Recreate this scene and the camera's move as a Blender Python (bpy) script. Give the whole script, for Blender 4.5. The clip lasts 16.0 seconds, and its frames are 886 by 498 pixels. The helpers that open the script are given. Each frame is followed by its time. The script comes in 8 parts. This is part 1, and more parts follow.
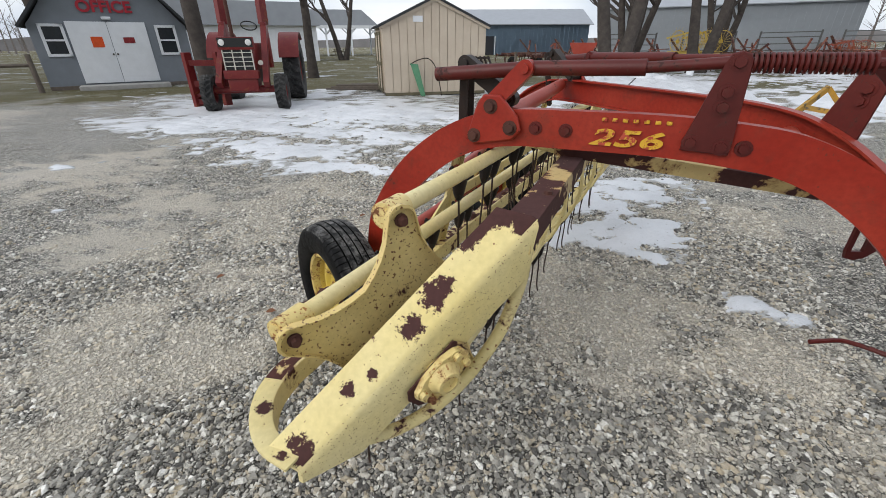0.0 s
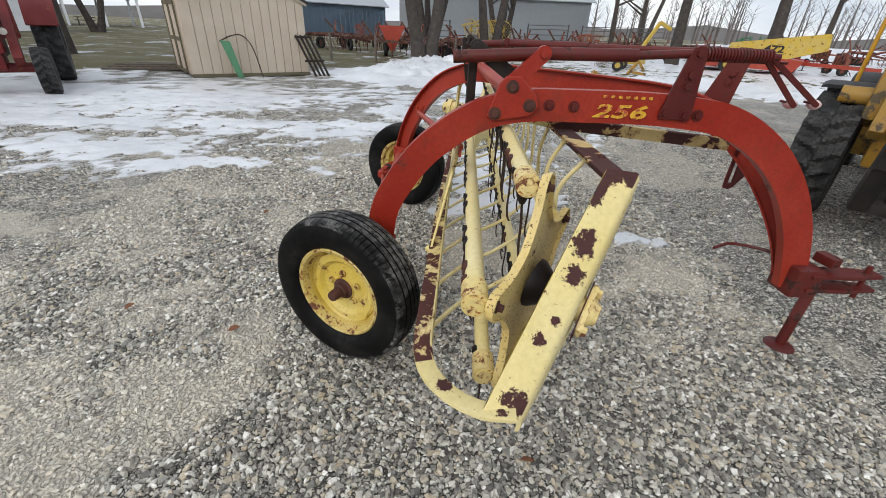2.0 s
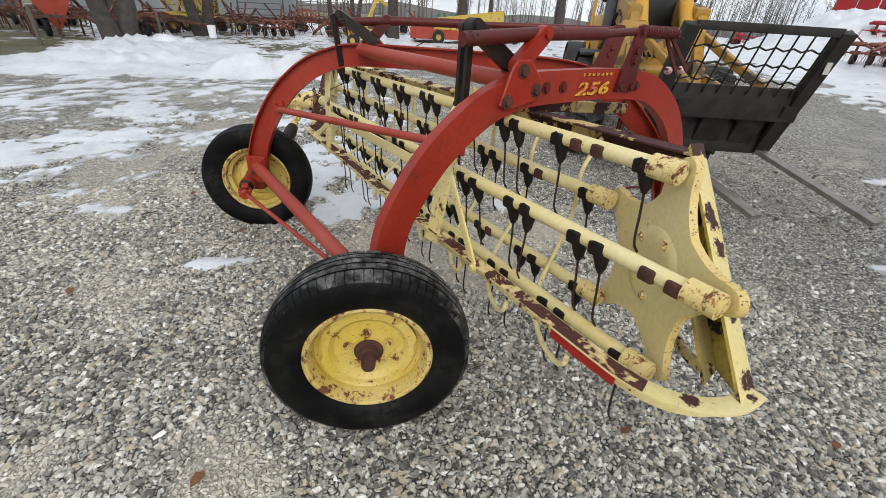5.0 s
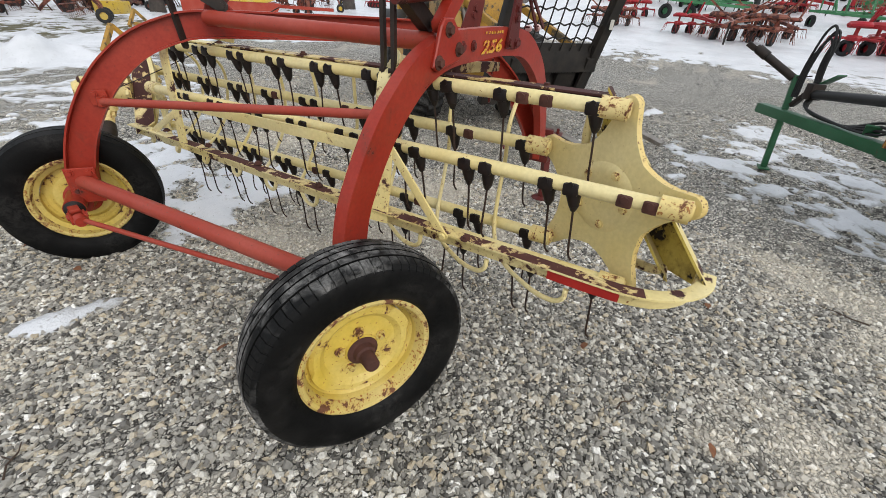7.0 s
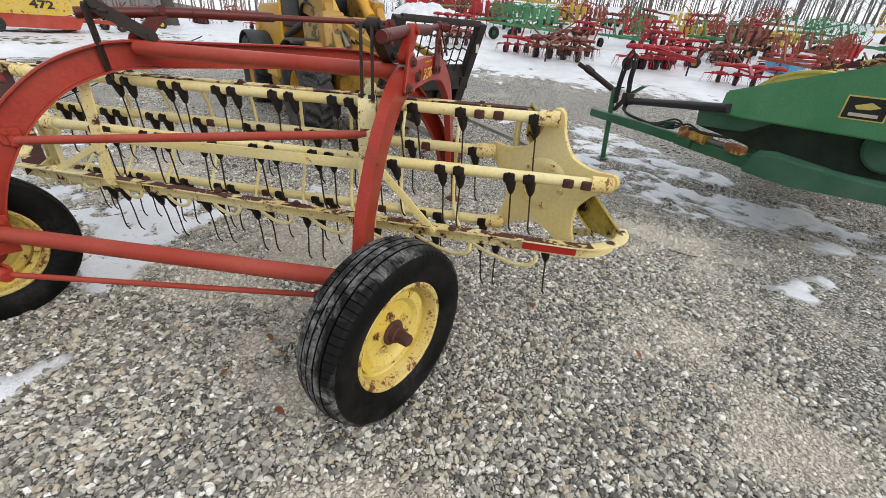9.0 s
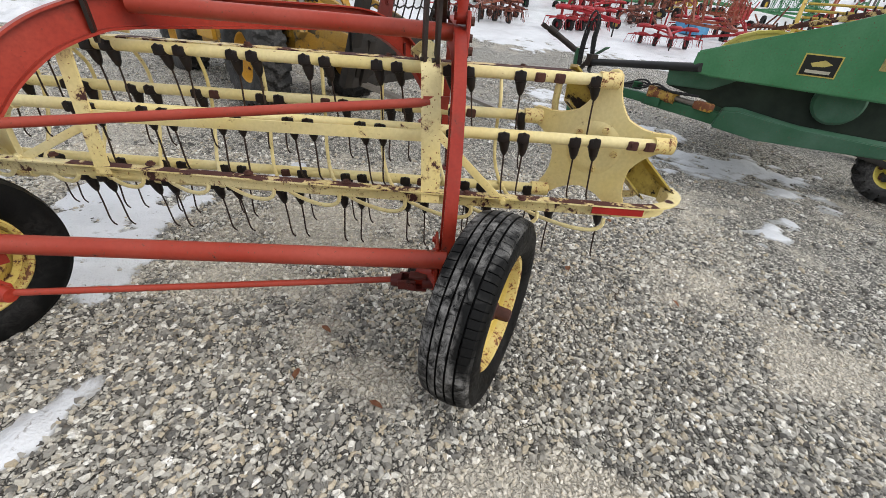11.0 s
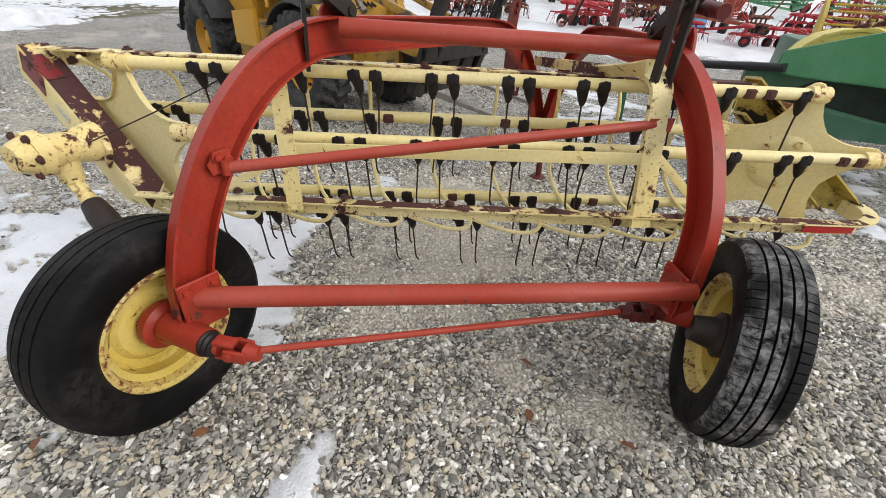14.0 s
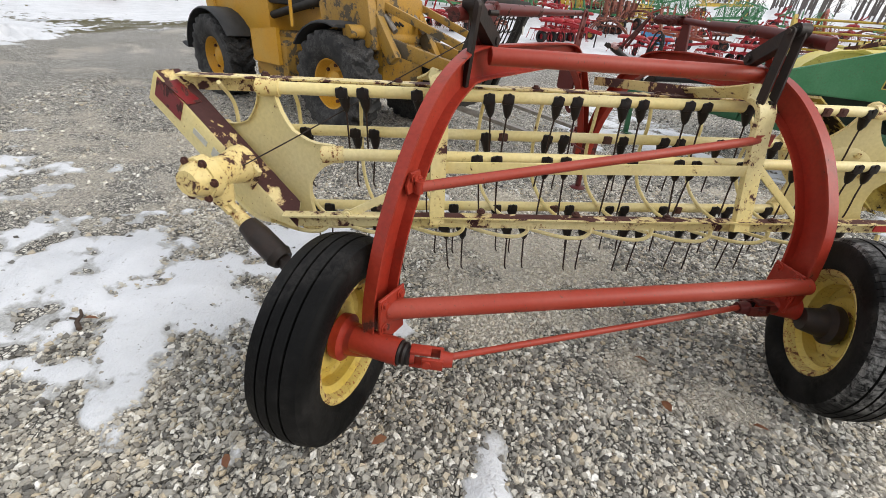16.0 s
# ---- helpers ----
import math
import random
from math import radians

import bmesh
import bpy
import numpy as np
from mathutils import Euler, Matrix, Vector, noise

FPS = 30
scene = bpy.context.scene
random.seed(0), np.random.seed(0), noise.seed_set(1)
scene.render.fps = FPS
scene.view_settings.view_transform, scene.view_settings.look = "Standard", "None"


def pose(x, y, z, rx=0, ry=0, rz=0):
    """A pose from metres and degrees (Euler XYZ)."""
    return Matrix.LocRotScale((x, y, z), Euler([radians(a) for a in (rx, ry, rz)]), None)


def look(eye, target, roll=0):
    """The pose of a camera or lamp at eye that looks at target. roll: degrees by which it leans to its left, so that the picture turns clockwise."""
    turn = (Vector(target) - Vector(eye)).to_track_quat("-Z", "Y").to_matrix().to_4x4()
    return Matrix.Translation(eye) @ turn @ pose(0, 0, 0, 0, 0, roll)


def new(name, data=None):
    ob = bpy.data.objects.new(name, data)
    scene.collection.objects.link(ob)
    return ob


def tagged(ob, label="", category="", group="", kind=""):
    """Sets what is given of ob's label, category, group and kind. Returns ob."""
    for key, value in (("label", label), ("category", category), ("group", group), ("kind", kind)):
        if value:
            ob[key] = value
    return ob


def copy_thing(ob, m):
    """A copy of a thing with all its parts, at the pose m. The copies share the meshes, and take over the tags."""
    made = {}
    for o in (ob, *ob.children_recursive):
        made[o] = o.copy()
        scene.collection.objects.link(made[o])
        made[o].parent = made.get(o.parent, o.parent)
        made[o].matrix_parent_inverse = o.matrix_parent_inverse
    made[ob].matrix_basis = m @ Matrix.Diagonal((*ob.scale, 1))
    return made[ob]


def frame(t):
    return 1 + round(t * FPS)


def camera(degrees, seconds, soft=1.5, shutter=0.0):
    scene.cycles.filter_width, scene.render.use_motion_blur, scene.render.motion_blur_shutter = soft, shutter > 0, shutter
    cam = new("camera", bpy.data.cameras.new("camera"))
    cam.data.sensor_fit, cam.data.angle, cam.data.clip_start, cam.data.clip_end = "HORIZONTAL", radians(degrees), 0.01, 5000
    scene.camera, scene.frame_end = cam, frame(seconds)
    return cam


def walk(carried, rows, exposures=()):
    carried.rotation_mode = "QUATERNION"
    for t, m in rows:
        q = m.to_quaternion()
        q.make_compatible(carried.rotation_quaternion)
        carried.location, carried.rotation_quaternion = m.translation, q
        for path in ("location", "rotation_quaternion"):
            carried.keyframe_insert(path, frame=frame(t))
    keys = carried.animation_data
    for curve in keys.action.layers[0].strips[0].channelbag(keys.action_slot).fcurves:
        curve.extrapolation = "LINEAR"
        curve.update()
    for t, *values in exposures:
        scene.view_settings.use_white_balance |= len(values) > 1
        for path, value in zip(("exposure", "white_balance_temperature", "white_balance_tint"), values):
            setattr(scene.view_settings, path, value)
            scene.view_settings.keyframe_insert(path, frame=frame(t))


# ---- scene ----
cam = camera(94.5, 16.0, soft=0.6)
METRES, EYE, TILT, LEAN, TURN = 5.3361, 1.4112, 0.0, 0.0, 24.6
ROWS = [
    (0.0, 0.0, 0.0, 0.0, -0.12, -26.83, 0.25),
    (0.5, -0.0312, -0.0001, -0.0029, -6.25, -27.19, -0.85),
    (1.0, -0.073, 0.0101, 0.0016, -13.0, -27.41, -2.03),
    (1.5, -0.115, 0.0108, 0.0019, -19.65, -27.78, -2.68),
    (2.0, -0.1483, 0.0123, -0.0013, -25.37, -28.47, -2.59),
    (2.5, -0.1591, 0.0339, -0.0073, -30.47, -29.31, -2.11),
    (3.0, -0.1648, 0.0577, -0.0085, -35.36, -29.86, -1.64),
    (5.5, -0.2767, 0.1993, -0.0094, -67.25, -29.62, -3.34),
    (6.0, -0.294, 0.2167, -0.0099, -73.63, -30.39, -3.21),
    (6.5, -0.284, 0.2379, -0.0195, -80.03, -30.96, -2.97),
    (7.0, -0.2663, 0.2555, -0.021, -86.33, -31.14, -2.76),
    (7.5, -0.2777, 0.2739, -0.0154, -92.84, -30.45, -2.96),
    (8.0, -0.2998, 0.2972, -0.0113, -98.09, -28.97, -3.29),
    (10.5, -0.288, 0.4252, -0.02, -114.81, -30.69, -4.36),
    (11.0, -0.2636, 0.4428, -0.0223, -116.92, -31.69, -4.42),
    (11.5, -0.235, 0.4474, -0.0224, -118.2, -32.31, -4.28),
    (12.0, -0.2216, 0.4738, -0.0217, -118.67, -32.6, -4.23),
    (12.5, -0.2165, 0.5216, -0.0215, -118.46, -32.68, -4.1),
    (13.0, -0.206, 0.5471, -0.0247, -118.11, -32.72, -3.91),
    (13.5, -0.1786, 0.5659, -0.0211, -118.57, -32.46, -3.64),
    (14.0, -0.1607, 0.5784, -0.0202, -119.79, -32.02, -3.55),
    (14.5, -0.1567, 0.6087, -0.0181, -121.08, -31.32, -3.63),
    (15.0, -0.1587, 0.6478, -0.0162, -122.07, -30.63, -3.88),
    (15.5, -0.1451, 0.6723, -0.0183, -122.9, -30.14, -4.04),
    (16.0, -0.1104, 0.6926, -0.018, -124.24, -30.18, -4.0),
]
walk(cam, [(t, pose(0, 0, EYE, TILT, LEAN, TURN) @ pose(METRES * x, METRES * y, METRES * z, 90 + pitch, roll, yaw)) for t, x, y, z, yaw, pitch, roll in ROWS], [(0.0, 0.2, 6250, 9), (3.0, 0.2, 6250, 9), (8.0, 0.38, 6400, 9), (11.0, 0.46, 6450, 10), (14.5, 0.56, 6500, 10), (16.0, 0.5, 6550, 10)])

# ---- world and light: an overcast winter day ----
world = bpy.data.worlds.new("overcast_sky")
scene.world = world
world.use_nodes = True
wn, wl = world.node_tree.nodes, world.node_tree.links
wn.clear()
w_out = wn.new("ShaderNodeOutputWorld")
w_bg = wn.new("ShaderNodeBackground")
w_sky = wn.new("ShaderNodeTexSky")
w_sky.sky_type = "NISHITA"
w_sky.sun_disc = False
w_sky.sun_elevation, w_sky.sun_rotation = radians(32), radians(200)
w_sky.dust_density, w_sky.air_density = 2.0, 1.0
w_tc = wn.new("ShaderNodeTexCoord")
w_map = wn.new("ShaderNodeMapping")
w_map.inputs["Scale"].default_value = (1.0, 1.0, 3.2)
w_noise = wn.new("ShaderNodeTexNoise")
w_noise.inputs["Scale"].default_value = 2.6
w_noise.inputs["Detail"].default_value = 6.0
w_ramp = wn.new("ShaderNodeValToRGB")
w_ramp.color_ramp.elements[0].position, w_ramp.color_ramp.elements[1].position = 0.36, 0.66
w_ramp.color_ramp.elements[0].color = (5.6, 6.0, 6.7, 1)
w_ramp.color_ramp.elements[1].color = (9.2, 9.1, 9.0, 1)
w_mix = wn.new("ShaderNodeMix")
w_mix.data_type = "RGBA"
w_mix.inputs[0].default_value = 0.86
wl.new(w_tc.outputs["Generated"], w_map.inputs["Vector"])
wl.new(w_map.outputs["Vector"], w_noise.inputs["Vector"])
wl.new(w_noise.outputs["Fac"], w_ramp.inputs["Fac"])
wl.new(w_sky.outputs["Color"], w_mix.inputs[6])
wl.new(w_ramp.outputs["Color"], w_mix.inputs[7])
wl.new(w_mix.outputs[2], w_bg.inputs["Color"])
wl.new(w_bg.outputs["Background"], w_out.inputs["Surface"])
w_bg.inputs["Strength"].default_value = 0.115

sun_data = bpy.data.lights.new("sun", "SUN")
sun_data.energy, sun_data.angle, sun_data.color = 1.25, radians(35), (1.0, 0.96, 0.9)
sun = new("sun", sun_data)
sun.matrix_world = look((0, 0, 30), (24, 38, 0))

# ---- materials ----
def material(name):
    m = bpy.data.materials.new(name)
    m.use_nodes = True
    n, l = m.node_tree.nodes, m.node_tree.links
    return m, n, l, n["Principled BSDF"]


def nd(n, kind, **inputs):
    x = n.new("ShaderNode" + kind)
    for k, v in inputs.items():
        x.inputs[k.replace("_", " ")].default_value = v
    return x


def ramp(n, stops, mode="LINEAR"):
    r = n.new("ShaderNodeValToRGB")
    r.color_ramp.interpolation = mode
    e = r.color_ramp.elements
    while len(e) < len(stops):
        e.new(0.5)
    for el, (p, c) in zip(e, stops):
        el.position = p
        el.color = (*c, 1) if len(c) == 3 else c
    return r


def mixc(n, l, fac, a, b):
    m = n.new("ShaderNodeMix")
    m.data_type = "RGBA"
    for sock, v in ((m.inputs[0], fac), (m.inputs[6], a), (m.inputs[7], b)):
        if hasattr(v, "is_output"):
            l.new(v, sock)
        elif isinstance(v, (int, float)):
            sock.default_value = v
        else:
            sock.default_value = (*v, 1)
    return m.outputs[2]


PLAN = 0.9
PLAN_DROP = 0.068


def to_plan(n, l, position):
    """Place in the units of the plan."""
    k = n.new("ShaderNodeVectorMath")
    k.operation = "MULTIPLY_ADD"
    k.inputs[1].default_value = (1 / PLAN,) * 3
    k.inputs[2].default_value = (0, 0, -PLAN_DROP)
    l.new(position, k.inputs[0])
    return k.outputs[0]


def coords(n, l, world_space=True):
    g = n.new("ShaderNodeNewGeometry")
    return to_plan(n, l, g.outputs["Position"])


def noise_tex(n, l, vec, scale, detail=4, rough=0.55, distort=0.0):
    t = nd(n, "TexNoise", Scale=scale, Detail=detail, Roughness=rough, Distortion=distort)
    l.new(vec, t.inputs["Vector"])
    return t.outputs["Fac"]


def bump(n, l, bsdf, height, strength=0.3, dist=0.01):
    b = nd(n, "Bump", Strength=strength, Distance=dist)
    l.new(height, b.inputs["Height"])
    l.new(b.outputs["Normal"], bsdf.inputs["Normal"])


def grey(v):
    return (v, v, v)


def painted(name, base, fade, rust_at=0.62, rust_scale=9.0, rust=(0.045, 0.018, 0.016), fringe=(0.22, 0.075, 0.02), rough=0.45, speck=0.68, dirt=0.3, edge=0.025, grade=None, grain=85, spots=()):
    """Old paint: faded and dusty, with patches where it has come off down to dark rust, and small rust specks."""
    m, n, l, p = material(name)
    v = coords(n, l)
    big = noise_tex(n, l, v, 2.3, 3)
    fine = noise_tex(n, l, v, 60, 3)
    col = mixc(n, l, ramp_out(n, l, big, 0.35, 0.7), base, fade)
    col = mixc(n, l, ramp_out(n, l, fine, 0.3, 0.8, dirt), col, tuple(c * 0.55 for c in base))
    patch = noise_tex(n, l, v, rust_scale, 7, 0.68, 0.3)
    if grade:
        dot = n.new("ShaderNodeVectorMath")
        dot.operation = "DOT_PRODUCT"
        l.new(v, dot.inputs[0])
        dot.inputs[1].default_value = grade[0]
        up = n.new("ShaderNodeMath")
        l.new(patch, up.inputs[0])
        l.new(ramp_out(n, l, dot.outputs["Value"], grade[1], grade[2], grade[3]), up.inputs[1])
        patch = up.outputs[0]
    for at, r in spots:
        gone = n.new("ShaderNodeVectorMath")
        gone.operation = "DISTANCE"
        l.new(v, gone.inputs[0])
        gone.inputs[1].default_value = at
        ragged = n.new("ShaderNodeMath")
        ragged.operation = "MULTIPLY_ADD"
        l.new(noise_tex(n, l, v, 55, 5, 0.8), ragged.inputs[0])
        ragged.inputs[1].default_value = -r * 3.2
        l.new(gone.outputs["Value"], ragged.inputs[2])
        most = n.new("ShaderNodeMath")
        most.operation = "MAXIMUM"
        l.new(patch, most.inputs[0])
        l.new(ramp_out(n, l, ragged.outputs[0], -r * 0.45, -r * 0.75, rust_at + 0.02), most.inputs[1])
        patch = most.outputs[0]
    spk = noise_tex(n, l, v, grain, 2, 0.5)
    f1 = ramp_out(n, l, patch, rust_at - 2.2 * edge, rust_at)
    f2 = ramp_out(n, l, patch, rust_at, rust_at + 0.012)
    f3 = ramp_out(n, l, spk, speck, speck + 0.03)
    col = mixc(n, l, f3, col, fringe)
    half = n.new("ShaderNodeMath")
    half.operation = "MULTIPLY"
    half.inputs[1].default_value = 0.55
    l.new(f1, half.inputs[0])
    col = mixc(n, l, half.outputs[0], col, fringe)
    rustc = mixc(n, l, fine, rust, tuple(c * 1.9 for c in rust))
    col = mixc(n, l, f2, col, rustc)
    l.new(col, p.inputs["Base Color"])
    p.inputs["Specular IOR Level"].default_value = 0.32
    rr = ramp(n, [(0, grey(rough)), (1, grey(0.85))])
    l.new(f2, rr.inputs["Fac"])
    l.new(rr.outputs["Color"], p.inputs["Roughness"])
    inv = n.new("ShaderNodeMath")
    inv.operation = "MULTIPLY_ADD"
    inv.inputs[1].default_value, inv.inputs[2].default_value = -1.0, 1.0
    l.new(f2, inv.inputs[0])
    add = n.new("ShaderNodeMath")
    add.operation = "MULTIPLY_ADD"
    add.inputs[1].default_value = 0.25
    l.new(fine, add.inputs[0])
    l.new(inv.outputs[0], add.inputs[2])
    bump(n, l, p, add.outputs[0], 0.35, 0.0025)
    return m


def ramp_out(n, l, value, a, b, top=1.0):
    mr = n.new("ShaderNodeMapRange")
    mr.inputs[1].default_value, mr.inputs[2].default_value = a, b
    mr.inputs[3].default_value, mr.inputs[4].default_value = 0.0, top
    l.new(value, mr.inputs[0])
    return mr.outputs[0]


def plain(name, base, rough=0.6, metal=0.0, vary=0.25, scale=12.0, bumpy=0.15, second=None, fine=90):
    """A surface of one colour with stains at a larger scale and a fine grain."""
    m, n, l, p = material(name)
    v = coords(n, l)
    a = noise_tex(n, l, v, scale, 5)
    b = noise_tex(n, l, v, fine, 3)
    dark = second or tuple(c * (1 - vary) for c in base)
    col = mixc(n, l, ramp_out(n, l, a, 0.3, 0.72), base, dark)
    col = mixc(n, l, ramp_out(n, l, b, 0.35, 0.8, vary), col, tuple(c * 0.6 for c in base))
    l.new(col, p.inputs["Base Color"])
    p.inputs["Roughness"].default_value, p.inputs["Metallic"].default_value = rough, metal
    p.inputs["Specular IOR Level"].default_value = 0.3
    if bumpy:
        bump(n, l, p, b, bumpy, 0.004)
    return m


RED = painted("red_paint", (0.29, 0.021, 0.010), (0.38, 0.048, 0.026), rust_at=0.655, rust_scale=6, rust=(0.06, 0.02, 0.016), fringe=(0.16, 0.03, 0.018), speck=0.71, dirt=0.5, edge=0.05, rough=0.4)
RED_DULL = painted("dull_red_paint", (0.085, 0.011, 0.009), (0.13, 0.02, 0.015), rust_at=0.60, rust_scale=9, rust=(0.035, 0.014, 0.012), fringe=(0.08, 0.025, 0.018))
RED_WORN = painted("worn_red_paint", (0.32, 0.036, 0.018), (0.37, 0.07, 0.045), rust_at=0.67, rust_scale=10, fringe=(0.16, 0.05, 0.03))
CREAM = painted("cream_paint", (0.75, 0.61, 0.25), (0.80, 0.70, 0.39), rust_at=0.665, rust_scale=8.5, speck=0.70)
CREAM_PATCHY = painted("patchy_cream_paint", (0.75, 0.61, 0.25), (0.80, 0.70, 0.39), rust_at=0.595, rust_scale=13, speck=0.665)
CREAM_RUST = painted("rusty_cream_paint", (0.75, 0.605, 0.25), (0.79, 0.67, 0.36), rust_at=0.53, rust_scale=8.0, speck=0.66)
CREAM_CLEAN = painted("sound_cream_paint", (0.75, 0.615, 0.26), (0.80, 0.70, 0.39), rust_at=0.685, rust_scale=16, speck=0.745, grain=90)
CREAM_PITTED = painted("pitted_cream_paint", (0.75, 0.61, 0.25), (0.80, 0.70, 0.39), rust_at=0.69, rust_scale=9, speck=0.655, fringe=(0.17, 0.06, 0.025), grain=190)
BEAM_TOP = painted("patchy_beam_paint", (0.75, 0.61, 0.24), (0.80, 0.69, 0.36), rust_at=0.66, rust_scale=11, speck=0.71, fringe=(0.2, 0.07, 0.03), edge=0.008, grade=((0, 0, 1), 1.02, 1.1, 0.26),
                   spots=[((-0.375, 0.762, 0.942), 0.041), ((-0.355, 0.785, 0.965), 0.028), ((-0.408, 0.7, 0.876), 0.034), ((-0.47, 0.61, 0.782), 0.015), ((-0.52, 0.575, 0.745), 0.023), ((-0.58, 0.455, 0.62), 0.037), ((-0.61, 0.47, 0.63), 0.025), ((-0.33, 0.87, 1.05), 0.03)])
# Deeper yellow with near-black blotches, for the beam's inner and under faces.
BEAM_INSIDE = painted("blotched_yellow_paint", (0.50, 0.37, 0.05), (0.56, 0.44, 0.12), rust_at=0.53, rust_scale=5, rust=(0.014, 0.010, 0.008), fringe=(0.12, 0.07, 0.02), edge=0.04)
RAIL_BEND = painted("patchy_rail_paint", (0.75, 0.61, 0.25), (0.80, 0.70, 0.39), rust_at=0.655, rust_scale=12, speck=0.70, edge=0.01,
                    spots=[((-0.774, 0.522, 0.616), 0.026), ((-0.625, 0.44, 0.6), 0.026), ((-0.835, 0.66, 0.6), 0.035), ((-0.72, 0.45, 0.585), 0.012), ((-0.66, 0.425, 0.57), 0.014), ((-0.82, 0.575, 0.56), 0.012)])
RUST_STRIP = painted("rust_strip", (0.75, 0.605, 0.25), (0.79, 0.67, 0.36), rust_at=0.445, rust_scale=5.0, rust=(0.042, 0.017, 0.016))
CREAM_SPOT = painted("spotted_cream_paint", (0.75, 0.61, 0.25), (0.80, 0.70, 0.39), rust_at=0.605, rust_scale=14, speck=0.665)
RUSTY = painted("rust_with_paint_left", (0.70, 0.56, 0.24), (0.6, 0.45, 0.2), rust_at=0.47, rust_scale=7)
RIM_PAINT = painted("yellow_rim_paint", (0.62, 0.44, 0.055), (0.72, 0.60, 0.24), rust_at=0.635, rust_scale=14, rust=(0.07, 0.03, 0.02), fringe=(0.33, 0.15, 0.035), speck=0.68, edge=0.03)
END_RUST = painted("rusty_bar_end", (0.72, 0.57, 0.22), (0.76, 0.62, 0.3), rust_at=0.59, rust_scale=24, rust=(0.11, 0.045, 0.022), fringe=(0.36, 0.16, 0.045), speck=0.62)
CAST_CREAM = painted("cast_cream_paint", (0.73, 0.57, 0.22), (0.78, 0.65, 0.33), rust_at=0.60, rust_scale=26, rust=(0.13, 0.055, 0.025), fringe=(0.40, 0.2, 0.06), speck=0.63, edge=0.05)
CAST_RUST = painted("rust_blotched_cast_paint", (0.73, 0.57, 0.22), (0.78, 0.65, 0.33), rust_at=0.565, rust_scale=15, rust=(0.05, 0.022, 0.016), fringe=(0.35, 0.17, 0.05), speck=0.66, edge=0.02)
RIM_RUST = painted("rusty_rim_edge", (0.58, 0.44, 0.11), (0.64, 0.52, 0.22), rust_at=0.57, rust_scale=20, rust=(0.10, 0.042, 0.022), fringe=(0.34, 0.15, 0.04), speck=0.6)
RAIL_TOP = painted("rust_topped_rail", (0.75, 0.605, 0.25), (0.79, 0.67, 0.36), rust_at=0.45, rust_scale=9, rust=(0.055, 0.02, 0.016), fringe=(0.25, 0.1, 0.03))
PINK = plain("faded_pink", (0.55, 0.28, 0.27), 0.7, second=(0.7, 0.55, 0.52), scale=30)
SAFETY_RED = plain("red_reflector", (0.38, 0.02, 0.015), 0.4)
DECAL = painted("yellow_decal", (0.72, 0.42, 0.03), (0.65, 0.36, 0.05), rust_at=0.55, rust_scale=40, rust=(0.3, 0.05, 0.03), fringe=(0.4, 0.12, 0.03))
BLACK_RUBBER = plain("black_rubber", (0.007, 0.006, 0.006), 0.5, vary=0.3, second=(0.018, 0.010, 0.008), scale=30)
TINE_STEEL = plain("dark_steel", (0.03, 0.022, 0.018), 0.5, 0.3, second=(0.055, 0.03, 0.02), scale=25)
DARK_IRON = plain("dark_greasy_iron", (0.026, 0.023, 0.021), 0.5, 0.3, second=(0.045, 0.03, 0.024), scale=20)
RUST_IRON = plain("rusty_iron", (0.10, 0.04, 0.028), 0.8, second=(0.05, 0.022, 0.018), scale=14, bumpy=0.4)


def tyre_material(name, base=0.004, dust=(0.16, 0.15, 0.14), amount=0.5, lo=0.45, fleck=34):
    """Rubber, with dry dust in broad bands that breaks up into small flecks."""
    m, n, l, p = material(name)
    v = coords(n, l)
    a = noise_tex(n, l, v, 4.5, 3, 0.5, 0.4)
    s = noise_tex(n, l, v, fleck, 6, 0.75, 0.8)
    b = noise_tex(n, l, v, 110, 4)
    both = n.new("ShaderNodeMath")
    both.operation = "MULTIPLY"
    l.new(ramp_out(n, l, a, lo - 0.07, lo + 0.07), both.inputs[0])
    l.new(ramp_out(n, l, s, 0.4, 0.62, amount), both.inputs[1])
    col = mixc(n, l, both.outputs[0], grey(base), dust)
    col = mixc(n, l, ramp_out(n, l, b, 0.45, 0.75, 0.35), col, grey(base * 2.2))
    l.new(col, p.inputs["Base Color"])
    rr = ramp(n, [(0.35, grey(0.45)), (0.7, grey(0.75))])
    l.new(s, rr.inputs["Fac"])
    l.new(rr.outputs["Color"], p.inputs["Roughness"])
    p.inputs["Specular IOR Level"].default_value = 0.11
    bump(n, l, p, b, 0.2, 0.002)
    return m


TYRE = tyre_material("tyre_rubber", amount=0.12, lo=0.55)
TYRE_DUSTY = tyre_material("worn_tread_rubber", 0.007, (0.33, 0.32, 0.305), 0.75, 0.53, 24)

# ---- mesh tools ----
UP = Vector((0, 0, 1))
PLACE = {}


def thing(name, at, label, category, group="", turn=0.0, kind=""):
    """A thing that stands at a place: an empty at its base, under which its parts hang."""
    ob = new(name)
    ob.empty_display_size = 0.1
    m = pose(*at, 0, 0, turn)
    ob.matrix_basis = m
    PLACE[ob] = m
    return tagged(ob, label, category, group, kind)


def finish(bm, name, mats, smooth=38):
    bmesh.ops.recalc_face_normals(bm, faces=bm.faces[:])
    me = bpy.data.meshes.new(name)
    for f in bm.faces:
        f.smooth = True
    bm.to_mesh(me)
    bm.free()
    me.set_sharp_from_angle(angle=radians(smooth))
    for m in (mats if isinstance(mats, (list, tuple)) else [mats]):
        me.materials.append(m)
    return me


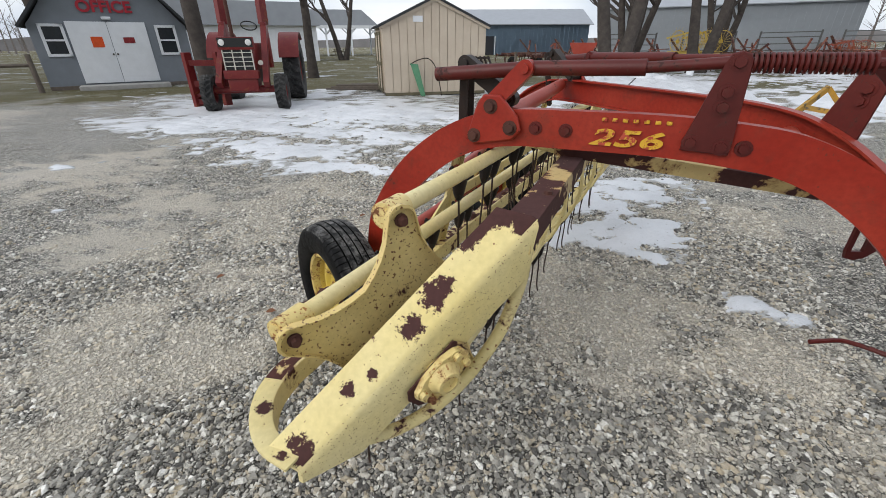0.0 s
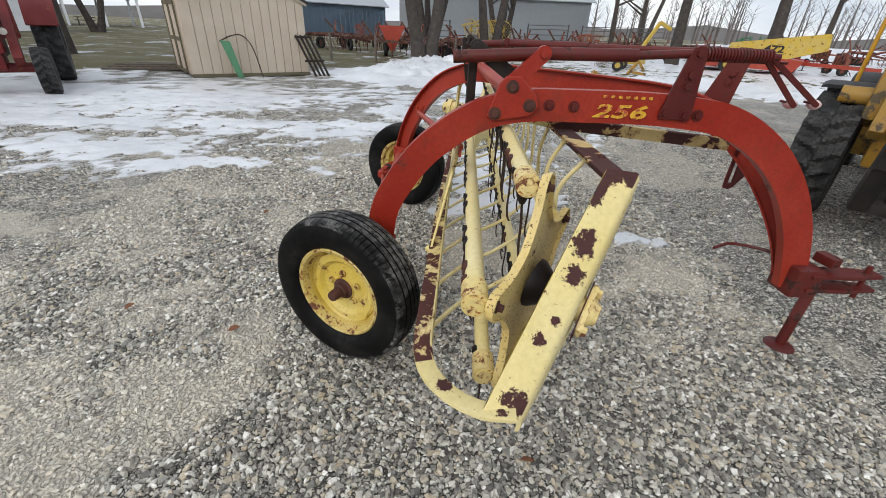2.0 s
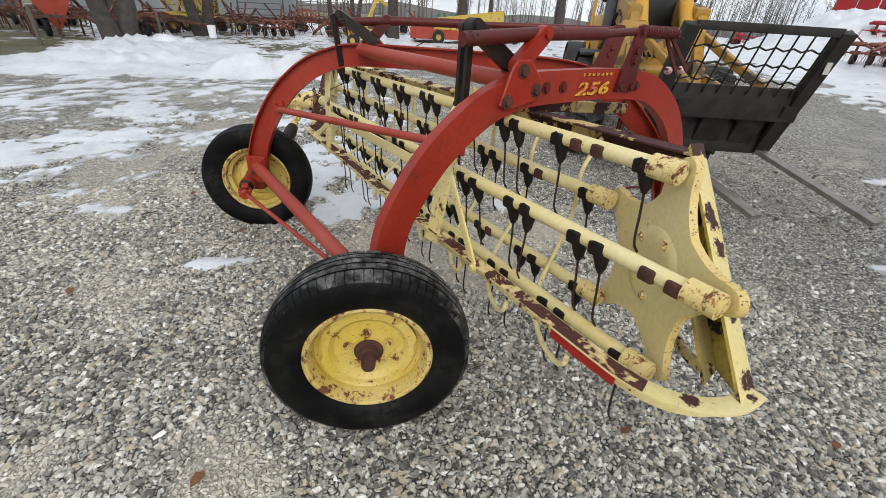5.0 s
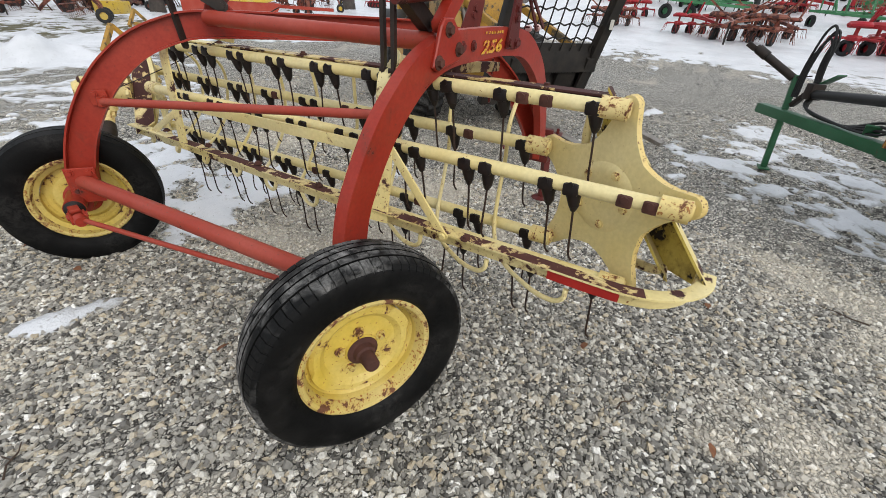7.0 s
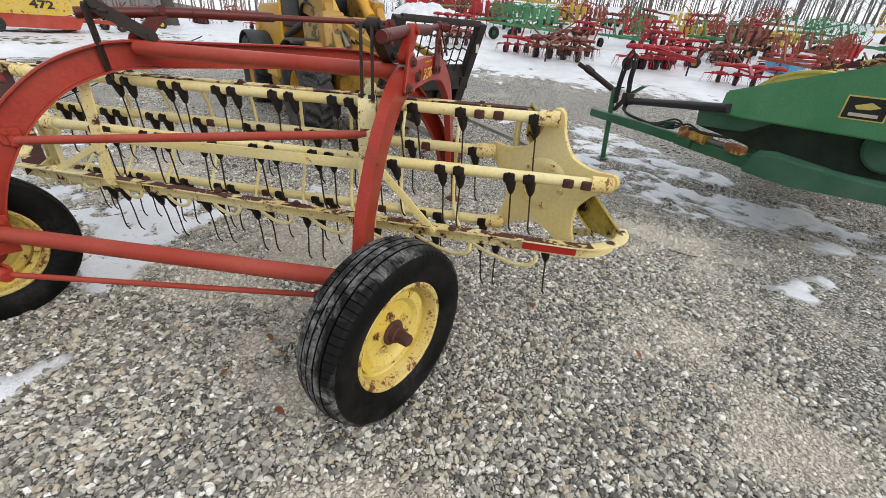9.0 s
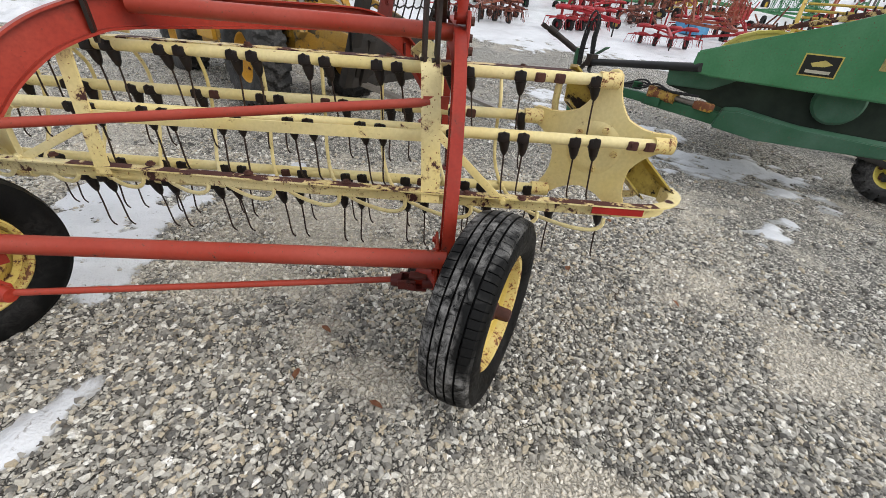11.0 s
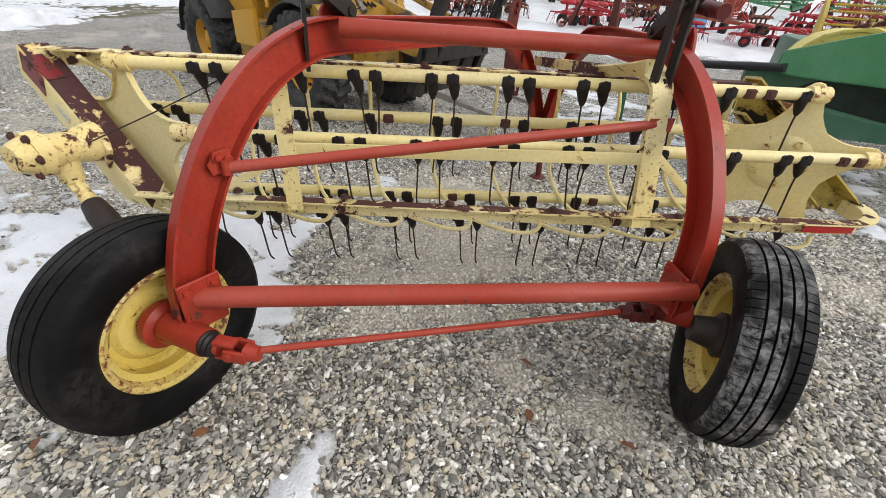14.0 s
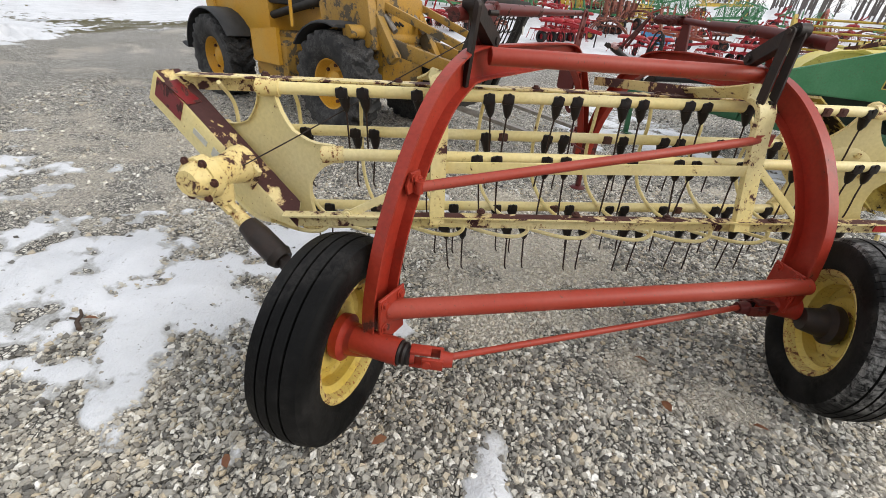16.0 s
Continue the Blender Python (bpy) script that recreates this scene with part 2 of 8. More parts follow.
def part(name, bm, mat, parent, label="", smooth=38):
    """Links a bmesh given in the world's metres as one mesh object under a thing or a part."""
    base = PLACE[parent]
    lo = [min(v.co[i] for v in bm.verts) for i in range(3)]
    hi = [max(v.co[i] for v in bm.verts) for i in range(3)]
    mid = (Vector(lo) + Vector(hi)) / 2
    here = Matrix.Translation(mid) @ base.to_3x3().to_4x4()
    bmesh.ops.transform(bm, matrix=here.inverted(), verts=bm.verts[:])
    ob = new(name, finish(bm, name, mat, smooth))
    ob.parent = parent
    ob.matrix_basis = base.inverted() @ here
    PLACE[ob] = here
    return tagged(ob, label)


def repeat(name, mesh, m, parent, label=""):
    """One more piece of a mesh at the world pose m under its parent."""
    ob = new(name, mesh)
    ob.parent = parent
    ob.matrix_basis = PLACE[parent].inverted() @ m
    PLACE[ob] = m
    return tagged(ob, label)


def node(name, m, parent, label=""):
    ob = new(name)
    ob.empty_display_size = 0.05
    ob.parent = parent
    ob.matrix_basis = PLACE[parent].inverted() @ m
    PLACE[ob] = m
    return tagged(ob, label)


def solo(name, bm, mat, label, category, group="", kind="", smooth=38):
    """A thing that is one mesh."""
    lo = [min(v.co[i] for v in bm.verts) for i in range(3)]
    hi = [max(v.co[i] for v in bm.verts) for i in range(3)]
    at = Vector(((lo[0] + hi[0]) / 2, (lo[1] + hi[1]) / 2, lo[2]))
    bmesh.ops.translate(bm, vec=-at, verts=bm.verts[:])
    ob = new(name, finish(bm, name, mat, smooth))
    ob.location = at
    PLACE[ob] = Matrix.Translation(at)
    return tagged(ob, label, category, group, kind)


def axes(d, up=UP):
    """A frame whose z runs along d and whose y is as near to up as can be."""
    z = Vector(d).normalized()
    if abs(z.dot(up)) > 0.98:
        up = Vector((0, 1, 0)) if abs(z.y) < 0.9 else Vector((1, 0, 0))
    x = up.cross(z).normalized()
    y = z.cross(x)
    return Matrix((x, y, z)).transposed()


def box(bm, at, size, turn=None, bevel=0.0):
    """A box with its middle at a place; turn is a 3x3 matrix or degrees about z."""
    if turn is None:
        turn = Matrix.Identity(3)
    elif isinstance(turn, (int, float)):
        turn = Matrix.Rotation(radians(turn), 3, "Z")
    m = Matrix.LocRotScale(Vector(at), turn.to_quaternion(), Vector(size))
    made = bmesh.ops.create_cube(bm, size=1, matrix=m)
    if bevel:
        edges = list({e for v in made["verts"] for e in v.link_edges})
        bmesh.ops.bevel(bm, geom=edges, offset=bevel, segments=2, affect="EDGES", profile=0.6)
    return bm


def bar(bm, a, b, wide, high, up=UP, bevel=0.0):
    """A rectangular bar between two places."""
    a, b = Vector(a), Vector(b)
    return box(bm, (a + b) / 2, (wide, high, (b - a).length), axes(b - a, up), bevel)


def rod(bm, a, b, r, r2=None, seg=14):
    a, b = Vector(a), Vector(b)
    m = Matrix.Translation((a + b) / 2) @ axes(b - a).to_4x4()
    bmesh.ops.create_cone(bm, cap_ends=True, segments=seg, radius1=r, radius2=r if r2 is None else r2, depth=(b - a).length, matrix=m)
    return bm


def smooth_path(points, n=6):
    """A smooth line through places."""
    p = [Vector(q) for q in points]
    p = [2 * p[0] - p[1]] + p + [2 * p[-1] - p[-2]]
    out = []
    for i in range(1, len(p) - 2):
        for k in range(n):
            t = k / n
            a, b, c, d = p[i - 1], p[i], p[i + 1], p[i + 2]
            out.append(0.5 * (2 * b + (c - a) * t + (2 * a - 5 * b + 4 * c - d) * t * t + (3 * b - a - 3 * c + d) * t ** 3))
    out.append(p[-2])
    return out


def sweep(bm, path, profile, side=None, closed=True):
    """Sweeps a profile of (across, up) pairs along a path; across is kept along `side` as near as can be, or level."""
    rings = []
    n = len(path)
    for i, p in enumerate(path):
        d = (path[min(i + 1, n - 1)] - path[max(i - 1, 0)]).normalized()
        s = Vector(side) if side is not None else d.cross(UP)
        s = (s - d * s.dot(d)).normalized()
        u = s.cross(d).normalized()
        rings.append([bm.verts.new(p + s * a + u * b) for a, b in profile])
    k = len(profile)
    for r0, r1 in zip(rings, rings[1:]):
        for j in range(k if closed else k - 1):
            bm.faces.new((r0[j], r0[(j + 1) % k], r1[(j + 1) % k], r1[j]))
    if closed:
        bm.faces.new(rings[0][::-1])
        bm.faces.new(rings[-1])
    return bm


def tube(bm, path, r, seg=8):
    """A round tube along a path, with its frame carried along."""
    path = [Vector(p) for p in path]
    d0 = (path[1] - path[0]).normalized()
    x = axes(d0).col[0]
    rings = []
    for i, p in enumerate(path):
        d = (path[min(i + 1, len(path) - 1)] - path[max(i - 1, 0)]).normalized()
        x = (x - d * x.dot(d)).normalized()
        y = d.cross(x)
        rr = r(i / (len(path) - 1)) if callable(r) else r
        rings.append([bm.verts.new(p + (x * math.cos(a) + y * math.sin(a)) * rr) for a in (2 * math.pi * j / seg for j in range(seg))])
    for r0, r1 in zip(rings, rings[1:]):
        for j in range(seg):
            bm.faces.new((r0[j], r0[(j + 1) % seg], r1[(j + 1) % seg], r1[j]))
    bm.faces.new(rings[0][::-1])
    bm.faces.new(rings[-1])
    return bm


def lathe(bm, profile, m=None, seg=40, closed=False):
    """Turns (radius, height) pairs about z and puts the result at the pose m."""
    rings = []
    for j in range(seg):
        c, s = math.cos(2 * math.pi * j / seg), math.sin(2 * math.pi * j / seg)
        rings.append([bm.verts.new((r * c, r * s, h)) for r, h in profile])
    k = len(profile)
    for j in range(seg):
        a, b = rings[j], rings[(j + 1) % seg]
        for i in range(k if closed else k - 1):
            bm.faces.new((a[i], b[i], b[(i + 1) % k], a[(i + 1) % k]))
    if m is not None:
        bmesh.ops.transform(bm, matrix=m, verts=[v for r in rings for v in r])
    return bm


def plate(bm, outline, thick, m, bevel=0.0):
    """A flat plate of a given outline (x, y) and thickness along z, put at the pose m."""
    lo = [bm.verts.new(m @ Vector((x, y, -thick / 2))) for x, y in outline]
    hi = [bm.verts.new(m @ Vector((x, y, thick / 2))) for x, y in outline]
    k = len(outline)
    bm.faces.new(lo[::-1])
    bm.faces.new(hi)
    for j in range(k):
        bm.faces.new((lo[j], lo[(j + 1) % k], hi[(j + 1) % k], hi[j]))
    if bevel:
        vs = set(lo + hi)
        edges = [e for e in bm.edges if e.verts[0] in vs and e.verts[1] in vs and (e.verts[0] in lo) == (e.verts[1] in lo)]
        bmesh.ops.bevel(bm, geom=edges, offset=bevel, segments=1, affect="EDGES")
    return bm


def bolt(bm, at, d, r=0.014, h=0.012):
    """A hexagonal bolt head on a washer."""
    at, d = Vector(at), Vector(d).normalized()
    rod(bm, at - d * 0.004, at + d * 0.003, r * 1.45, seg=12)
    rod(bm, at, at + d * h, r, r * 0.9, seg=6)
    return bm


def frame_at(at, z, up=UP):
    return Matrix.Translation(Vector(at)) @ axes(z, up).to_4x4()


def fresh():
    return bmesh.new()

# ---- the hay rake ----
rake = thing("hay_rake", (-0.4, 2.3, 0), "old red and cream side-delivery hay rake with flaking paint, on gravel", "hay rake")

BAR_RUN = Vector((0.0662, 0.9977, -0.0132)).normalized()
HEAD = Vector((0.5157, 0.8568, 0))
STAR_OUT = Vector((0.8568, -0.5157, 0))
REEL_A = Vector((-0.5414, 0.8661, 0.7688))
REEL_LEN = 3.03
REEL_R = 0.3303
PHASE = 91.94
REEL_B = REEL_A + BAR_RUN * REEL_LEN
BAR_FEET = [REEL_A + REEL_R * (HEAD * math.cos(radians(PHASE - 72 * k)) + UP * math.sin(radians(PHASE - 72 * k))) for k in range(5)]


def arch_channel(name, spine, out, label):
    """A bent channel beam: a web on the outer side and two flanges that point inwards."""
    bm = fresh()
    w, t, h = 0.05, 0.009, 0.067
    prof = [(0, h), (-w, h), (-w, h - t), (-t, h - t), (-t, -h + t), (-w, -h + t), (-w, -h), (0, -h)]
    sweep(bm, smooth_path(spine, 7), prof, side=out)
    return part(name, bm, RED, rake, label)


ARCH_A = [(-1.075, 1.575, 0.33), (-1.085, 1.573, 0.5), (-1.055, 1.57, 0.69), (-0.985, 1.565, 0.83), (-0.885, 1.56, 0.965), (-0.775, 1.555, 1.065), (-0.66, 1.553, 1.14), (-0.54, 1.55, 1.187), (-0.4, 1.55, 1.21),
          (-0.2, 1.55, 1.215), (0.1, 1.545, 1.217), (0.32, 1.53, 1.205), (0.45, 1.525, 1.185), (0.59, 1.515, 1.126), (0.735, 1.5, 1.022), (0.875, 1.495, 0.868), (0.985, 1.49, 0.68), (1.05, 1.485, 0.5), (1.08, 1.48, 0.38)]


def on_b(x, z):
    """A place on the second arch, which runs slantwise and closes in on the first at the hitch."""
    return (x, float(np.interp(x, [-1.1, -0.955, -0.5, 0.02, 0.72, 1.0, 1.114], [3.45, 3.345, 3.03, 2.575, 1.96, 1.68, 1.56])), z)


ARCH_B = [on_b(-1.1, 0.33), on_b(-1.085, 0.5), on_b(-1.04, 0.67), on_b(-0.985, 0.8), on_b(-0.92, 0.915), on_b(-0.84, 1.02), on_b(-0.73, 1.12), on_b(-0.6, 1.185), on_b(-0.48, 1.212), on_b(-0.2, 1.215), on_b(0.2, 1.212),
          on_b(0.5, 1.2), on_b(0.66, 1.15), on_b(0.81, 1.03), on_b(0.94, 0.85), on_b(1.035, 0.66), on_b(1.09, 0.5), on_b(1.114, 0.38)]
B_OUT = Vector((0.88, 1, 0)).normalized()
arch_a = arch_channel("arch_beam", ARCH_A, (0, -1, 0), "curved red channel beam with a yellow number")
arch_channel("arch_beam", ARCH_B, B_OUT, "curved red channel beam")

# the number and the small name strip on the arch
for k in range(7):
    part("lettering", box(fresh(), (-0.098 + 0.033 * k, 1.542, 1.262), (0.017, 0.003, 0.012), 0, 0.003), DECAL, arch_a, "small worn yellow lettering")
for text, at, size, mat, label in (("256", (-0.118, 1.5385, 1.177), 0.115, DECAL, "worn yellow number 256"),):
    cu = bpy.data.curves.new("lettering", "FONT")
    cu.body, cu.size, cu.extrude, cu.space_character = text, size, 0.0015, 1.08 if size > 0.05 else 1.5
    cu.shear = 0.22
    cu.offset = 0.0035 if size > 0.05 else 0.0
    tmp = bpy.data.objects.new("lettering", cu)
    me = bpy.data.meshes.new_from_object(tmp)
    bpy.data.objects.remove(tmp)
    bm = fresh()
    bm.from_mesh(me)
    bmesh.ops.transform(bm, matrix=Matrix.Translation((at[0] - (0.02 if size > 0.05 else 0), at[1] + 0.005, at[2])) @ pose(0, 0, 0, 90, 0, -1.5) @ Matrix.Diagonal((1.25, 0.66, 1, 1)), verts=bm.verts[:])
    part("lettering", bm, mat, arch_a, label)

for p in ((-0.333, 1.549, 1.2145), (-0.224, 1.549, 1.214), (0.316, 1.5285, 1.203)):
    part("bolt", bolt(fresh(), p, (0, -1, 0), 0.017), RED_DULL, arch_a)

# cross members between the arches
part("top_tube", rod(fresh(), (-0.495, 2.945, 1.245), (-0.47, 1.6, 1.235), 0.036, seg=20), RED_WORN, rake, "round red cross tube")
part("axle_tube", rod(fresh(), (-1.125, 3.40, 0.445), (-1.15, 1.6, 0.475), 0.038, seg=22), RED_WORN, rake, "round red axle tube")
part("front_tube", rod(fresh(), (0.5, 1.57, 1.17), (0.56, 2.07, 1.17), 0.03, seg=16), RED_WORN, rake)
bm = rod(fresh(), (-0.955, 3.27, 0.852), (-0.70, 1.69, 0.98), 0.02, seg=14)
plate(bm, [(-0.05, -0.025), (0.06, -0.02), (0.06, 0.02), (-0.05, 0.03)], 0.012, frame_at((-0.705, 1.66, 0.982), (1, 0.1, 0)) @ pose(0, 0, 0, 0, 0, 4))
part("brace_rod", bm, RED_WORN, rake, "red brace rod with a flattened end")
bm = fresh()
plate(bm, [(-0.045, -0.035), (0.035, -0.035), (0.045, 0.0), (0.02, 0.04), (-0.035, 0.04)], 0.012, frame_at((-0.95, 3.3, 0.865), B_OUT), 0.002)
for s_, z_ in ((-0.02, 0.89), (0.018, 0.872), (0.0, 0.842)):
    bolt(bm, Vector((-0.95, 3.292, z_)) - B_OUT * 0.006 + B_OUT.cross(UP) * s_, -B_OUT, 0.011)
rod(bm, (-0.962, 3.28, 0.83), (-0.962, 3.28, 0.876), 0.016, seg=12)
part("brace_bracket", bm, RED, rake)

# ground drive: the shaft between the wheels with its joints
AXIS = Vector((0.475, 0.88, 0)).normalized()
bm = rod(fresh(), (-1.265, 3.2, 0.326), (-1.085, 1.79, 0.325), 0.013, seg=12)
part("drive_shaft", bm, RED_WORN, rake, "thin red drive shaft")


def joint(at, run, turn):
    bm = fresh()
    run = Vector(run).normalized()
    at = Vector(at)
    rod(bm, at - run * 0.075, at - run * 0.03, 0.026, 0.032, seg=16)
    fr = axes(run, turn)
    for s in (-1, 1):
        box(bm, at - run * 0.005 + fr.col[0] * 0.03 * s, (0.014, 0.045, 0.075), fr, 0.005)
        rod(bm, at + run * 0.015 + fr.col[0] * 0.026 * s, at + run * 0.015 + fr.col[0] * 0.044 * s, 0.016, seg=12)
        box(bm, at + run * 0.04 + fr.col[1] * 0.03 * s, (0.045, 0.014, 0.075), fr, 0.005)
    rod(bm, at + run * 0.06, at + run * 0.11, 0.03, 0.026, seg=16)
    return bm


part("universal_joint", joint((-1.262, 3.25, 0.328), (0.25, 1, 0.03), UP), RED, rake, "red universal joint")
part("universal_joint", joint((-1.095, 1.745, 0.325), (-0.1, -1, 0.03), UP), RED_DULL, rake, "greasy universal joint")

# wheel ends of the arches: plates, housings
for k, (hub, out) in enumerate((((-1.12, 1.56, 0.33), -1), ((-1.15, 3.5, 0.33), 1))):
    hub = Vector(hub)
    bm = rod(fresh(), hub - AXIS * out * 0.16, hub + AXIS * out * 0.02, 0.05, seg=20)
    part("axle_housing", bm, RED, rake, "red cast axle housing")
    boot = lathe(fresh(), [(0.0, 0.155), (0.044, 0.155), (0.047, 0.165), (0.04, 0.172), (0.044, 0.182), (0.036, 0.19), (0.038, 0.2), (0.024, 0.208), (0.0, 0.208)], frame_at(hub, -AXIS * out), 18)
    part("rubber_boot", boot, BLACK_RUBBER, rake, "black rubber boot on the shaft end")
    bm = fresh()
    side = Vector((0, -1, 0)) if k == 0 else B_OUT
    inner = (Vector((-1.08, 1.635, 0.43)) if k == 0 else Vector((-1.13, 3.385, 0.43)))
    plate(bm, [(-0.07, -0.1), (0.07, -0.1), (0.07, 0.095), (-0.07, 0.095)], 0.012, frame_at(inner, side), 0.003)
    for dx, dz in ((-0.045, 0.07), (0.045, 0.07), (-0.045, -0.03), (0.045, -0.03)):
        bolt(bm, inner - side * 0.007 + side.cross(UP) * dx + UP * dz, -side, 0.015)
    part("axle_plate", bm, RED, rake)


# wheels
def tyre_mesh(r_out, r_in, wide, grooves, blocks):
    """A tyre with ribs between narrow grooves; with blocks, cross cuts break up the ribs and the shoulders."""
    bm = fresh()
    hw = wide / 2
    prof = [(r_in, -hw * 0.62, 0), (r_in + 0.012, -hw * 0.78, 0), (r_in + 0.03, -hw * 0.93, 0), ((r_in + r_out) / 2, -hw * 1.03, 0), (r_out - 0.05, -hw * 1.0, 0), (r_out - 0.034, -hw * 0.965, 0), (r_out - 0.03, -hw * 0.93, 1), (r_out - 0.016, -hw * 0.86, 1)]
    n_rib = grooves + 1
    for i in range(n_rib):
        a0, a1 = -1 + 2 * i / n_rib, -1 + 2 * (i + 1) / n_rib
        g = 0.045
        for a in (a0 + g, a1 - g):
            prof.append((r_out - 0.014 * a * a, a * hw * 0.8, 1 if i in (0, n_rib - 1) else 2 + i % 2))
        if i < grooves:
            for a in (a1 - g * 0.8, a1 + g * 0.8):
                prof.append((r_out - 0.011 - 0.014 * a * a, a * hw * 0.8, 0))
    prof += [(r, -y, c) for r, y, c in prof[7::-1]]
    turns = []
    n_blocks = 76
    for k in range(n_blocks):
        a = 2 * math.pi * k / n_blocks
        turns += [(a, 0), (a + 0.006, 1), (a + 0.012, 0)] if blocks else [(a, 0)]
        turns.append((a + math.pi / n_blocks + 0.006, 0))
    ring = []
    for k, (a, cut) in enumerate(turns):
        row = []
        for r, y, c in prof:
            d = 0.0
            if cut and c:
                d = 0.006 if c == 1 else 0.003 if (c == 2 and (k // 4) % 2) or (c == 3 and (k // 4) % 3 == 0) else 0.0
            q = a + (0.02 if c == 2 else -0.02 if c == 3 else 0.0) * blocks
            row.append(bm.verts.new(((r - d) * math.cos(q), (r - d) * math.sin(q), y)))
        ring.append(row)
    n = len(ring)
    for j in range(n):
        for i in range(len(prof) - 1):
            f = bm.faces.new((ring[j][i], ring[(j + 1) % n][i], ring[(j + 1) % n][i + 1], ring[j][i + 1]))
            f.smooth = True
            if prof[i][2] and prof[i + 1][2]:
                f.material_index = 1
    bmesh.ops.recalc_face_normals(bm, faces=bm.faces[:])
    return bm


def rim_mesh(r, wide):
    """A pressed steel disc wheel: the flanges, the barrel and a dished centre; +z is the dished outer side."""
    bm = fresh()
    h = wide / 2
    lathe(bm, [(r - 0.004, h * 0.80), (r + 0.012, h * 0.86), (r + 0.014, h * 0.94), (r + 0.006, h), (r - 0.006, h * 0.93), (r - 0.012, h * 0.75), (r - 0.022, h * 0.5), (r - 0.024, h * 0.2), (r - 0.04, 0.0), (r - 0.04, -h * 0.35),
               (r - 0.018, -h * 0.55), (r - 0.008, -h * 0.9), (r + 0.006, -h), (r + 0.014, -h * 0.95), (r + 0.012, -h * 0.86), (r - 0.004, -h * 0.80)], seg=56)
    n0 = len(bm.verts)
    lathe(bm, [(r - 0.03, -0.028), (r - 0.042, 0.015), (r - 0.055, 0.026), (r - 0.075, 0.026), (r - 0.095, 0.008), (r - 0.115, 0.004), (0.062, 0.016), (0.058, 0.026), (0.035, 0.026), (0.0, 0.026)], seg=56)
    bm.verts.ensure_lookup_table()
    # four openings between the disc and the barrel
    for j in range(56):
        if (j % 14) in (2, 3, 4, 5, 6, 7):
            for i, f in ((0, 0.80), (1, 0.815), (2, 0.83)):
                v = bm.verts[n0 + j * 10 + i]
                k = (r * f) / math.hypot(v.co.x, v.co.y)
                v.co.x, v.co.y = v.co.x * k, v.co.y * k
    return bm


def wheel(at, out, tread_mat, grooves, lugs, disc, label):
    m = Matrix.Translation(Vector(at)) @ axes(AXIS * out).to_4x4()
    w = node("wheel", m, rake, label)
    bm = tyre_mesh(0.394, 0.232, 0.208, grooves, lugs)
    bmesh.ops.transform(bm, matrix=m, verts=bm.verts[:])
    part("tyre", bm, [TYRE, tread_mat], w, "black rubber tyre with worn tread", 30)
    bm = rim_mesh(0.228, 0.165)
    for f in bm.faces:
        c = f.calc_center_median()
        if math.hypot(c.x, c.y) > 0.208:
            f.material_index = 1
    bmesh.ops.transform(bm, matrix=m, verts=bm.verts[:])
    part("rim", bm, [RIM_PAINT, RIM_RUST], w, "yellow steel rim with rust", 30)
    bm = fresh()
    if out < 0:
        lathe(bm, [(0.0, 0.115), (0.022, 0.115), (0.026, 0.108), (0.028, 0.06), (0.036, 0.055), (0.04, 0.035), (0.056, 0.03), (0.058, 0.02)], m, 24)
    else:
        lathe(bm, [(0.0, 0.06), (0.03, 0.06), (0.05, 0.04), (0.058, 0.024)], m, 24)
    part("hub", bm, RED_DULL if out > 0 else RUST_IRON, w, "greasy rust-brown hub")
    drum = lathe(fresh(), [(0.0, -0.012), (0.088, -0.012), (0.09, -0.045), (0.066, -0.06), (0.058, -0.1), (0.05, -0.14), (0.0, -0.14)], m, 24)
    part("hub_drum", drum, RED if out > 0 else DARK_IRON, w, "hub drum on the inner side")
    nut = finish(bolt(fresh(), (0, 0, 0.012), (0, 0, 1), 0.013, 0.016), "wheel_nut", RIM_RUST)
    for k in range(5):
        a = 2 * math.pi * (k + 0.3) / 5
        repeat("wheel_nut", nut, m @ pose(0.08 * math.cos(a), 0.08 * math.sin(a), 0.004), w)
    return w


wheel((-1.242, 1.442, 0.317), -1, TYRE_DUSTY, 4, True, True, "wheel with a black tyre on a yellow rim")
wheel((-1.083, 3.585, 0.305), 1, TYRE, 3, False, True, "wheel with a ribbed black tyre on a yellow rim")

# ---- the reel: five bars with spring tines between two star plates ----
mount_bm = fresh()
box(mount_bm, (-0.008, 0, -0.006), (0.052, 0.056, 0.046), None, 0.012)
rod(mount_bm, (0, -0.006, -0.02), (0, -0.012, -0.072), 0.029, 0.018, seg=12)
rod(mount_bm, (0, -0.012, -0.07), (0, -0.012, -0.092), 0.019, 0.009, seg=10)
rod(mount_bm, (-0.03, 0.0, 0.012), (-0.037, 0.0, 0.012), 0.012, seg=6)
MOUNT = finish(mount_bm, "tine_mount", BLACK_RUBBER)
stub_bm = fresh()
box(stub_bm, (-0.008, 0, -0.004), (0.05, 0.05, 0.042), None, 0.01)
rod(stub_bm, (-0.028, 0.0, 0.004), (-0.037, 0.0, 0.004), 0.013, seg=6)
STUB = finish(stub_bm, "bare_clamp", RUST_IRON)
tine_path = smooth_path([(0, -0.012, -0.085), (0.002, -0.013, -0.16), (0.0, -0.014, -0.235), (0.003, -0.017, -0.275), (0.012, -0.026, -0.297)], 4)
TINE = finish(tube(fresh(), tine_path, 0.0042, 6), "tine", TINE_STEEL)
rng = random.Random(7)
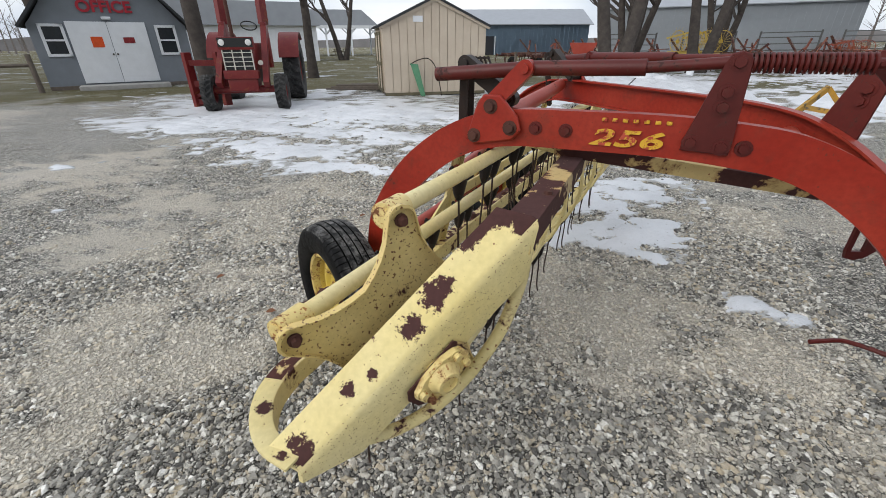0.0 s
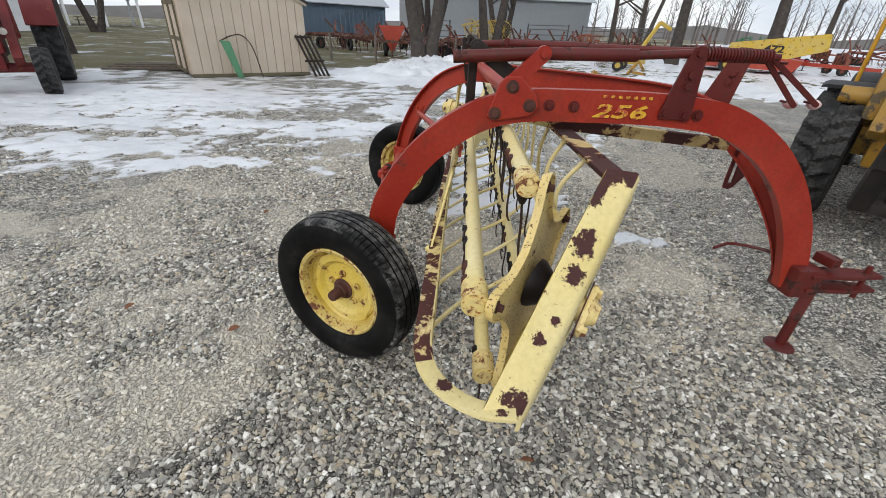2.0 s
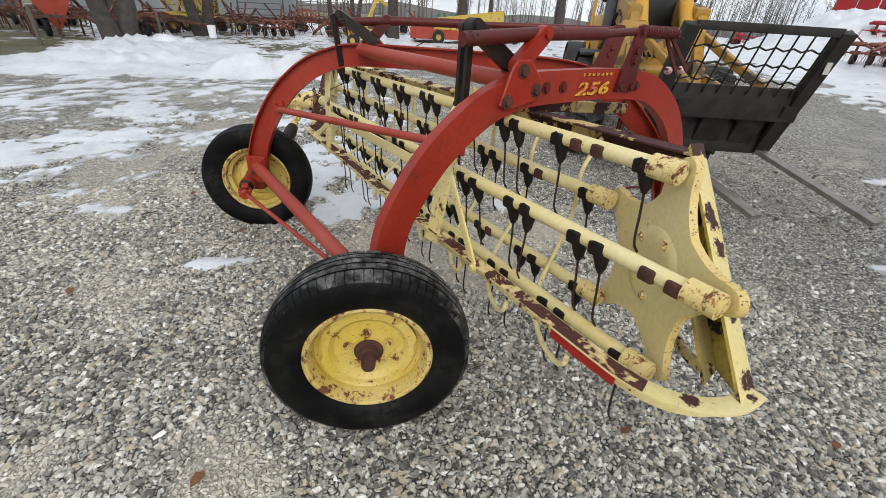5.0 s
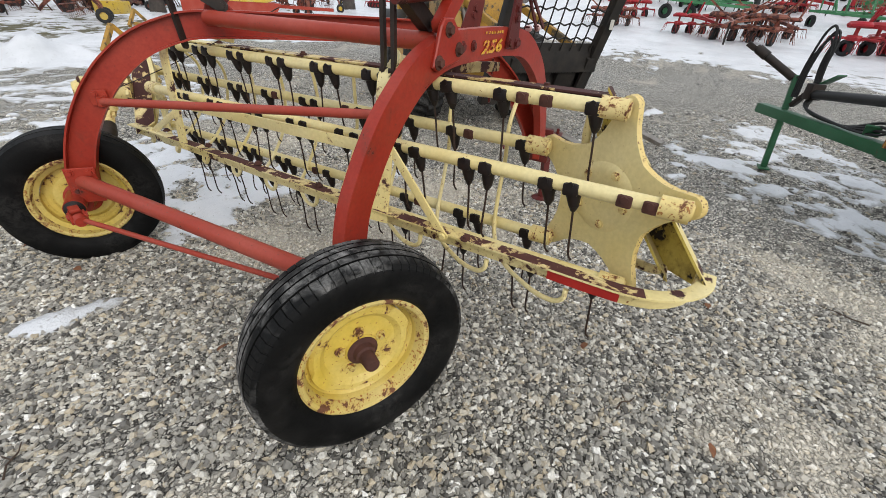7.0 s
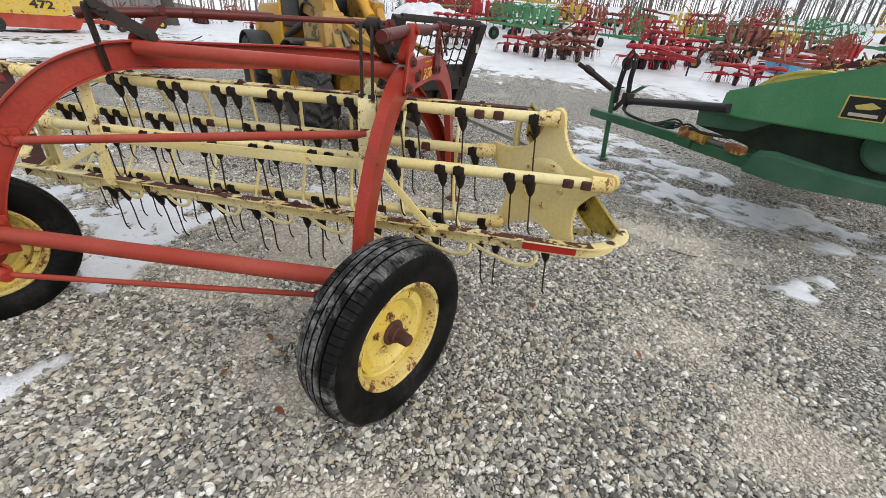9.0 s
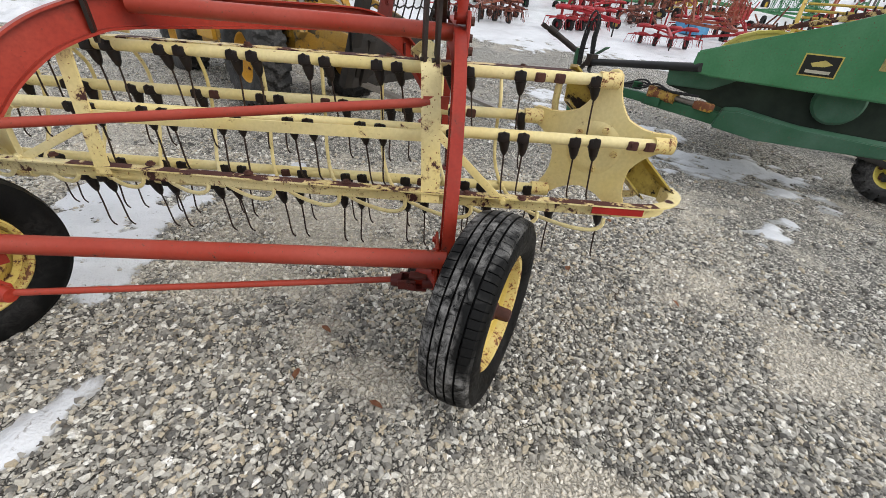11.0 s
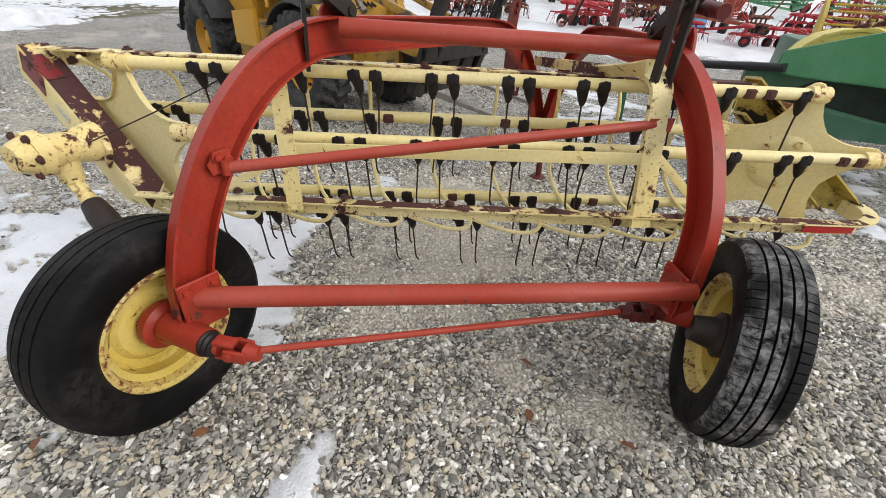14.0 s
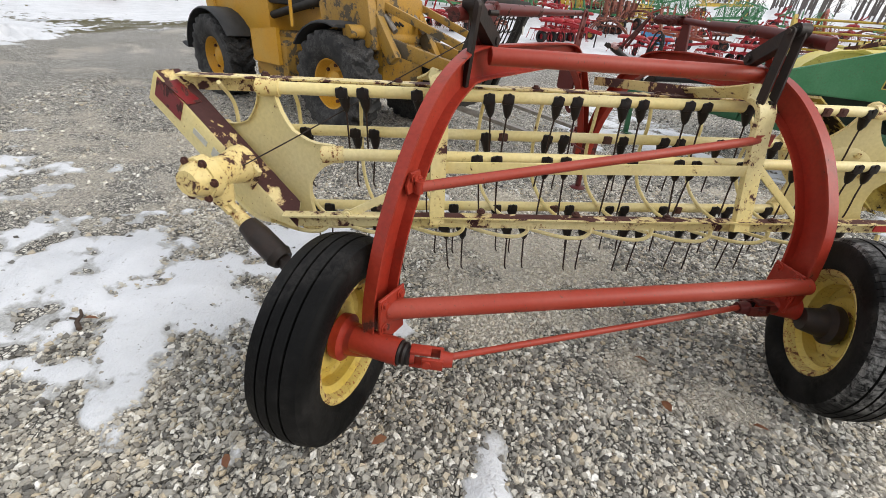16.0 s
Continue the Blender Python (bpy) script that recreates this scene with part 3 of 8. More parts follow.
for k in range(5):
    a = BAR_FEET[k]
    b = a + BAR_RUN * REEL_LEN
    bm = rod(fresh(), a - BAR_RUN * 0.015, b + BAR_RUN * 0.015, 0.0265, seg=18)
    for e, s in ((a, 1), (b, -1)):
        rod(bm, e - BAR_RUN * 0.03 * s, e + BAR_RUN * 0.06 * s, 0.037, seg=18)
        rod(bm, e - BAR_RUN * 0.036 * s, e - BAR_RUN * 0.028 * s, 0.026, seg=18)
    for f in bm.faces:
        q = (f.calc_center_median() - a).dot(BAR_RUN)
        if q < 0.035 or q > REEL_LEN - 0.035:
            f.material_index = 1
    tb = part("tine_bar", bm, [CREAM_CLEAN, END_RUST], rake, "round cream bar with black spring tines")
    lean = {0: -2, 1: 1, 2: 0, 3: -1, 4: -2}[k]
    spots = [0.08]
    for j in range(8):
        spots += [0.335 + 0.326 * j, 0.425 + 0.326 * j]
    for i, s in enumerate(spots):
        if s > REEL_LEN - 0.1:
            continue
        m = Matrix.Translation(a + BAR_RUN * s) @ pose(0, 0, 0, rng.uniform(-5, 5) + lean, rng.uniform(-4, 4), -4.4)
        bare = (k == 0 and i in (1,)) or (k == 4 and i == 0) or (k == 1 and i in (1, 6, 9)) or (k == 2 and i in (3, 8))
        if bare:
            repeat("bare_clamp", STUB, m, tb, "rusty clamp with its tine missing")
        else:
            repeat("tine_mount", MOUNT, m, tb)
            repeat("tine", TINE, m, tb)
    if k in (0, 4):
        s = 0.245 if k == 0 else 0.16
        repeat("bare_clamp", STUB, Matrix.Translation(a + BAR_RUN * s) @ pose(0, 0, 0, 0, 0, -4.4), tb, "rusty clamp with its tine missing")


def star_outline():
    """Five arms with round tips, and hollow flanks between them."""
    out = []
    for k in range(5):
        c = radians(PHASE + 72 * k)
        flank = [(0.168, 0.122), (0.2, 0.094), (0.236, 0.07), (0.278, 0.052), (0.32, 0.043)]
        tip = [(REEL_R + 0.041 * math.cos(q), 0.041 * math.sin(q)) for q in (radians(v) for v in range(-60, 61, 30))]
        ring = [(r, -w) for r, w in flank] + tip + [(r, w) for r, w in flank[::-1]]
        for r, w in ring:
            out.append((r * math.cos(c) - w * math.sin(c), r * math.sin(c) + w * math.cos(c)))
    return out


def star(at, out_side, label, mat):
    bm = fresh()
    x = HEAD
    z = x.cross(UP)
    m = Matrix.Translation(at) @ Matrix((x, UP, z)).transposed().to_4x4()
    o = star_outline()
    plate(bm, o, 0.01, m)
    k = len(o)
    d = 0.02 * out_side
    inner = [bm.verts.new(m @ Vector((px, py, 0))) for px, py in o]
    outer = [bm.verts.new(m @ Vector((px * 1.012, py * 1.012, d))) for px, py in o]
    outer2 = [bm.verts.new(m @ Vector((px * 0.985, py * 0.985, d))) for px, py in o]
    for j in range(k):
        bm.faces.new((inner[j], inner[(j + 1) % k], outer[(j + 1) % k], outer[j]))
        bm.faces.new((outer[j], outer[(j + 1) % k], outer2[(j + 1) % k], outer2[j]))
    lathe(bm, [(0.138, 0.004), (0.122, 0.011), (0.092, 0.012), (0.07, 0.009), (0.0, 0.009)], m @ (Matrix.Identity(4) if out_side < 0 else pose(0, 0, 0, 180)), 40)
    for f in bm.faces:
        if f.normal.dot(z) * out_side < -0.7:
            f.material_index = 1
    s = part("star_plate", bm, [mat, CREAM_CLEAN], rake, label)
    for i in range(5):
        a = radians(40 + 72 * i)
        part("bolt", bolt(fresh(), m @ Vector((0.105 * math.cos(a), 0.105 * math.sin(a), -0.012 * out_side)), -z * out_side, 0.0125), END_RUST, s)
        c = radians(PHASE - 72 * i)
        part("bolt", bolt(fresh(), m @ Vector((REEL_R * math.cos(c), REEL_R * math.sin(c), 0.012 * out_side)), z * out_side, 0.0125, 0.018), RUST_IRON, s)
    return s


STAR_FRONT = painted("speckled_cream_paint", (0.66, 0.49, 0.17), (0.72, 0.57, 0.26), rust_at=0.66, rust_scale=14, speck=0.625, fringe=(0.13, 0.05, 0.02), grain=120)
star(REEL_A + STAR_OUT * 0.052, 1, "cream five-armed pressed steel star plate", STAR_FRONT)
star(REEL_B + STAR_OUT * 0.02, -1, "cream five-armed pressed steel star plate", CREAM_CLEAN)

# ---- the basket frame round the reel ----
BEAM_RUN = Vector((0.393, 0.499, 0.51)).normalized()
BEAM_SIDE = Vector((1, 0, -0.1))
BEAM_SIDE = (BEAM_SIDE - BEAM_RUN * BEAM_SIDE.dot(BEAM_RUN)).normalized()
BEAM_UP = BEAM_SIDE.cross(BEAM_RUN).normalized()
if BEAM_UP.z < 0:
    BEAM_UP = -BEAM_UP
TOP_A0, TOP_A1 = Vector((-0.623, 0.433, 0.603)), Vector((-0.23, 0.932, 1.113))


REAR_0, REAR_1 = Vector((-0.555, 3.79, 0.567)), Vector((-0.128, 4.35, 1.078))
REAR_RUN = (REAR_1 - REAR_0).normalized()
REAR_SIDE = Vector((REAR_RUN.y, -REAR_RUN.x, 0)).normalized()
REAR_UP = REAR_SIDE.cross(REAR_RUN).normalized()


def end_beam(p0, p1, run, across, foot, mats, flip, w, d, flare, label):
    """A sloping channel: top plate, outer side and bottom flange, cut off level at its foot."""
    bm = fresh()
    a = p0 - run * 0.12
    b = p1 + run * 0.09
    up = across.cross(run).normalized()
    t, h = 0.009, w / 2
    e = h + flare
    bend = flare / d
    prof = [(-h, 0), (h - 0.018, 0), (h - 0.007, -0.003), (h + bend * 0.016, -0.016), (e, -d), (e - 0.09, -d), (e - 0.09, -d + t), (e - t, -d + t), (h - t, -t), (-h, -t)]
    sweep(bm, [a.lerp(b, q / 6) for q in range(7)], [(x * flip, y) for x, y in prof], side=across)
    for co, no in foot:
        cut = bmesh.ops.bisect_plane(bm, geom=bm.verts[:] + bm.edges[:] + bm.faces[:], plane_co=co, plane_no=no, clear_outer=True)
        bmesh.ops.holes_fill(bm, edges=[e for e in cut["geom_cut"] if isinstance(e, bmesh.types.BMEdge)])
    bmesh.ops.recalc_face_normals(bm, faces=bm.faces[:])
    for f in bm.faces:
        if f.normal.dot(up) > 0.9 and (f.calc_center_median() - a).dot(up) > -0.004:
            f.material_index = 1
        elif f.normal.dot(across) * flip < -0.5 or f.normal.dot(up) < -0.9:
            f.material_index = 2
    return part("end_beam", bm, mats, rake, label)


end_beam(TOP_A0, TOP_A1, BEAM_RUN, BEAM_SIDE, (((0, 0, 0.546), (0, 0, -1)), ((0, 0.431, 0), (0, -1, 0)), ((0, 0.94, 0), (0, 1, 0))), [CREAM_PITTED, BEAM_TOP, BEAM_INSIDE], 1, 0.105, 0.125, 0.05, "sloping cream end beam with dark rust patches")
beam_b = end_beam(REAR_0 + REAR_SIDE * 0.018, REAR_1 + REAR_SIDE * 0.018, REAR_RUN, REAR_SIDE, (((0, 0, 0.525), (0, 0, -1)), ((0, 3.765, 0), (0, -1, 0)), (REAR_1, REAR_RUN)), [CREAM, RUST_STRIP, CREAM], -1, 0.115, 0.16, 0.0, "sloping cream end beam, its top bare to dark rust")
rt = REAR_1
bm = fresh()
bar(bm, rt - REAR_RUN * 0.21 + REAR_UP * 0.0025 + REAR_SIDE * 0.004, rt - REAR_RUN * 0.07 + REAR_UP * 0.0025 - REAR_SIDE * 0.014, 0.07, 0.005, up=REAR_UP)
bar(bm, rt - REAR_RUN * 0.2 - REAR_UP * 0.05 - REAR_SIDE * 0.0415, rt - REAR_RUN * 0.03 - REAR_UP * 0.06 - REAR_SIDE * 0.0415, 0.003, 0.1, up=REAR_UP)
part("paint_patch", bm, painted("crimson_overspray", (0.17, 0.012, 0.016), (0.24, 0.03, 0.03), rust_at=0.56, rust_scale=14, fringe=(0.12, 0.03, 0.02)), beam_b, "faded red paint patch")
for q, w_, h_ in ((0.38, 0.05, 0.045), (0.5, 0.03, 0.09)):
    c = REAR_0.lerp(REAR_1, q + 0.12) - REAR_SIDE * 0.0415 - REAR_UP * 0.075
    part("decal", box(fresh(), c, (0.003, w_, h_), Matrix((REAR_SIDE, REAR_UP, REAR_RUN)).transposed()), plain("pale_decal", (0.6, 0.58, 0.5), 0.6, scale=60), beam_b, "pale worn decal")

# bottom rail, bent round at the front end
RAIL_RUN = [(-0.59, 3.82, 0.548), (-0.648, 3.15, 0.56), (-0.718, 2.4, 0.568), (-0.776, 1.65, 0.574), (-0.812, 1.1, 0.578), (-0.832, 0.8, 0.58), (-0.835, 0.67, 0.58), (-0.81, 0.57, 0.58), (-0.752, 0.495, 0.58), (-0.68, 0.452, 0.58), (-0.588, 0.44, 0.58)]
bm = fresh()
prof = [(-0.034, 0.036), (0.018, 0.036), (0.024, 0.033), (0.026, 0.027), (0.026, -0.038), (0.018, -0.038), (0.018, 0.028), (-0.034, 0.028)]
sweep(bm, smooth_path(RAIL_RUN, 8), [(-a, b) for a, b in prof])
bmesh.ops.recalc_face_normals(bm, faces=bm.faces[:])
for f in bm.faces:
    if f.calc_center_median().y < 0.62:
        f.material_index = 2
    elif f.normal.z > 0.9 and f.calc_center_median().y < 3.3:
        f.material_index = 1
bottom_rail = part("bottom_rail", bm, [CREAM_PATCHY, RAIL_TOP, RAIL_BEND], rake, "cream angle-iron rail with a rusty top")
bm = fresh()
rp = smooth_path([(-0.826, 0.922, 0.594), (-0.8345, 0.8, 0.594), (-0.8365, 0.684, 0.594)], 6)
sweep(bm, [p - Vector((0.025, 0, 0.002)) for p in rp], [(-0.003, 0.02), (0.003, 0.02), (0.003, -0.02), (-0.003, -0.02)])
part("reflector", bm, SAFETY_RED, bottom_rail, "red reflective strip")
for s in (1.25, 1.5, 2.05, 2.5, 2.95, 3.4):
    x = -0.785 + (s - 1.65) * 0.0967
    part("bolt", bolt(fresh(), (x, s, 0.613), (0, 0, 1), 0.014), RUST_IRON, bottom_rail)

# top rail at the back
bm = fresh()
sweep(bm, smooth_path([(-0.225, 0.93, 1.062), (-0.2, 2.0, 1.055), (-0.175, 3.2, 1.05), (-0.15, 4.28, 1.042)], 6), [(-0.042, 0.03), (0.042, 0.03), (0.042, -0.045), (0.034, -0.045), (0.034, 0.022), (-0.042, 0.022)])
for f in bm.faces:
    if f.calc_center_median().y < 2.2:
        f.material_index = 1
top_rail = part("top_rail", bm, [CREAM_RUST, RUSTY], rake, "angle-iron top rail, rusty at one end")
for y in (1.2, 1.9, 2.6, 3.3, 3.9):
    part("bolt", bolt(fresh(), (-0.2, y, 1.088), (0, 0, 1), 0.014), RUST_IRON, top_rail)
# hanger under the arches
part("hanger_bar", bar(fresh(), (-0.28, 1.72, 1.115), (0.67, 1.78, 1.03), 0.055, 0.055, bevel=0.004), RUSTY, rake, "rusty hanger bar")

# the bent frame that carries the basket: two legs and a rusty top bar
LEG_B = [(-0.672, 3.155, 0.56), (-0.655, 3.16, 0.8), (-0.645, 3.163, 0.98), (-0.632, 3.165, 1.09), (-0.59, 3.17, 1.145), (-0.5, 3.175, 1.163), (-0.21, 3.18, 1.11)]
LEG_A = [(-0.80, 1.665, 0.56), (-0.745, 1.675, 0.8), (-0.705, 1.685, 0.99), (-0.685, 1.69, 1.10), (-0.64, 1.70, 1.152), (-0.55, 1.715, 1.165), (-0.22, 1.75, 1.11)]
for leg, wide, what in ((LEG_B, 0.032, "bent flat cream strut"), (LEG_A, 0.042, "bent cream channel strut with rust spots")):
    bm = fresh()
    sweep(bm, smooth_path(leg, 6), [(0.0, wide), (-0.01, wide), (-0.01, -wide), (0.018, -wide), (0.018, -wide + 0.008), (0.0, -wide + 0.008)], side=(1, 0, 0))
    part("strut", bm, CREAM_SPOT, rake, what)
part("mid_rail", bar(fresh(), (-0.645, 3.16, 0.815), (-0.735, 1.69, 0.845), 0.012, 0.05, bevel=0.002), CREAM_CLEAN, rake, "flat cream rail")
for a, b in (((-0.73, 1.65, 0.86), (-0.825, 1.34, 0.59)), ((-0.635, 3.17, 0.78), (-0.615, 3.55, 0.58))):
    d = fresh()
    bar(d, a, b, 0.035, 0.01, up=Vector((-1, 0, 0)), bevel=0.002)
    bolt(d, Vector(b) + Vector((-0.01, 0, 0.012)), (-1, 0.1, 0), 0.014)
    part("diagonal_brace", d, CREAM, rake)

# stripper rods: from under the bottom rail, back and up to the top rail
for i in range(10):
    y = 0.85 + 0.31 * i
    x = -0.785 + (y - 1.65) * 0.0967
    path = smooth_path([(x + 0.02, y, 0.545), (x + 0.015, y + 0.005, 0.505), (x + 0.03, y + 0.05, 0.475), (x + 0.08, y + 0.15, 0.465), (x + 0.2, y + 0.3, 0.47), (x + 0.36, y + 0.4, 0.5), (x + 0.5, y + 0.45, 0.6), (x + 0.565, y + 0.46, 0.76), (x + 0.56, y + 0.46, 0.92), (-0.215, y + 0.46, 1.05)], 5)
    part("stripper_rod", tube(fresh(), path, 0.0095, 8), CREAM, rake, "bent cream stripper rod")
# bent pipes at the two ends
PIPE_A = [(-0.545, 0.56, 0.565), (-0.52, 0.595, 0.54), (-0.468, 0.663, 0.523), (-0.412, 0.735, 0.532), (-0.357, 0.807, 0.569), (-0.307, 0.872, 0.63), (-0.262, 0.929, 0.713), (-0.235, 0.963, 0.792), (-0.213, 0.988, 0.898), (-0.208, 0.99, 0.98), (-0.21, 0.985, 1.06)]
PIPE_B = [(-0.508, 3.884, 0.512), (-0.418, 3.974, 0.492), (-0.328, 4.054, 0.512), (-0.253, 4.129, 0.567), (-0.196, 4.189, 0.657), (-0.156, 4.239, 0.767), (-0.133, 4.269, 0.877), (-0.125, 4.279, 0.987), (-0.128, 4.279, 1.03)]
for run_, mat in ((PIPE_A, CREAM_SPOT), (PIPE_B, CREAM)):
    part("end_pipe", tube(fresh(), smooth_path([Vector(p) for p in run_], 6), 0.019, 12), mat, rake, "bent cream pipe round the end")

# bearing on the front end beam
bm = fresh()
bear = Vector((-0.335, 0.722, 0.735))
bx = Vector((0.84, -0.5, -0.1)).normalized()
seat = Matrix.Translation(bear) @ axes(bx, BEAM_UP).to_4x4()
plate(bm, [(-0.086, -0.022), (-0.074, -0.038), (-0.034, -0.044), (-0.016, -0.056), (0.016, -0.056), (0.034, -0.044), (0.074, -0.038), (0.086, -0.022), (0.086, 0.022), (0.074, 0.038), (0.034, 0.044), (0.016, 0.056), (-0.016, 0.056), (-0.034, 0.044), (-0.074, 0.038), (-0.086, 0.022)], 0.018, seat, 0.005)
lathe(bm, [(0.05, 0.0), (0.047, 0.016), (0.036, 0.026), (0.033, 0.036), (0.024, 0.038), (0.022, 0.028), (0.0, 0.028)], seat, 20)
rod(bm, bear - bx * 0.08, bear, 0.042, 0.042, seg=20)
fb = part("flange_bearing", bm, CAST_CREAM, rake, "cream cast flange bearing with rust in its corners")
for s in (-1, 1):
    for u in (-1, 1):
        part("bolt", bolt(fresh(), seat @ Vector((0.064 * s, 0.024 * u, 0.008)), bx, 0.0115, 0.016), END_RUST, fb)
# Added plate, wider than the bearing: draws the dark shadow gap round it.
slot = fresh()
plate(slot, [(-0.105, -0.03), (-0.09, -0.05), (0.02, -0.066), (0.09, -0.048), (0.1, 0.0), (0.085, 0.048), (-0.085, 0.048), (-0.105, 0.02)], 0.004, seat @ pose(0, 0, -0.011))
part("bearing_gap_plate", slot, RUSTY, fb, "rusty plate added as the dark shadow gap round the bearing")
part("reel_shaft", rod(fresh(), REEL_A + STAR_OUT * 0.06, bear, 0.03, seg=16), DARK_IRON, rake)
hub_z = (bear - REEL_A).normalized()
part("hub_boot", lathe(fresh(), [(0.03, 0.012), (0.085, 0.016), (0.082, 0.03), (0.06, 0.06), (0.044, 0.1), (0.04, 0.14), (0.03, 0.14)], frame_at(REEL_A + STAR_OUT * 0.05, hub_z), 24), BLACK_RUBBER, rake, "black rubber boot on the reel shaft")

# gearbox on the rear end beam, with its drive shaft
gb = Vector((-0.455, 3.995, 0.755))
gdir = Vector((-0.79, 0.613, 0.0)).normalized()
gl = Vector((-0.9, 0.42, 0.05)).normalized()
bm = rod(fresh(), gb, gb + gl * 0.10, 0.085, 0.062, seg=24)
rod(bm, gb + gl * 0.09, gb + gl * 0.22, 0.062, 0.066, seg=24)
rod(bm, gb + gl * 0.20, gb + gl * 0.25, 0.09, 0.085, seg=10)
rod(bm, gb + gl * 0.25, gb + gl * 0.30, 0.075, 0.05, seg=10)
rod(bm, gb + gl * 0.14, gb + gl * 0.14 + Vector((0, 0, -0.13)), 0.05, 0.042, seg=18)
gearbox = part("gearbox", bm, CAST_RUST, rake, "cream cast gearbox with rust")
for i in range(6):
    a = 2 * math.pi * i / 6
    fr = axes(gl)
    part("bolt", bolt(fresh(), gb + gl * 0.252 + fr.col[0] * 0.078 * math.cos(a) + fr.col[1] * 0.078 * math.sin(a), gl, 0.012), RUST_IRON, gearbox)
part("gearbox_flange", plate(fresh(), [(-0.1, -0.06), (0.1, -0.06), (0.1, 0.06), (-0.1, 0.06)], 0.02, frame_at(gb, gdir, REAR_UP), 0.004), CREAM_RUST, rake)
g0 = gb + gl * 0.14 + Vector((0, 0, -0.13))
g1 = Vector((-0.98, 3.60, 0.33))
run = (g1 - g0).normalized()
bm = fresh()
box(bm, g0 + run * 0.02, (0.06, 0.022, 0.09), axes(run), 0.006)
box(bm, g0 + run * 0.065, (0.022, 0.06, 0.09), axes(run), 0.006)
rod(bm, g0 + run * 0.09, g0 + run * 0.17, 0.03, seg=14)
part("shaft_joint", bm, CAST_CREAM, rake, "rusty cream shaft joint")
bm = rod(fresh(), g0 + run * 0.15, g0 + run * 0.22, 0.042, 0.052, seg=16)
rod(bm, g0 + run * 0.22, g0 + run * 0.34, 0.052, 0.052, seg=16)
rod(bm, g0 + run * 0.34, g0 + run * 0.37, 0.056, 0.044, seg=16)
bar(bm, g0 + run * 0.36, g1, 0.045, 0.045, bevel=0.004)
part("drive_cover", bm, DARK_IRON, rake, "greasy black drive shaft with a round boot")

# ---- lift linkage over the arches ----
def link(name, a, b, wide, thick, face, mat, label="", both=0.0):
    """A flat link with round ends."""
    a, b = Vector(a), Vector(b)
    bm = fresh()
    d = (b - a)
    fr = axes(Vector(face), d.normalized())
    n = d.length
    o = []
    for i in range(9):
        t = math.pi * i / 8
        o.append((wide / 2 * math.cos(t), n / 2 + wide / 2 * math.sin(t)))
    for i in range(9):
        t = math.pi + math.pi * i / 8
        o.append((wide / 2 * math.cos(t), -n / 2 + wide / 2 * math.sin(t)))
    m = Matrix.Translation((a + b) / 2) @ fr.to_4x4()
    plate(bm, o, thick, m)
    f = Vector(face).normalized()
    for e in (a, b):
        rod(bm, e - f * (thick / 2 + 0.012), e + f * (thick / 2 + 0.012), wide * 0.28, seg=12)
    return part(name, bm, mat, rake, label)




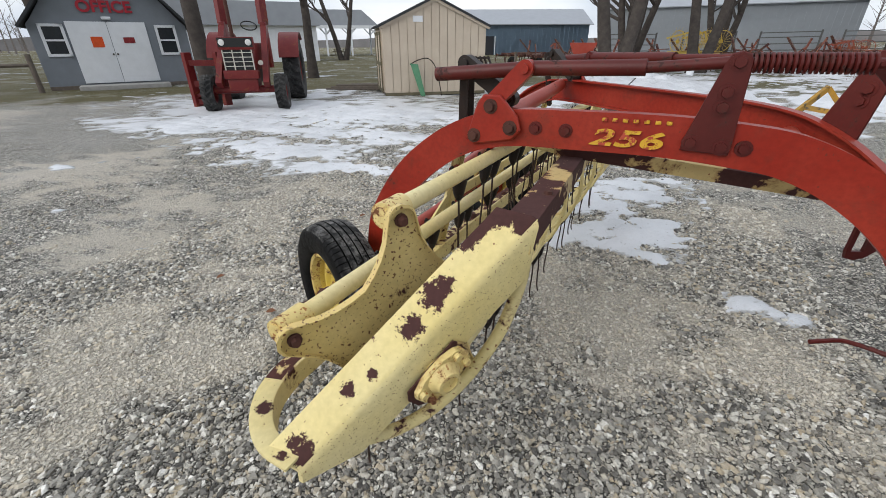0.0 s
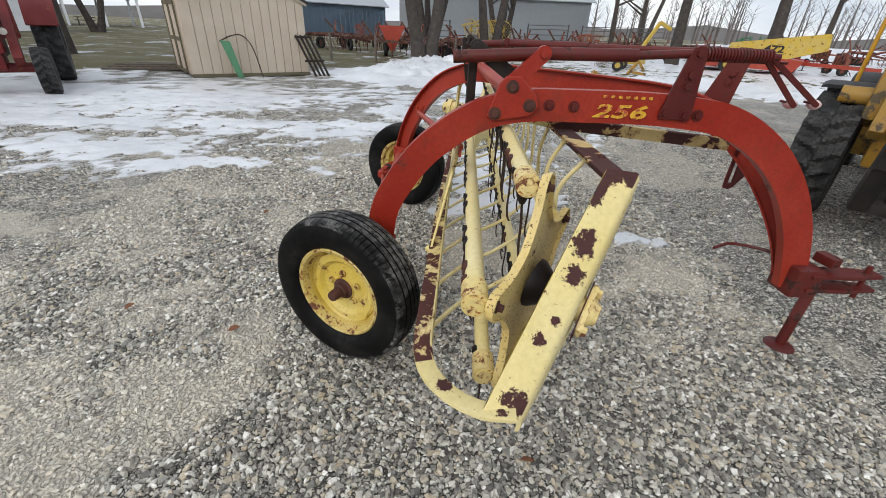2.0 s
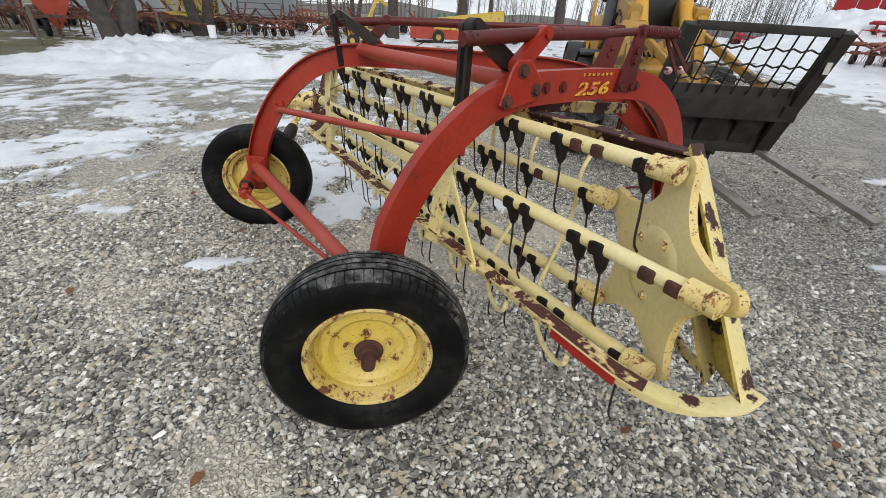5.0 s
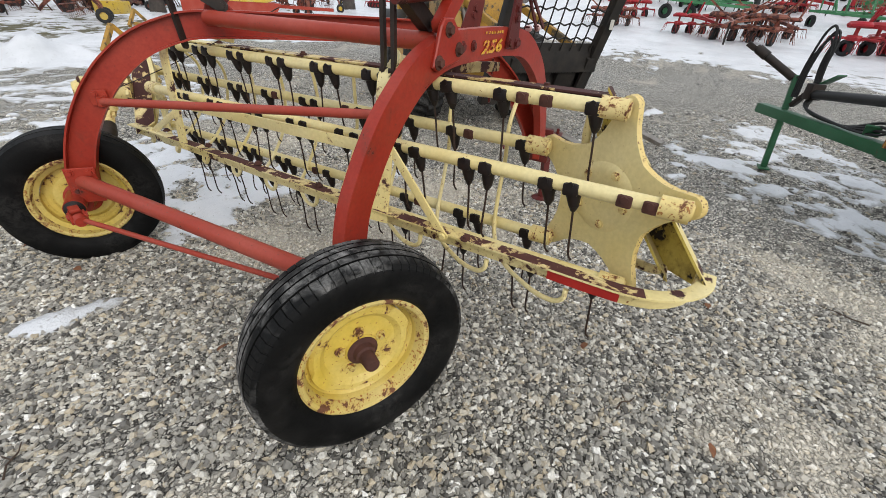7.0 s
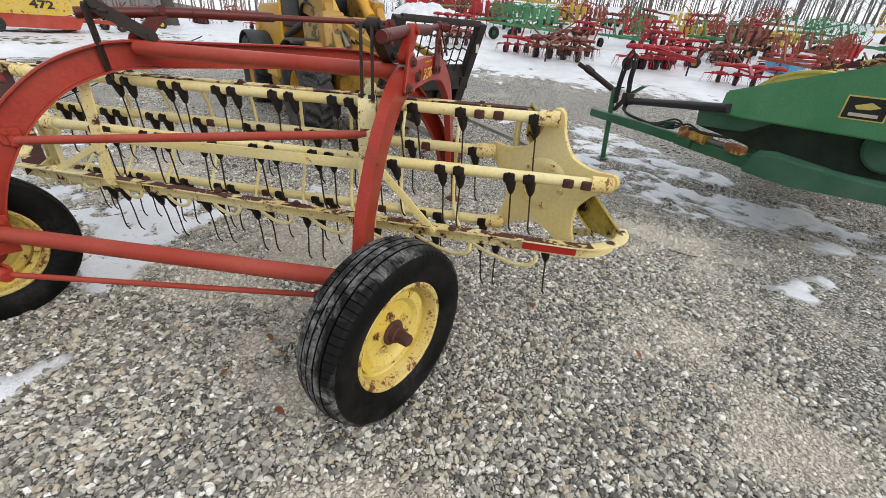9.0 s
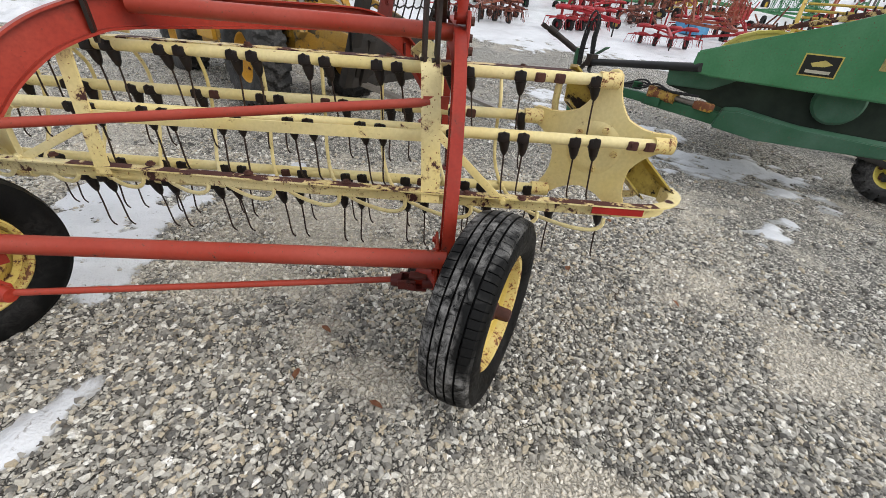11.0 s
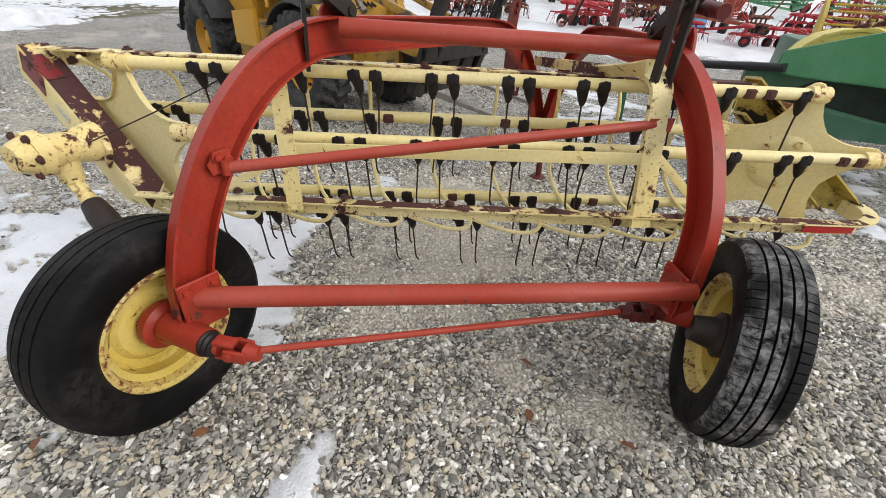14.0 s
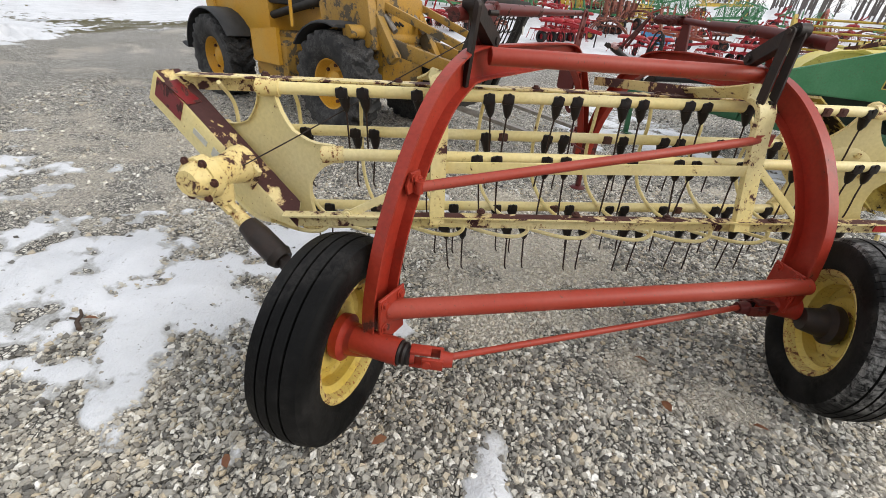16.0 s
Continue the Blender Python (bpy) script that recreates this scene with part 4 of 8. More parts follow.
def lift(y, t_dir, x0, x1, post_x, post_foot, zz, far):
    """One lift rod over an arch: the rod on its links, the spring and the post. t_dir is the way along the arch in plan."""
    t = Vector(t_dir).normalized()
    face = t.cross(UP)

    def p(s, z, off=0.0):
        return Vector((0, y, z)) + t * s + face * off
    part("lift_rod", tube(fresh(), [p(x0, zz - 0.03), p(-0.36, zz), p(0.0, zz + 0.01)], 0.026, 14), RED_DULL, rake, "dark red lift rod")
    part("lift_rod_end", tube(fresh(), [p(0.0, zz + 0.01), p(x1, zz + 0.03)], 0.017, 12), RED_DULL, rake)
    # triangular bracket on the arch
    bm = fresh()
    m = Matrix.Translation(p(-0.495, 1.225, 0.049)) @ Matrix((t, UP, face)).transposed().to_4x4()
    plate(bm, [(-0.105, -0.065), (-0.07, -0.085), (0.085, -0.055), (0.115, -0.02), (0.1, 0.03), (0.03, 0.1), (-0.035, 0.1), (-0.06, 0.07)], 0.02, m, 0.005)
    tri = part("arch_bracket", bm, RED, rake, "dark red bracket bolted to the arch")
    for s, z in ((-0.564, 1.174), (-0.42, 1.213), (-0.5, 1.285)):
        part("bolt", bolt(fresh(), p(s, z, 0.059), face, 0.019, 0.018), RUST_IRON, tri)
    link("lift_link", p(-0.5, 1.3, 0.02), p(-0.385, zz, 0.02), 0.06, 0.045, face, RED, "dark red lift link")
    link("lift_lever", p(-0.47, 1.3, -0.07), p(-0.66, zz + 0.01, -0.07), 0.06, 0.05, face, DARK_IRON, "dark iron lift lever")
    # post and spring
    a, b = p(post_foot, 1.2, 0.01), p(post_x, zz + 0.025, 0.01)
    bm = fresh()
    m = Matrix.Translation(a) @ Matrix((t, UP, face)).transposed().to_4x4()
    dx, dz = (b - a).dot(t), b.z - a.z
    plate(bm, [(-0.07, -0.016), (0.064, -0.02), (0.066, 0.02), (dx + 0.032, dz + 0.005), (dx + 0.022, dz + 0.028), (dx - 0.002, dz + 0.034), (dx - 0.026, dz + 0.026), (dx - 0.034, dz + 0.005), (-0.066, 0.02)], 0.014, m, 0.003)
    post = part("spring_post", bm, RED_DULL, rake, "dark red spring post with rust")
    for s in ((-0.045, 0.01), (0.04, 0.004), (dx * 0.55, dz * 0.5), (dx * 0.62, dz * 0.68), (dx, dz + 0.005)):
        part("bolt", bolt(fresh(), m @ Vector((*s, 0.007)), face, 0.018), RED_DULL, post)
    if not far:
        coil = []
        turns, n = 21, 300
        c0, c1 = p(post_x + 0.03, zz + 0.028, -0.01), p(post_x + 0.30, zz + 0.03, -0.01)
        fr = axes(c1 - c0)
        for i in range(n):
            q = i / (n - 1)
            an = 2 * math.pi * turns * q
            coil.append(c0.lerp(c1, q) + (fr.col[0] * math.cos(an) + fr.col[1] * math.sin(an)) * 0.024)
        part("coil_spring", tube(fresh(), coil, 0.0052, 5), RED_DULL, rake, "dark red coil spring")
        part("spring_rod", rod(fresh(), c0, c1 + t * 0.03, 0.014, seg=12), RED_DULL, rake)
        for k, (q, knob) in enumerate(((0.55, (0.79, 1.63, 1.255)), (0.6, (0.875, 1.6, 1.26)))):
            top, knob = p(q, zz + 0.03 - 0.02 * k, -0.01), Vector(knob)
            hung = link("spring_link", top, knob - Vector((0.04, 0, -0.01)), 0.02, 0.01, face, RED_DULL, "dark red hanging link")
            bm = tube(fresh(), [knob + Vector((v, 0, 0)) for v in (-0.035, -0.022, -0.006, 0.008, 0.024)], lambda u: (0.008, 0.015, 0.022, 0.02, 0.01)[min(4, int(u * 4.01))], 12)
            part("link_knob", bm, PINK, hung, "faded pink knob")


lift(1.553, (1, -0.069, 0), -0.757, 0.25, 0.243, 0.216, 1.415, False)
# the far rod lies over the other arch
b_run = Vector((1, -0.88, 0)).normalized()


def far_lift():
    zz = 1.415

    def p(x, z, off=0.0):
        return Vector(on_b(x, z)) + B_OUT * off
    part("lift_rod", tube(fresh(), [p(-0.62, zz - 0.03, 0.025), p(-0.3, zz, 0.03), p(0.1, zz + 0.01, 0.03)], 0.026, 14), RED_DULL, rake, "dark red lift rod")
    part("lift_rod_end", tube(fresh(), [p(0.1, zz + 0.01, 0.03), p(0.72, zz + 0.03, 0.03)], 0.017, 12), RED_DULL, rake)
    bm = fresh()
    m = Matrix.Translation(p(-0.42, 1.23, 0.03)) @ Matrix((b_run, UP, b_run.cross(UP))).transposed().to_4x4()
    plate(bm, [(-0.105, -0.065), (0.1, -0.055), (0.1, 0.03), (0.03, 0.1), (-0.035, 0.1), (-0.06, 0.07)], 0.02, m, 0.005)
    part("arch_bracket", bm, RED, rake, "dark red bracket bolted to the arch")
    link("lift_link", p(-0.42, 1.3, 0.03), p(-0.34, zz, 0.03), 0.06, 0.045, B_OUT, RED_DULL, "dark red lift link")
    link("lift_lever", p(-0.40, 1.3, -0.02), p(-0.56, zz + 0.01, -0.02), 0.06, 0.05, B_OUT, DARK_IRON, "dark iron lift lever")
    a = p(0.68, 1.18, 0.0)
    m = Matrix.Translation(a) @ Matrix((b_run, UP, b_run.cross(UP))).transposed().to_4x4()
    bm = plate(fresh(), [(-0.085, -0.055), (0.065, -0.06), (0.06, 0.0), (0.1, 0.26), (0.08, 0.29), (0.03, 0.29), (0.01, 0.26), (-0.08, 0.0)], 0.014, m, 0.003)
    post = part("spring_post", bm, RED_DULL, rake, "dark red spring post with rust")
    for s in ((0.03, 0.13), (0.04, 0.17), (0.055, 0.265)):
        part("bolt", bolt(fresh(), m @ Vector((*s, 0.007)), b_run.cross(UP), 0.018), RED_DULL, post)


far_lift()
# straps that hang from the levers to the struts
for a, b in (((-0.665, 1.67, 1.42), (-0.67, 1.672, 1.14)), ((-0.66, 1.725, 1.42), (-0.66, 1.72, 1.14)), ((-0.6, 2.98, 1.40), (-0.6, 3.13, 1.13))):
    link("lift_strap", a, b, 0.036, 0.014, (0.3, -1, 0), DARK_IRON, "dark flat strap")

# ---- hitch, jack and slotted bracket at the front ----
bm = fresh()
box(bm, (1.1, 1.5, 0.42), (0.14, 0.16, 0.16), 0, 0.012)
plate(bm, [(-0.1, -0.05), (0.12, -0.05), (0.28, -0.03), (0.28, 0.03), (0.1, 0.06), (-0.1, 0.05)], 0.02, frame_at((1.2, 1.46, 0.47), UP, Vector((0, 1, 0))), 0.003)
plate(bm, [(-0.1, -0.05), (0.12, -0.05), (0.28, -0.03), (0.28, 0.03), (0.1, 0.06), (-0.1, 0.05)], 0.02, frame_at((1.2, 1.46, 0.39), UP, Vector((0, 1, 0))), 0.003)
rod(bm, (1.42, 1.46, 0.33), (1.42, 1.46, 0.52), 0.013, seg=12)
box(bm, (1.22, 1.5, 0.53), (0.06, 0.1, 0.05), 10, 0.006)
part("hitch", bm, RED_DULL, rake, "dark red drawbar hitch with a pin")
bm = rod(fresh(), (1.19, 1.47, 0.42), (1.16, 1.45, 0.2), 0.035, seg=4)
rod(bm, (1.165, 1.452, 0.24), (1.155, 1.446, 0.02), 0.026, seg=14)
rod(bm, (1.155, 1.446, 0.022), (1.155, 1.446, 0.004), 0.05, 0.075, seg=24)
part("jack_stand", bm, RED_DULL, rake, "dark red jack stand with a round foot")
bm = fresh()
m = frame_at((0.83, 1.865, 0.9), (0.3, -1, 0))
plate(bm, [(-0.036, -0.1), (-0.02, -0.1), (-0.02, 0.16), (-0.036, 0.16)], 0.014, m)
plate(bm, [(-0.036, -0.1), (-0.03, -0.128), (0.0, -0.135), (0.03, -0.125), (0.02, -0.1)], 0.014, m)
plate(bm, [(0.02, -0.1), (0.03, -0.125), (0.2, 0.04), (0.2, 0.16), (0.02, 0.16)], 0.014, m)
part("slotted_bracket", bm, RED_DULL, rake, "dark red slotted bracket")
part("control_rod", tube(fresh(), smooth_path([(0.748, 1.681, 0.485), (0.79, 1.7, 0.488), (0.872, 1.727, 0.492), (1.0, 1.68, 0.49), (1.07, 1.6, 0.49)], 4), 0.009, 8), RED_DULL, rake, "thin bent rusty rod")
part("trip_rope", tube(fresh(), smooth_path([(-0.62, 4.1, 0.72), (-0.4, 3.7, 0.9), (-0.2, 3.3, 1.1), (-0.05, 2.9, 1.3)], 5), 0.003, 5), DARK_IRON, rake, "thin dark wire")

# ---- ground: one gravel sheet that rises to the east, loose stones, and old snow ----
def ease(v, a, b):
    t = np.clip((v - a) / (b - a), 0, 1)
    return t * t * (3 - 2 * t)


def lie(x, y):
    """Height of the ground."""
    x, y = np.asarray(x, float), np.asarray(y, float)
    r = np.maximum(0, x - 1.5)
    east = 0.026 * np.minimum(r, 6) + 0.075 * np.clip(r - 6, 0, 45) + 0.04 * np.clip(r - 15, 0, 40)
    east = east * (1 - 0.75 * ease(y, 4, 14))
    bumps = 0.012 * np.sin(1.9 * x + 0.7 * y) * np.sin(1.3 * y - 0.4 * x + 1) + 0.006 * np.sin(4.1 * x - 2.2 * y)
    return -0.068 + east + bumps * ease(np.hypot(x, y), 0.0, 3.0)


def at_ground(x, y, up=0.0):
    return (x, y, float(lie(x, y)) + up)


def lattice(n, seed):
    g = np.random.default_rng(seed).random((n, n))
    return g


NOISE_GRID = lattice(256, 3)


def value_noise(x, y, scale, octaves=4):
    out, amp, tot = 0, 1.0, 0.0
    for k in range(octaves):
        u, v = x * scale + 17.3 * k, y * scale + 9.1 * k
        i, j = np.floor(u).astype(int), np.floor(v).astype(int)
        f, g = u - i, v - j
        f, g = f * f * (3 - 2 * f), g * g * (3 - 2 * g)
        a, b = NOISE_GRID[i % 256, j % 256], NOISE_GRID[(i + 1) % 256, j % 256]
        c, d = NOISE_GRID[i % 256, (j + 1) % 256], NOISE_GRID[(i + 1) % 256, (j + 1) % 256]
        out = out + amp * ((a * (1 - f) + b * f) * (1 - g) + (c * (1 - f) + d * f) * g)
        tot += amp
        amp *= 0.55
        scale *= 2.1
    return out / tot


def mesh_from_arrays(name, verts, quads, mats, smooth=True, extra=None):
    me = bpy.data.meshes.new(name)
    verts = np.asarray(verts, np.float32)
    quads = np.asarray(quads, np.int32)
    me.vertices.add(len(verts))
    me.vertices.foreach_set("co", verts.ravel())
    me.loops.add(quads.size)
    me.loops.foreach_set("vertex_index", quads.ravel())
    me.polygons.add(len(quads))
    me.polygons.foreach_set("loop_start", np.arange(0, quads.size, quads.shape[1], dtype=np.int32))
    me.polygons.foreach_set("use_smooth", np.full(len(quads), smooth))
    me.update(calc_edges=True)
    if extra is not None:
        me.attributes.new("thickness", "FLOAT", "POINT").data.foreach_set("value", np.asarray(extra, np.float32))
    for m in (mats if isinstance(mats, (list, tuple)) else [mats]):
        me.materials.append(m)
    return me


def sheet(name, xs, ys, height, mats, keep=None, thickness=None):
    X, Y = np.meshgrid(xs, ys)
    Z = height(X, Y)
    n, m = X.shape
    idx = np.arange(n * m).reshape(n, m)
    q = np.stack([idx[:-1, :-1], idx[:-1, 1:], idx[1:, 1:], idx[1:, :-1]], -1).reshape(-1, 4)
    v = np.stack([X, Y, Z], -1).reshape(-1, 3)
    if keep is not None:
        k = keep(X, Y).reshape(-1)
        q = q[k[q].any(1)]
        used = np.zeros(len(v), bool)
        used[q.ravel()] = True
        new_i = np.cumsum(used) - 1
        v, q = v[used], new_i[q]
    return mesh_from_arrays(name, v, q, mats, True, thickness(v[:, 0], v[:, 1]) if thickness else None)


# trodden dirt with few loose stones: x, y, radius
BARE_DIRT = [(-2.65, 1.0, 0.55), (-2.15, 1.2, 0.3), (-2.55, 1.65, 0.3), (-1.25, 1.98, 0.25), (-0.95, 2.1, 0.2), (-1.1, -0.4, 0.35), (-0.5, -0.1, 0.25), (1.1, -0.3, 0.4), (0.9, -0.7, 0.4), (-3.9, 1.8, 0.5), (-7.0, 3.0, 1.4), (-4.6, 2.6, 0.6), (-1.9, 1.0, 0.3), (-2.2, 0.55, 0.35), (-1.75, 1.5, 0.25), (0.15, 2.3, 0.65), (-0.4, 2.75, 0.4), (0.9, 2.2, 0.5)]


def dirt_at(x, y):
    """How far the ground is trodden down to dirt, from 0 (loose stone) to 1."""
    broad, small = value_noise(x + 31.0, y - 7.0, 0.9, 4), value_noise(x, y, 4.5, 3)
    d = np.clip((broad - 0.58) * 5 + (small - 0.5) * 2.0, 0, 0.6)
    for wx, wy, wr in BARE_DIRT:
        r = np.hypot(x - wx, y - wy) / wr
        d = np.maximum(d, np.clip(1.3 - r + (small - 0.5) * 2.6, 0, 0.9))
    return d


def gravel_material():
    m, n, l, p = material("gravel")
    v = coords(n, l)
    vor = nd(n, "TexVoronoi", Scale=46.0)
    vor.inputs["Randomness"].default_value = 1.0
    edge = nd(n, "TexVoronoi", Scale=46.0)
    edge.feature = "DISTANCE_TO_EDGE"
    warp = nd(n, "TexNoise", Scale=30.0, Detail=3.0)
    l.new(v, warp.inputs["Vector"])
    bent = n.new("ShaderNodeVectorMath")
    bent.operation = "MULTIPLY_ADD"
    bent.inputs[1].default_value = (0.02,) * 3
    l.new(warp.outputs["Color"], bent.inputs[0])
    l.new(v, bent.inputs[2])
    l.new(bent.outputs[0], vor.inputs["Vector"])
    l.new(bent.outputs[0], edge.inputs["Vector"])
    fine = noise_tex(n, l, v, 140, 3)
    patch = noise_tex(n, l, v, 0.55, 5, 0.6)
    mid = noise_tex(n, l, v, 5.0, 5, 0.65)
    stone = ramp(n, [(0.0, (0.20, 0.19, 0.168)), (0.3, (0.52, 0.492, 0.43)), (0.65, (0.74, 0.70, 0.61)), (1.0, (0.93, 0.89, 0.80))])
    sep = n.new("ShaderNodeSeparateColor")
    l.new(vor.outputs["Color"], sep.inputs[0])
    l.new(sep.outputs[0], stone.inputs["Fac"])
    # Shade between the stones is put into the colour, darkest along cell edges.
    gap = ramp_out(n, l, edge.outputs["Distance"], 0.16, 0.03)
    gap_shade = mixc(n, l, fine, (0.03, 0.028, 0.024), (0.09, 0.083, 0.07))
    col = mixc(n, l, gap, stone.outputs["Color"], gap_shade)
    grain = noise_tex(n, l, v, 48, 6, 0.75)
    dirt = mixc(n, l, ramp_out(n, l, grain, 0.35, 0.65), (0.90, 0.82, 0.68), (0.56, 0.505, 0.415))
    dirt = mixc(n, l, ramp_out(n, l, fine, 0.3, 0.7, 0.5), dirt, (0.74, 0.68, 0.57))
    worn = n.new("ShaderNodeAttribute")
    worn.attribute_name = "thickness"
    ragged = n.new("ShaderNodeMath")
    ragged.operation = "MULTIPLY_ADD"
    ragged.inputs[1].default_value = 1.6
    l.new(noise_tex(n, l, v, 26, 5, 0.75), ragged.inputs[0])
    lower = n.new("ShaderNodeMath")
    lower.operation = "SUBTRACT"
    lower.inputs[1].default_value = 0.8
    l.new(worn.outputs["Fac"], lower.inputs[0])
    l.new(lower.outputs[0], ragged.inputs[2])
    col = mixc(n, l, ramp_out(n, l, ragged.outputs[0], 0.3, 0.8, 0.8), col, dirt)
    # grass land beyond the yard, to the west and north
    sx = n.new("ShaderNodeSeparateXYZ")
    l.new(v, sx.inputs[0])
    far = n.new("ShaderNodeVectorMath")
    far.operation = "LENGTH"
    l.new(v, far.inputs[0])
    wob = n.new("ShaderNodeMath")
    wob.operation = "MULTIPLY_ADD"
    wob.inputs[1].default_value = 9.0
    l.new(patch, wob.inputs[0])
    l.new(far.outputs["Value"], wob.inputs[2])
    grass = mixc(n, l, mid, (0.19, 0.155, 0.065), (0.10, 0.10, 0.04))
    snowy = ramp_out(n, l, noise_tex(n, l, v, 0.35, 6, 0.7), 0.57, 0.63)
    grass = mixc(n, l, snowy, grass, (0.72, 0.74, 0.78))
    col = mixc(n, l, ramp_out(n, l, wob.outputs[0], 20.5, 23), col, grass)
    l.new(col, p.inputs["Base Color"])
    wet = ramp(n, [(0.35, grey(0.45)), (0.6, grey(0.9))])
    l.new(patch, wet.inputs["Fac"])
    l.new(wet.outputs["Color"], p.inputs["Roughness"])
    h = n.new("ShaderNodeMath")
    h.operation = "MULTIPLY_ADD"
    h.inputs[1].default_value = -1.0
    l.new(gap, h.inputs[0])
    l.new(fine, h.inputs[2])
    bump(n, l, p, h.outputs[0], 1.0, 0.016)
    return m


def stone_material():
    m, n, l, p = material("crushed_stone")
    g = n.new("ShaderNodeNewGeometry")
    col = ramp(n, [(0.0, (0.03, 0.029, 0.027)), (0.14, (0.13, 0.126, 0.112)), (0.36, (0.295, 0.282, 0.247)), (0.6, (0.44, 0.42, 0.365)), (0.68, (0.48, 0.40, 0.275)), (0.74, (0.54, 0.475, 0.36)), (0.82, (0.57, 0.545, 0.475)), (0.93, (0.74, 0.715, 0.64)), (1.0, (0.95, 0.93, 0.87))])
    l.new(g.outputs["Random Per Island"], col.inputs["Fac"])
    f = noise_tex(n, l, to_plan(n, l, g.outputs["Position"]), 120, 4)
    c = mixc(n, l, ramp_out(n, l, f, 0.35, 0.75, 0.5), col.outputs["Color"], (0.22, 0.195, 0.165))
    dusty = n.new("ShaderNodeAttribute")
    dusty.attribute_name = "thickness"
    c = mixc(n, l, ramp_out(n, l, dusty.outputs["Fac"], 0.1, 0.9, 0.5), c, (0.78, 0.71, 0.59))
    l.new(c, p.inputs["Base Color"])
    p.inputs["Roughness"].default_value = 0.55
    bump(n, l, p, f, 0.3, 0.003)
    return m


def snow_material():
    """Old snow: white where it is thick, grey and glassy ice where it thins out over the gravel."""
    m, n, l, p = material("old_snow")
    v = coords(n, l)
    at = n.new("ShaderNodeAttribute")
    at.attribute_name = "thickness"
    a = noise_tex(n, l, v, 1.2, 6, 0.65)
    b = noise_tex(n, l, v, 8, 7, 0.72)
    f = noise_tex(n, l, v, 70, 3)
    t = n.new("ShaderNodeMath")
    t.operation = "MULTIPLY_ADD"
    t.inputs[1].default_value = 0.034
    l.new(b, t.inputs[0])
    l.new(at.outputs["Fac"], t.inputs[2])
    ice = mixc(n, l, ramp_out(n, l, f, 0.35, 0.65), (0.30, 0.30, 0.29), (0.46, 0.46, 0.45))
    white = mixc(n, l, ramp_out(n, l, a, 0.35, 0.7), (0.74, 0.75, 0.775), (0.56, 0.575, 0.595))
    col = mixc(n, l, ramp_out(n, l, t.outputs[0], 0.025, 0.032), ice, white)
    grit = noise_tex(n, l, v, 26, 6, 0.75)
    col = mixc(n, l, ramp_out(n, l, grit, 0.60, 0.68, 0.75), col, (0.22, 0.205, 0.18))
    l.new(col, p.inputs["Base Color"])
    p.inputs["Roughness"].default_value = 0.3
    hb = n.new("ShaderNodeMath")
    hb.operation = "ADD"
    l.new(b, hb.inputs[0])
    l.new(f, hb.inputs[1])
    bump(n, l, p, hb.outputs[0], 0.5, 0.015)
    return m


GRAVEL, STONE, SNOW = gravel_material(), stone_material(), snow_material()
k = np.linspace(-1, 1, 301)
spread = np.sinh(k * 7.2) / np.sinh(7.2) * 700
ground = new("ground", sheet("ground", spread - 0.8, spread + 2.0, lie, GRAVEL, None, dirt_at))
tagged(ground, "grey gravel yard with worn dirt tracks, rough grass beyond", "ground", kind="structure")

# where snow lies: patches as (x, y, half length, half width, turn, thickness)
PATCHES = [(-1.53, 3.05, 0.26, 0.12, -25, 1.5), (0.15, 3.75, 0.75, 0.55, 20, 0.9), (-0.45, 3.5, 0.42, 0.3, 10, 0.8), (-0.1, 4.75, 1.05, 0.6, 50, 0.5), (-0.65, 4.65, 0.5, 0.3, 60, 0.5), (0.1, 5.3, 0.8, 0.35, 40, 0.6), (-9.5, 8.6, 4.2, 2.4, 0, 1.3), (-6.0, 8.6, 2.6, 2.2, 0, 1.2), (-9.0, 5.7, 2.2, 0.55, 5, 0.9), (-6.4, 6.3, 2.5, 0.6, 0, 1.0), (-3.8, 6.6, 2.2, 0.8, 0, 0.9), (-2.25, 4.5, 0.5, 0.3, -30, 0.9),
           (-3.6, 4.5, 1.3, 0.35, 15, 0.7), (-2.3, 5.0, 0.7, 0.25, 20, 0.6), (-5.4, 5.2, 1.7, 0.7, 5, 0.7), (-8.5, 6.6, 3.2, 1.6, 18, 1.1), (2.65, 0.4, 0.33, 0.1, -40, 0.9), (5.4, 0.9, 0.5, 0.14, -20, 0.9), (2.4, -0.85, 1.5, 0.55, 57, 0.6), (3.6, -0.55, 0.7, 0.32, 40, 0.5), (4.5, -1.0, 1.0, 0.35, 30, 0.46), (3.2, -1.5, 0.8, 0.35, 40, 0.5), (3.1, -0.1, 0.7, 0.35, 50, 0.6),
           (0.35, -1.2, 0.5, 0.16, -50, 0.8), (-2.2, 6.8, 1.3, 0.9, 60, 0.9), (-1.7, 8.4, 1.6, 0.9, 70, 1.0), (-7.3, 2.9, 0.3, 0.1, 0, 0.8), (1.05, 2.8, 0.35, 0.13, -20, 0.7), (0.2, 6.9, 0.8, 0.25, 20, 0.6)]


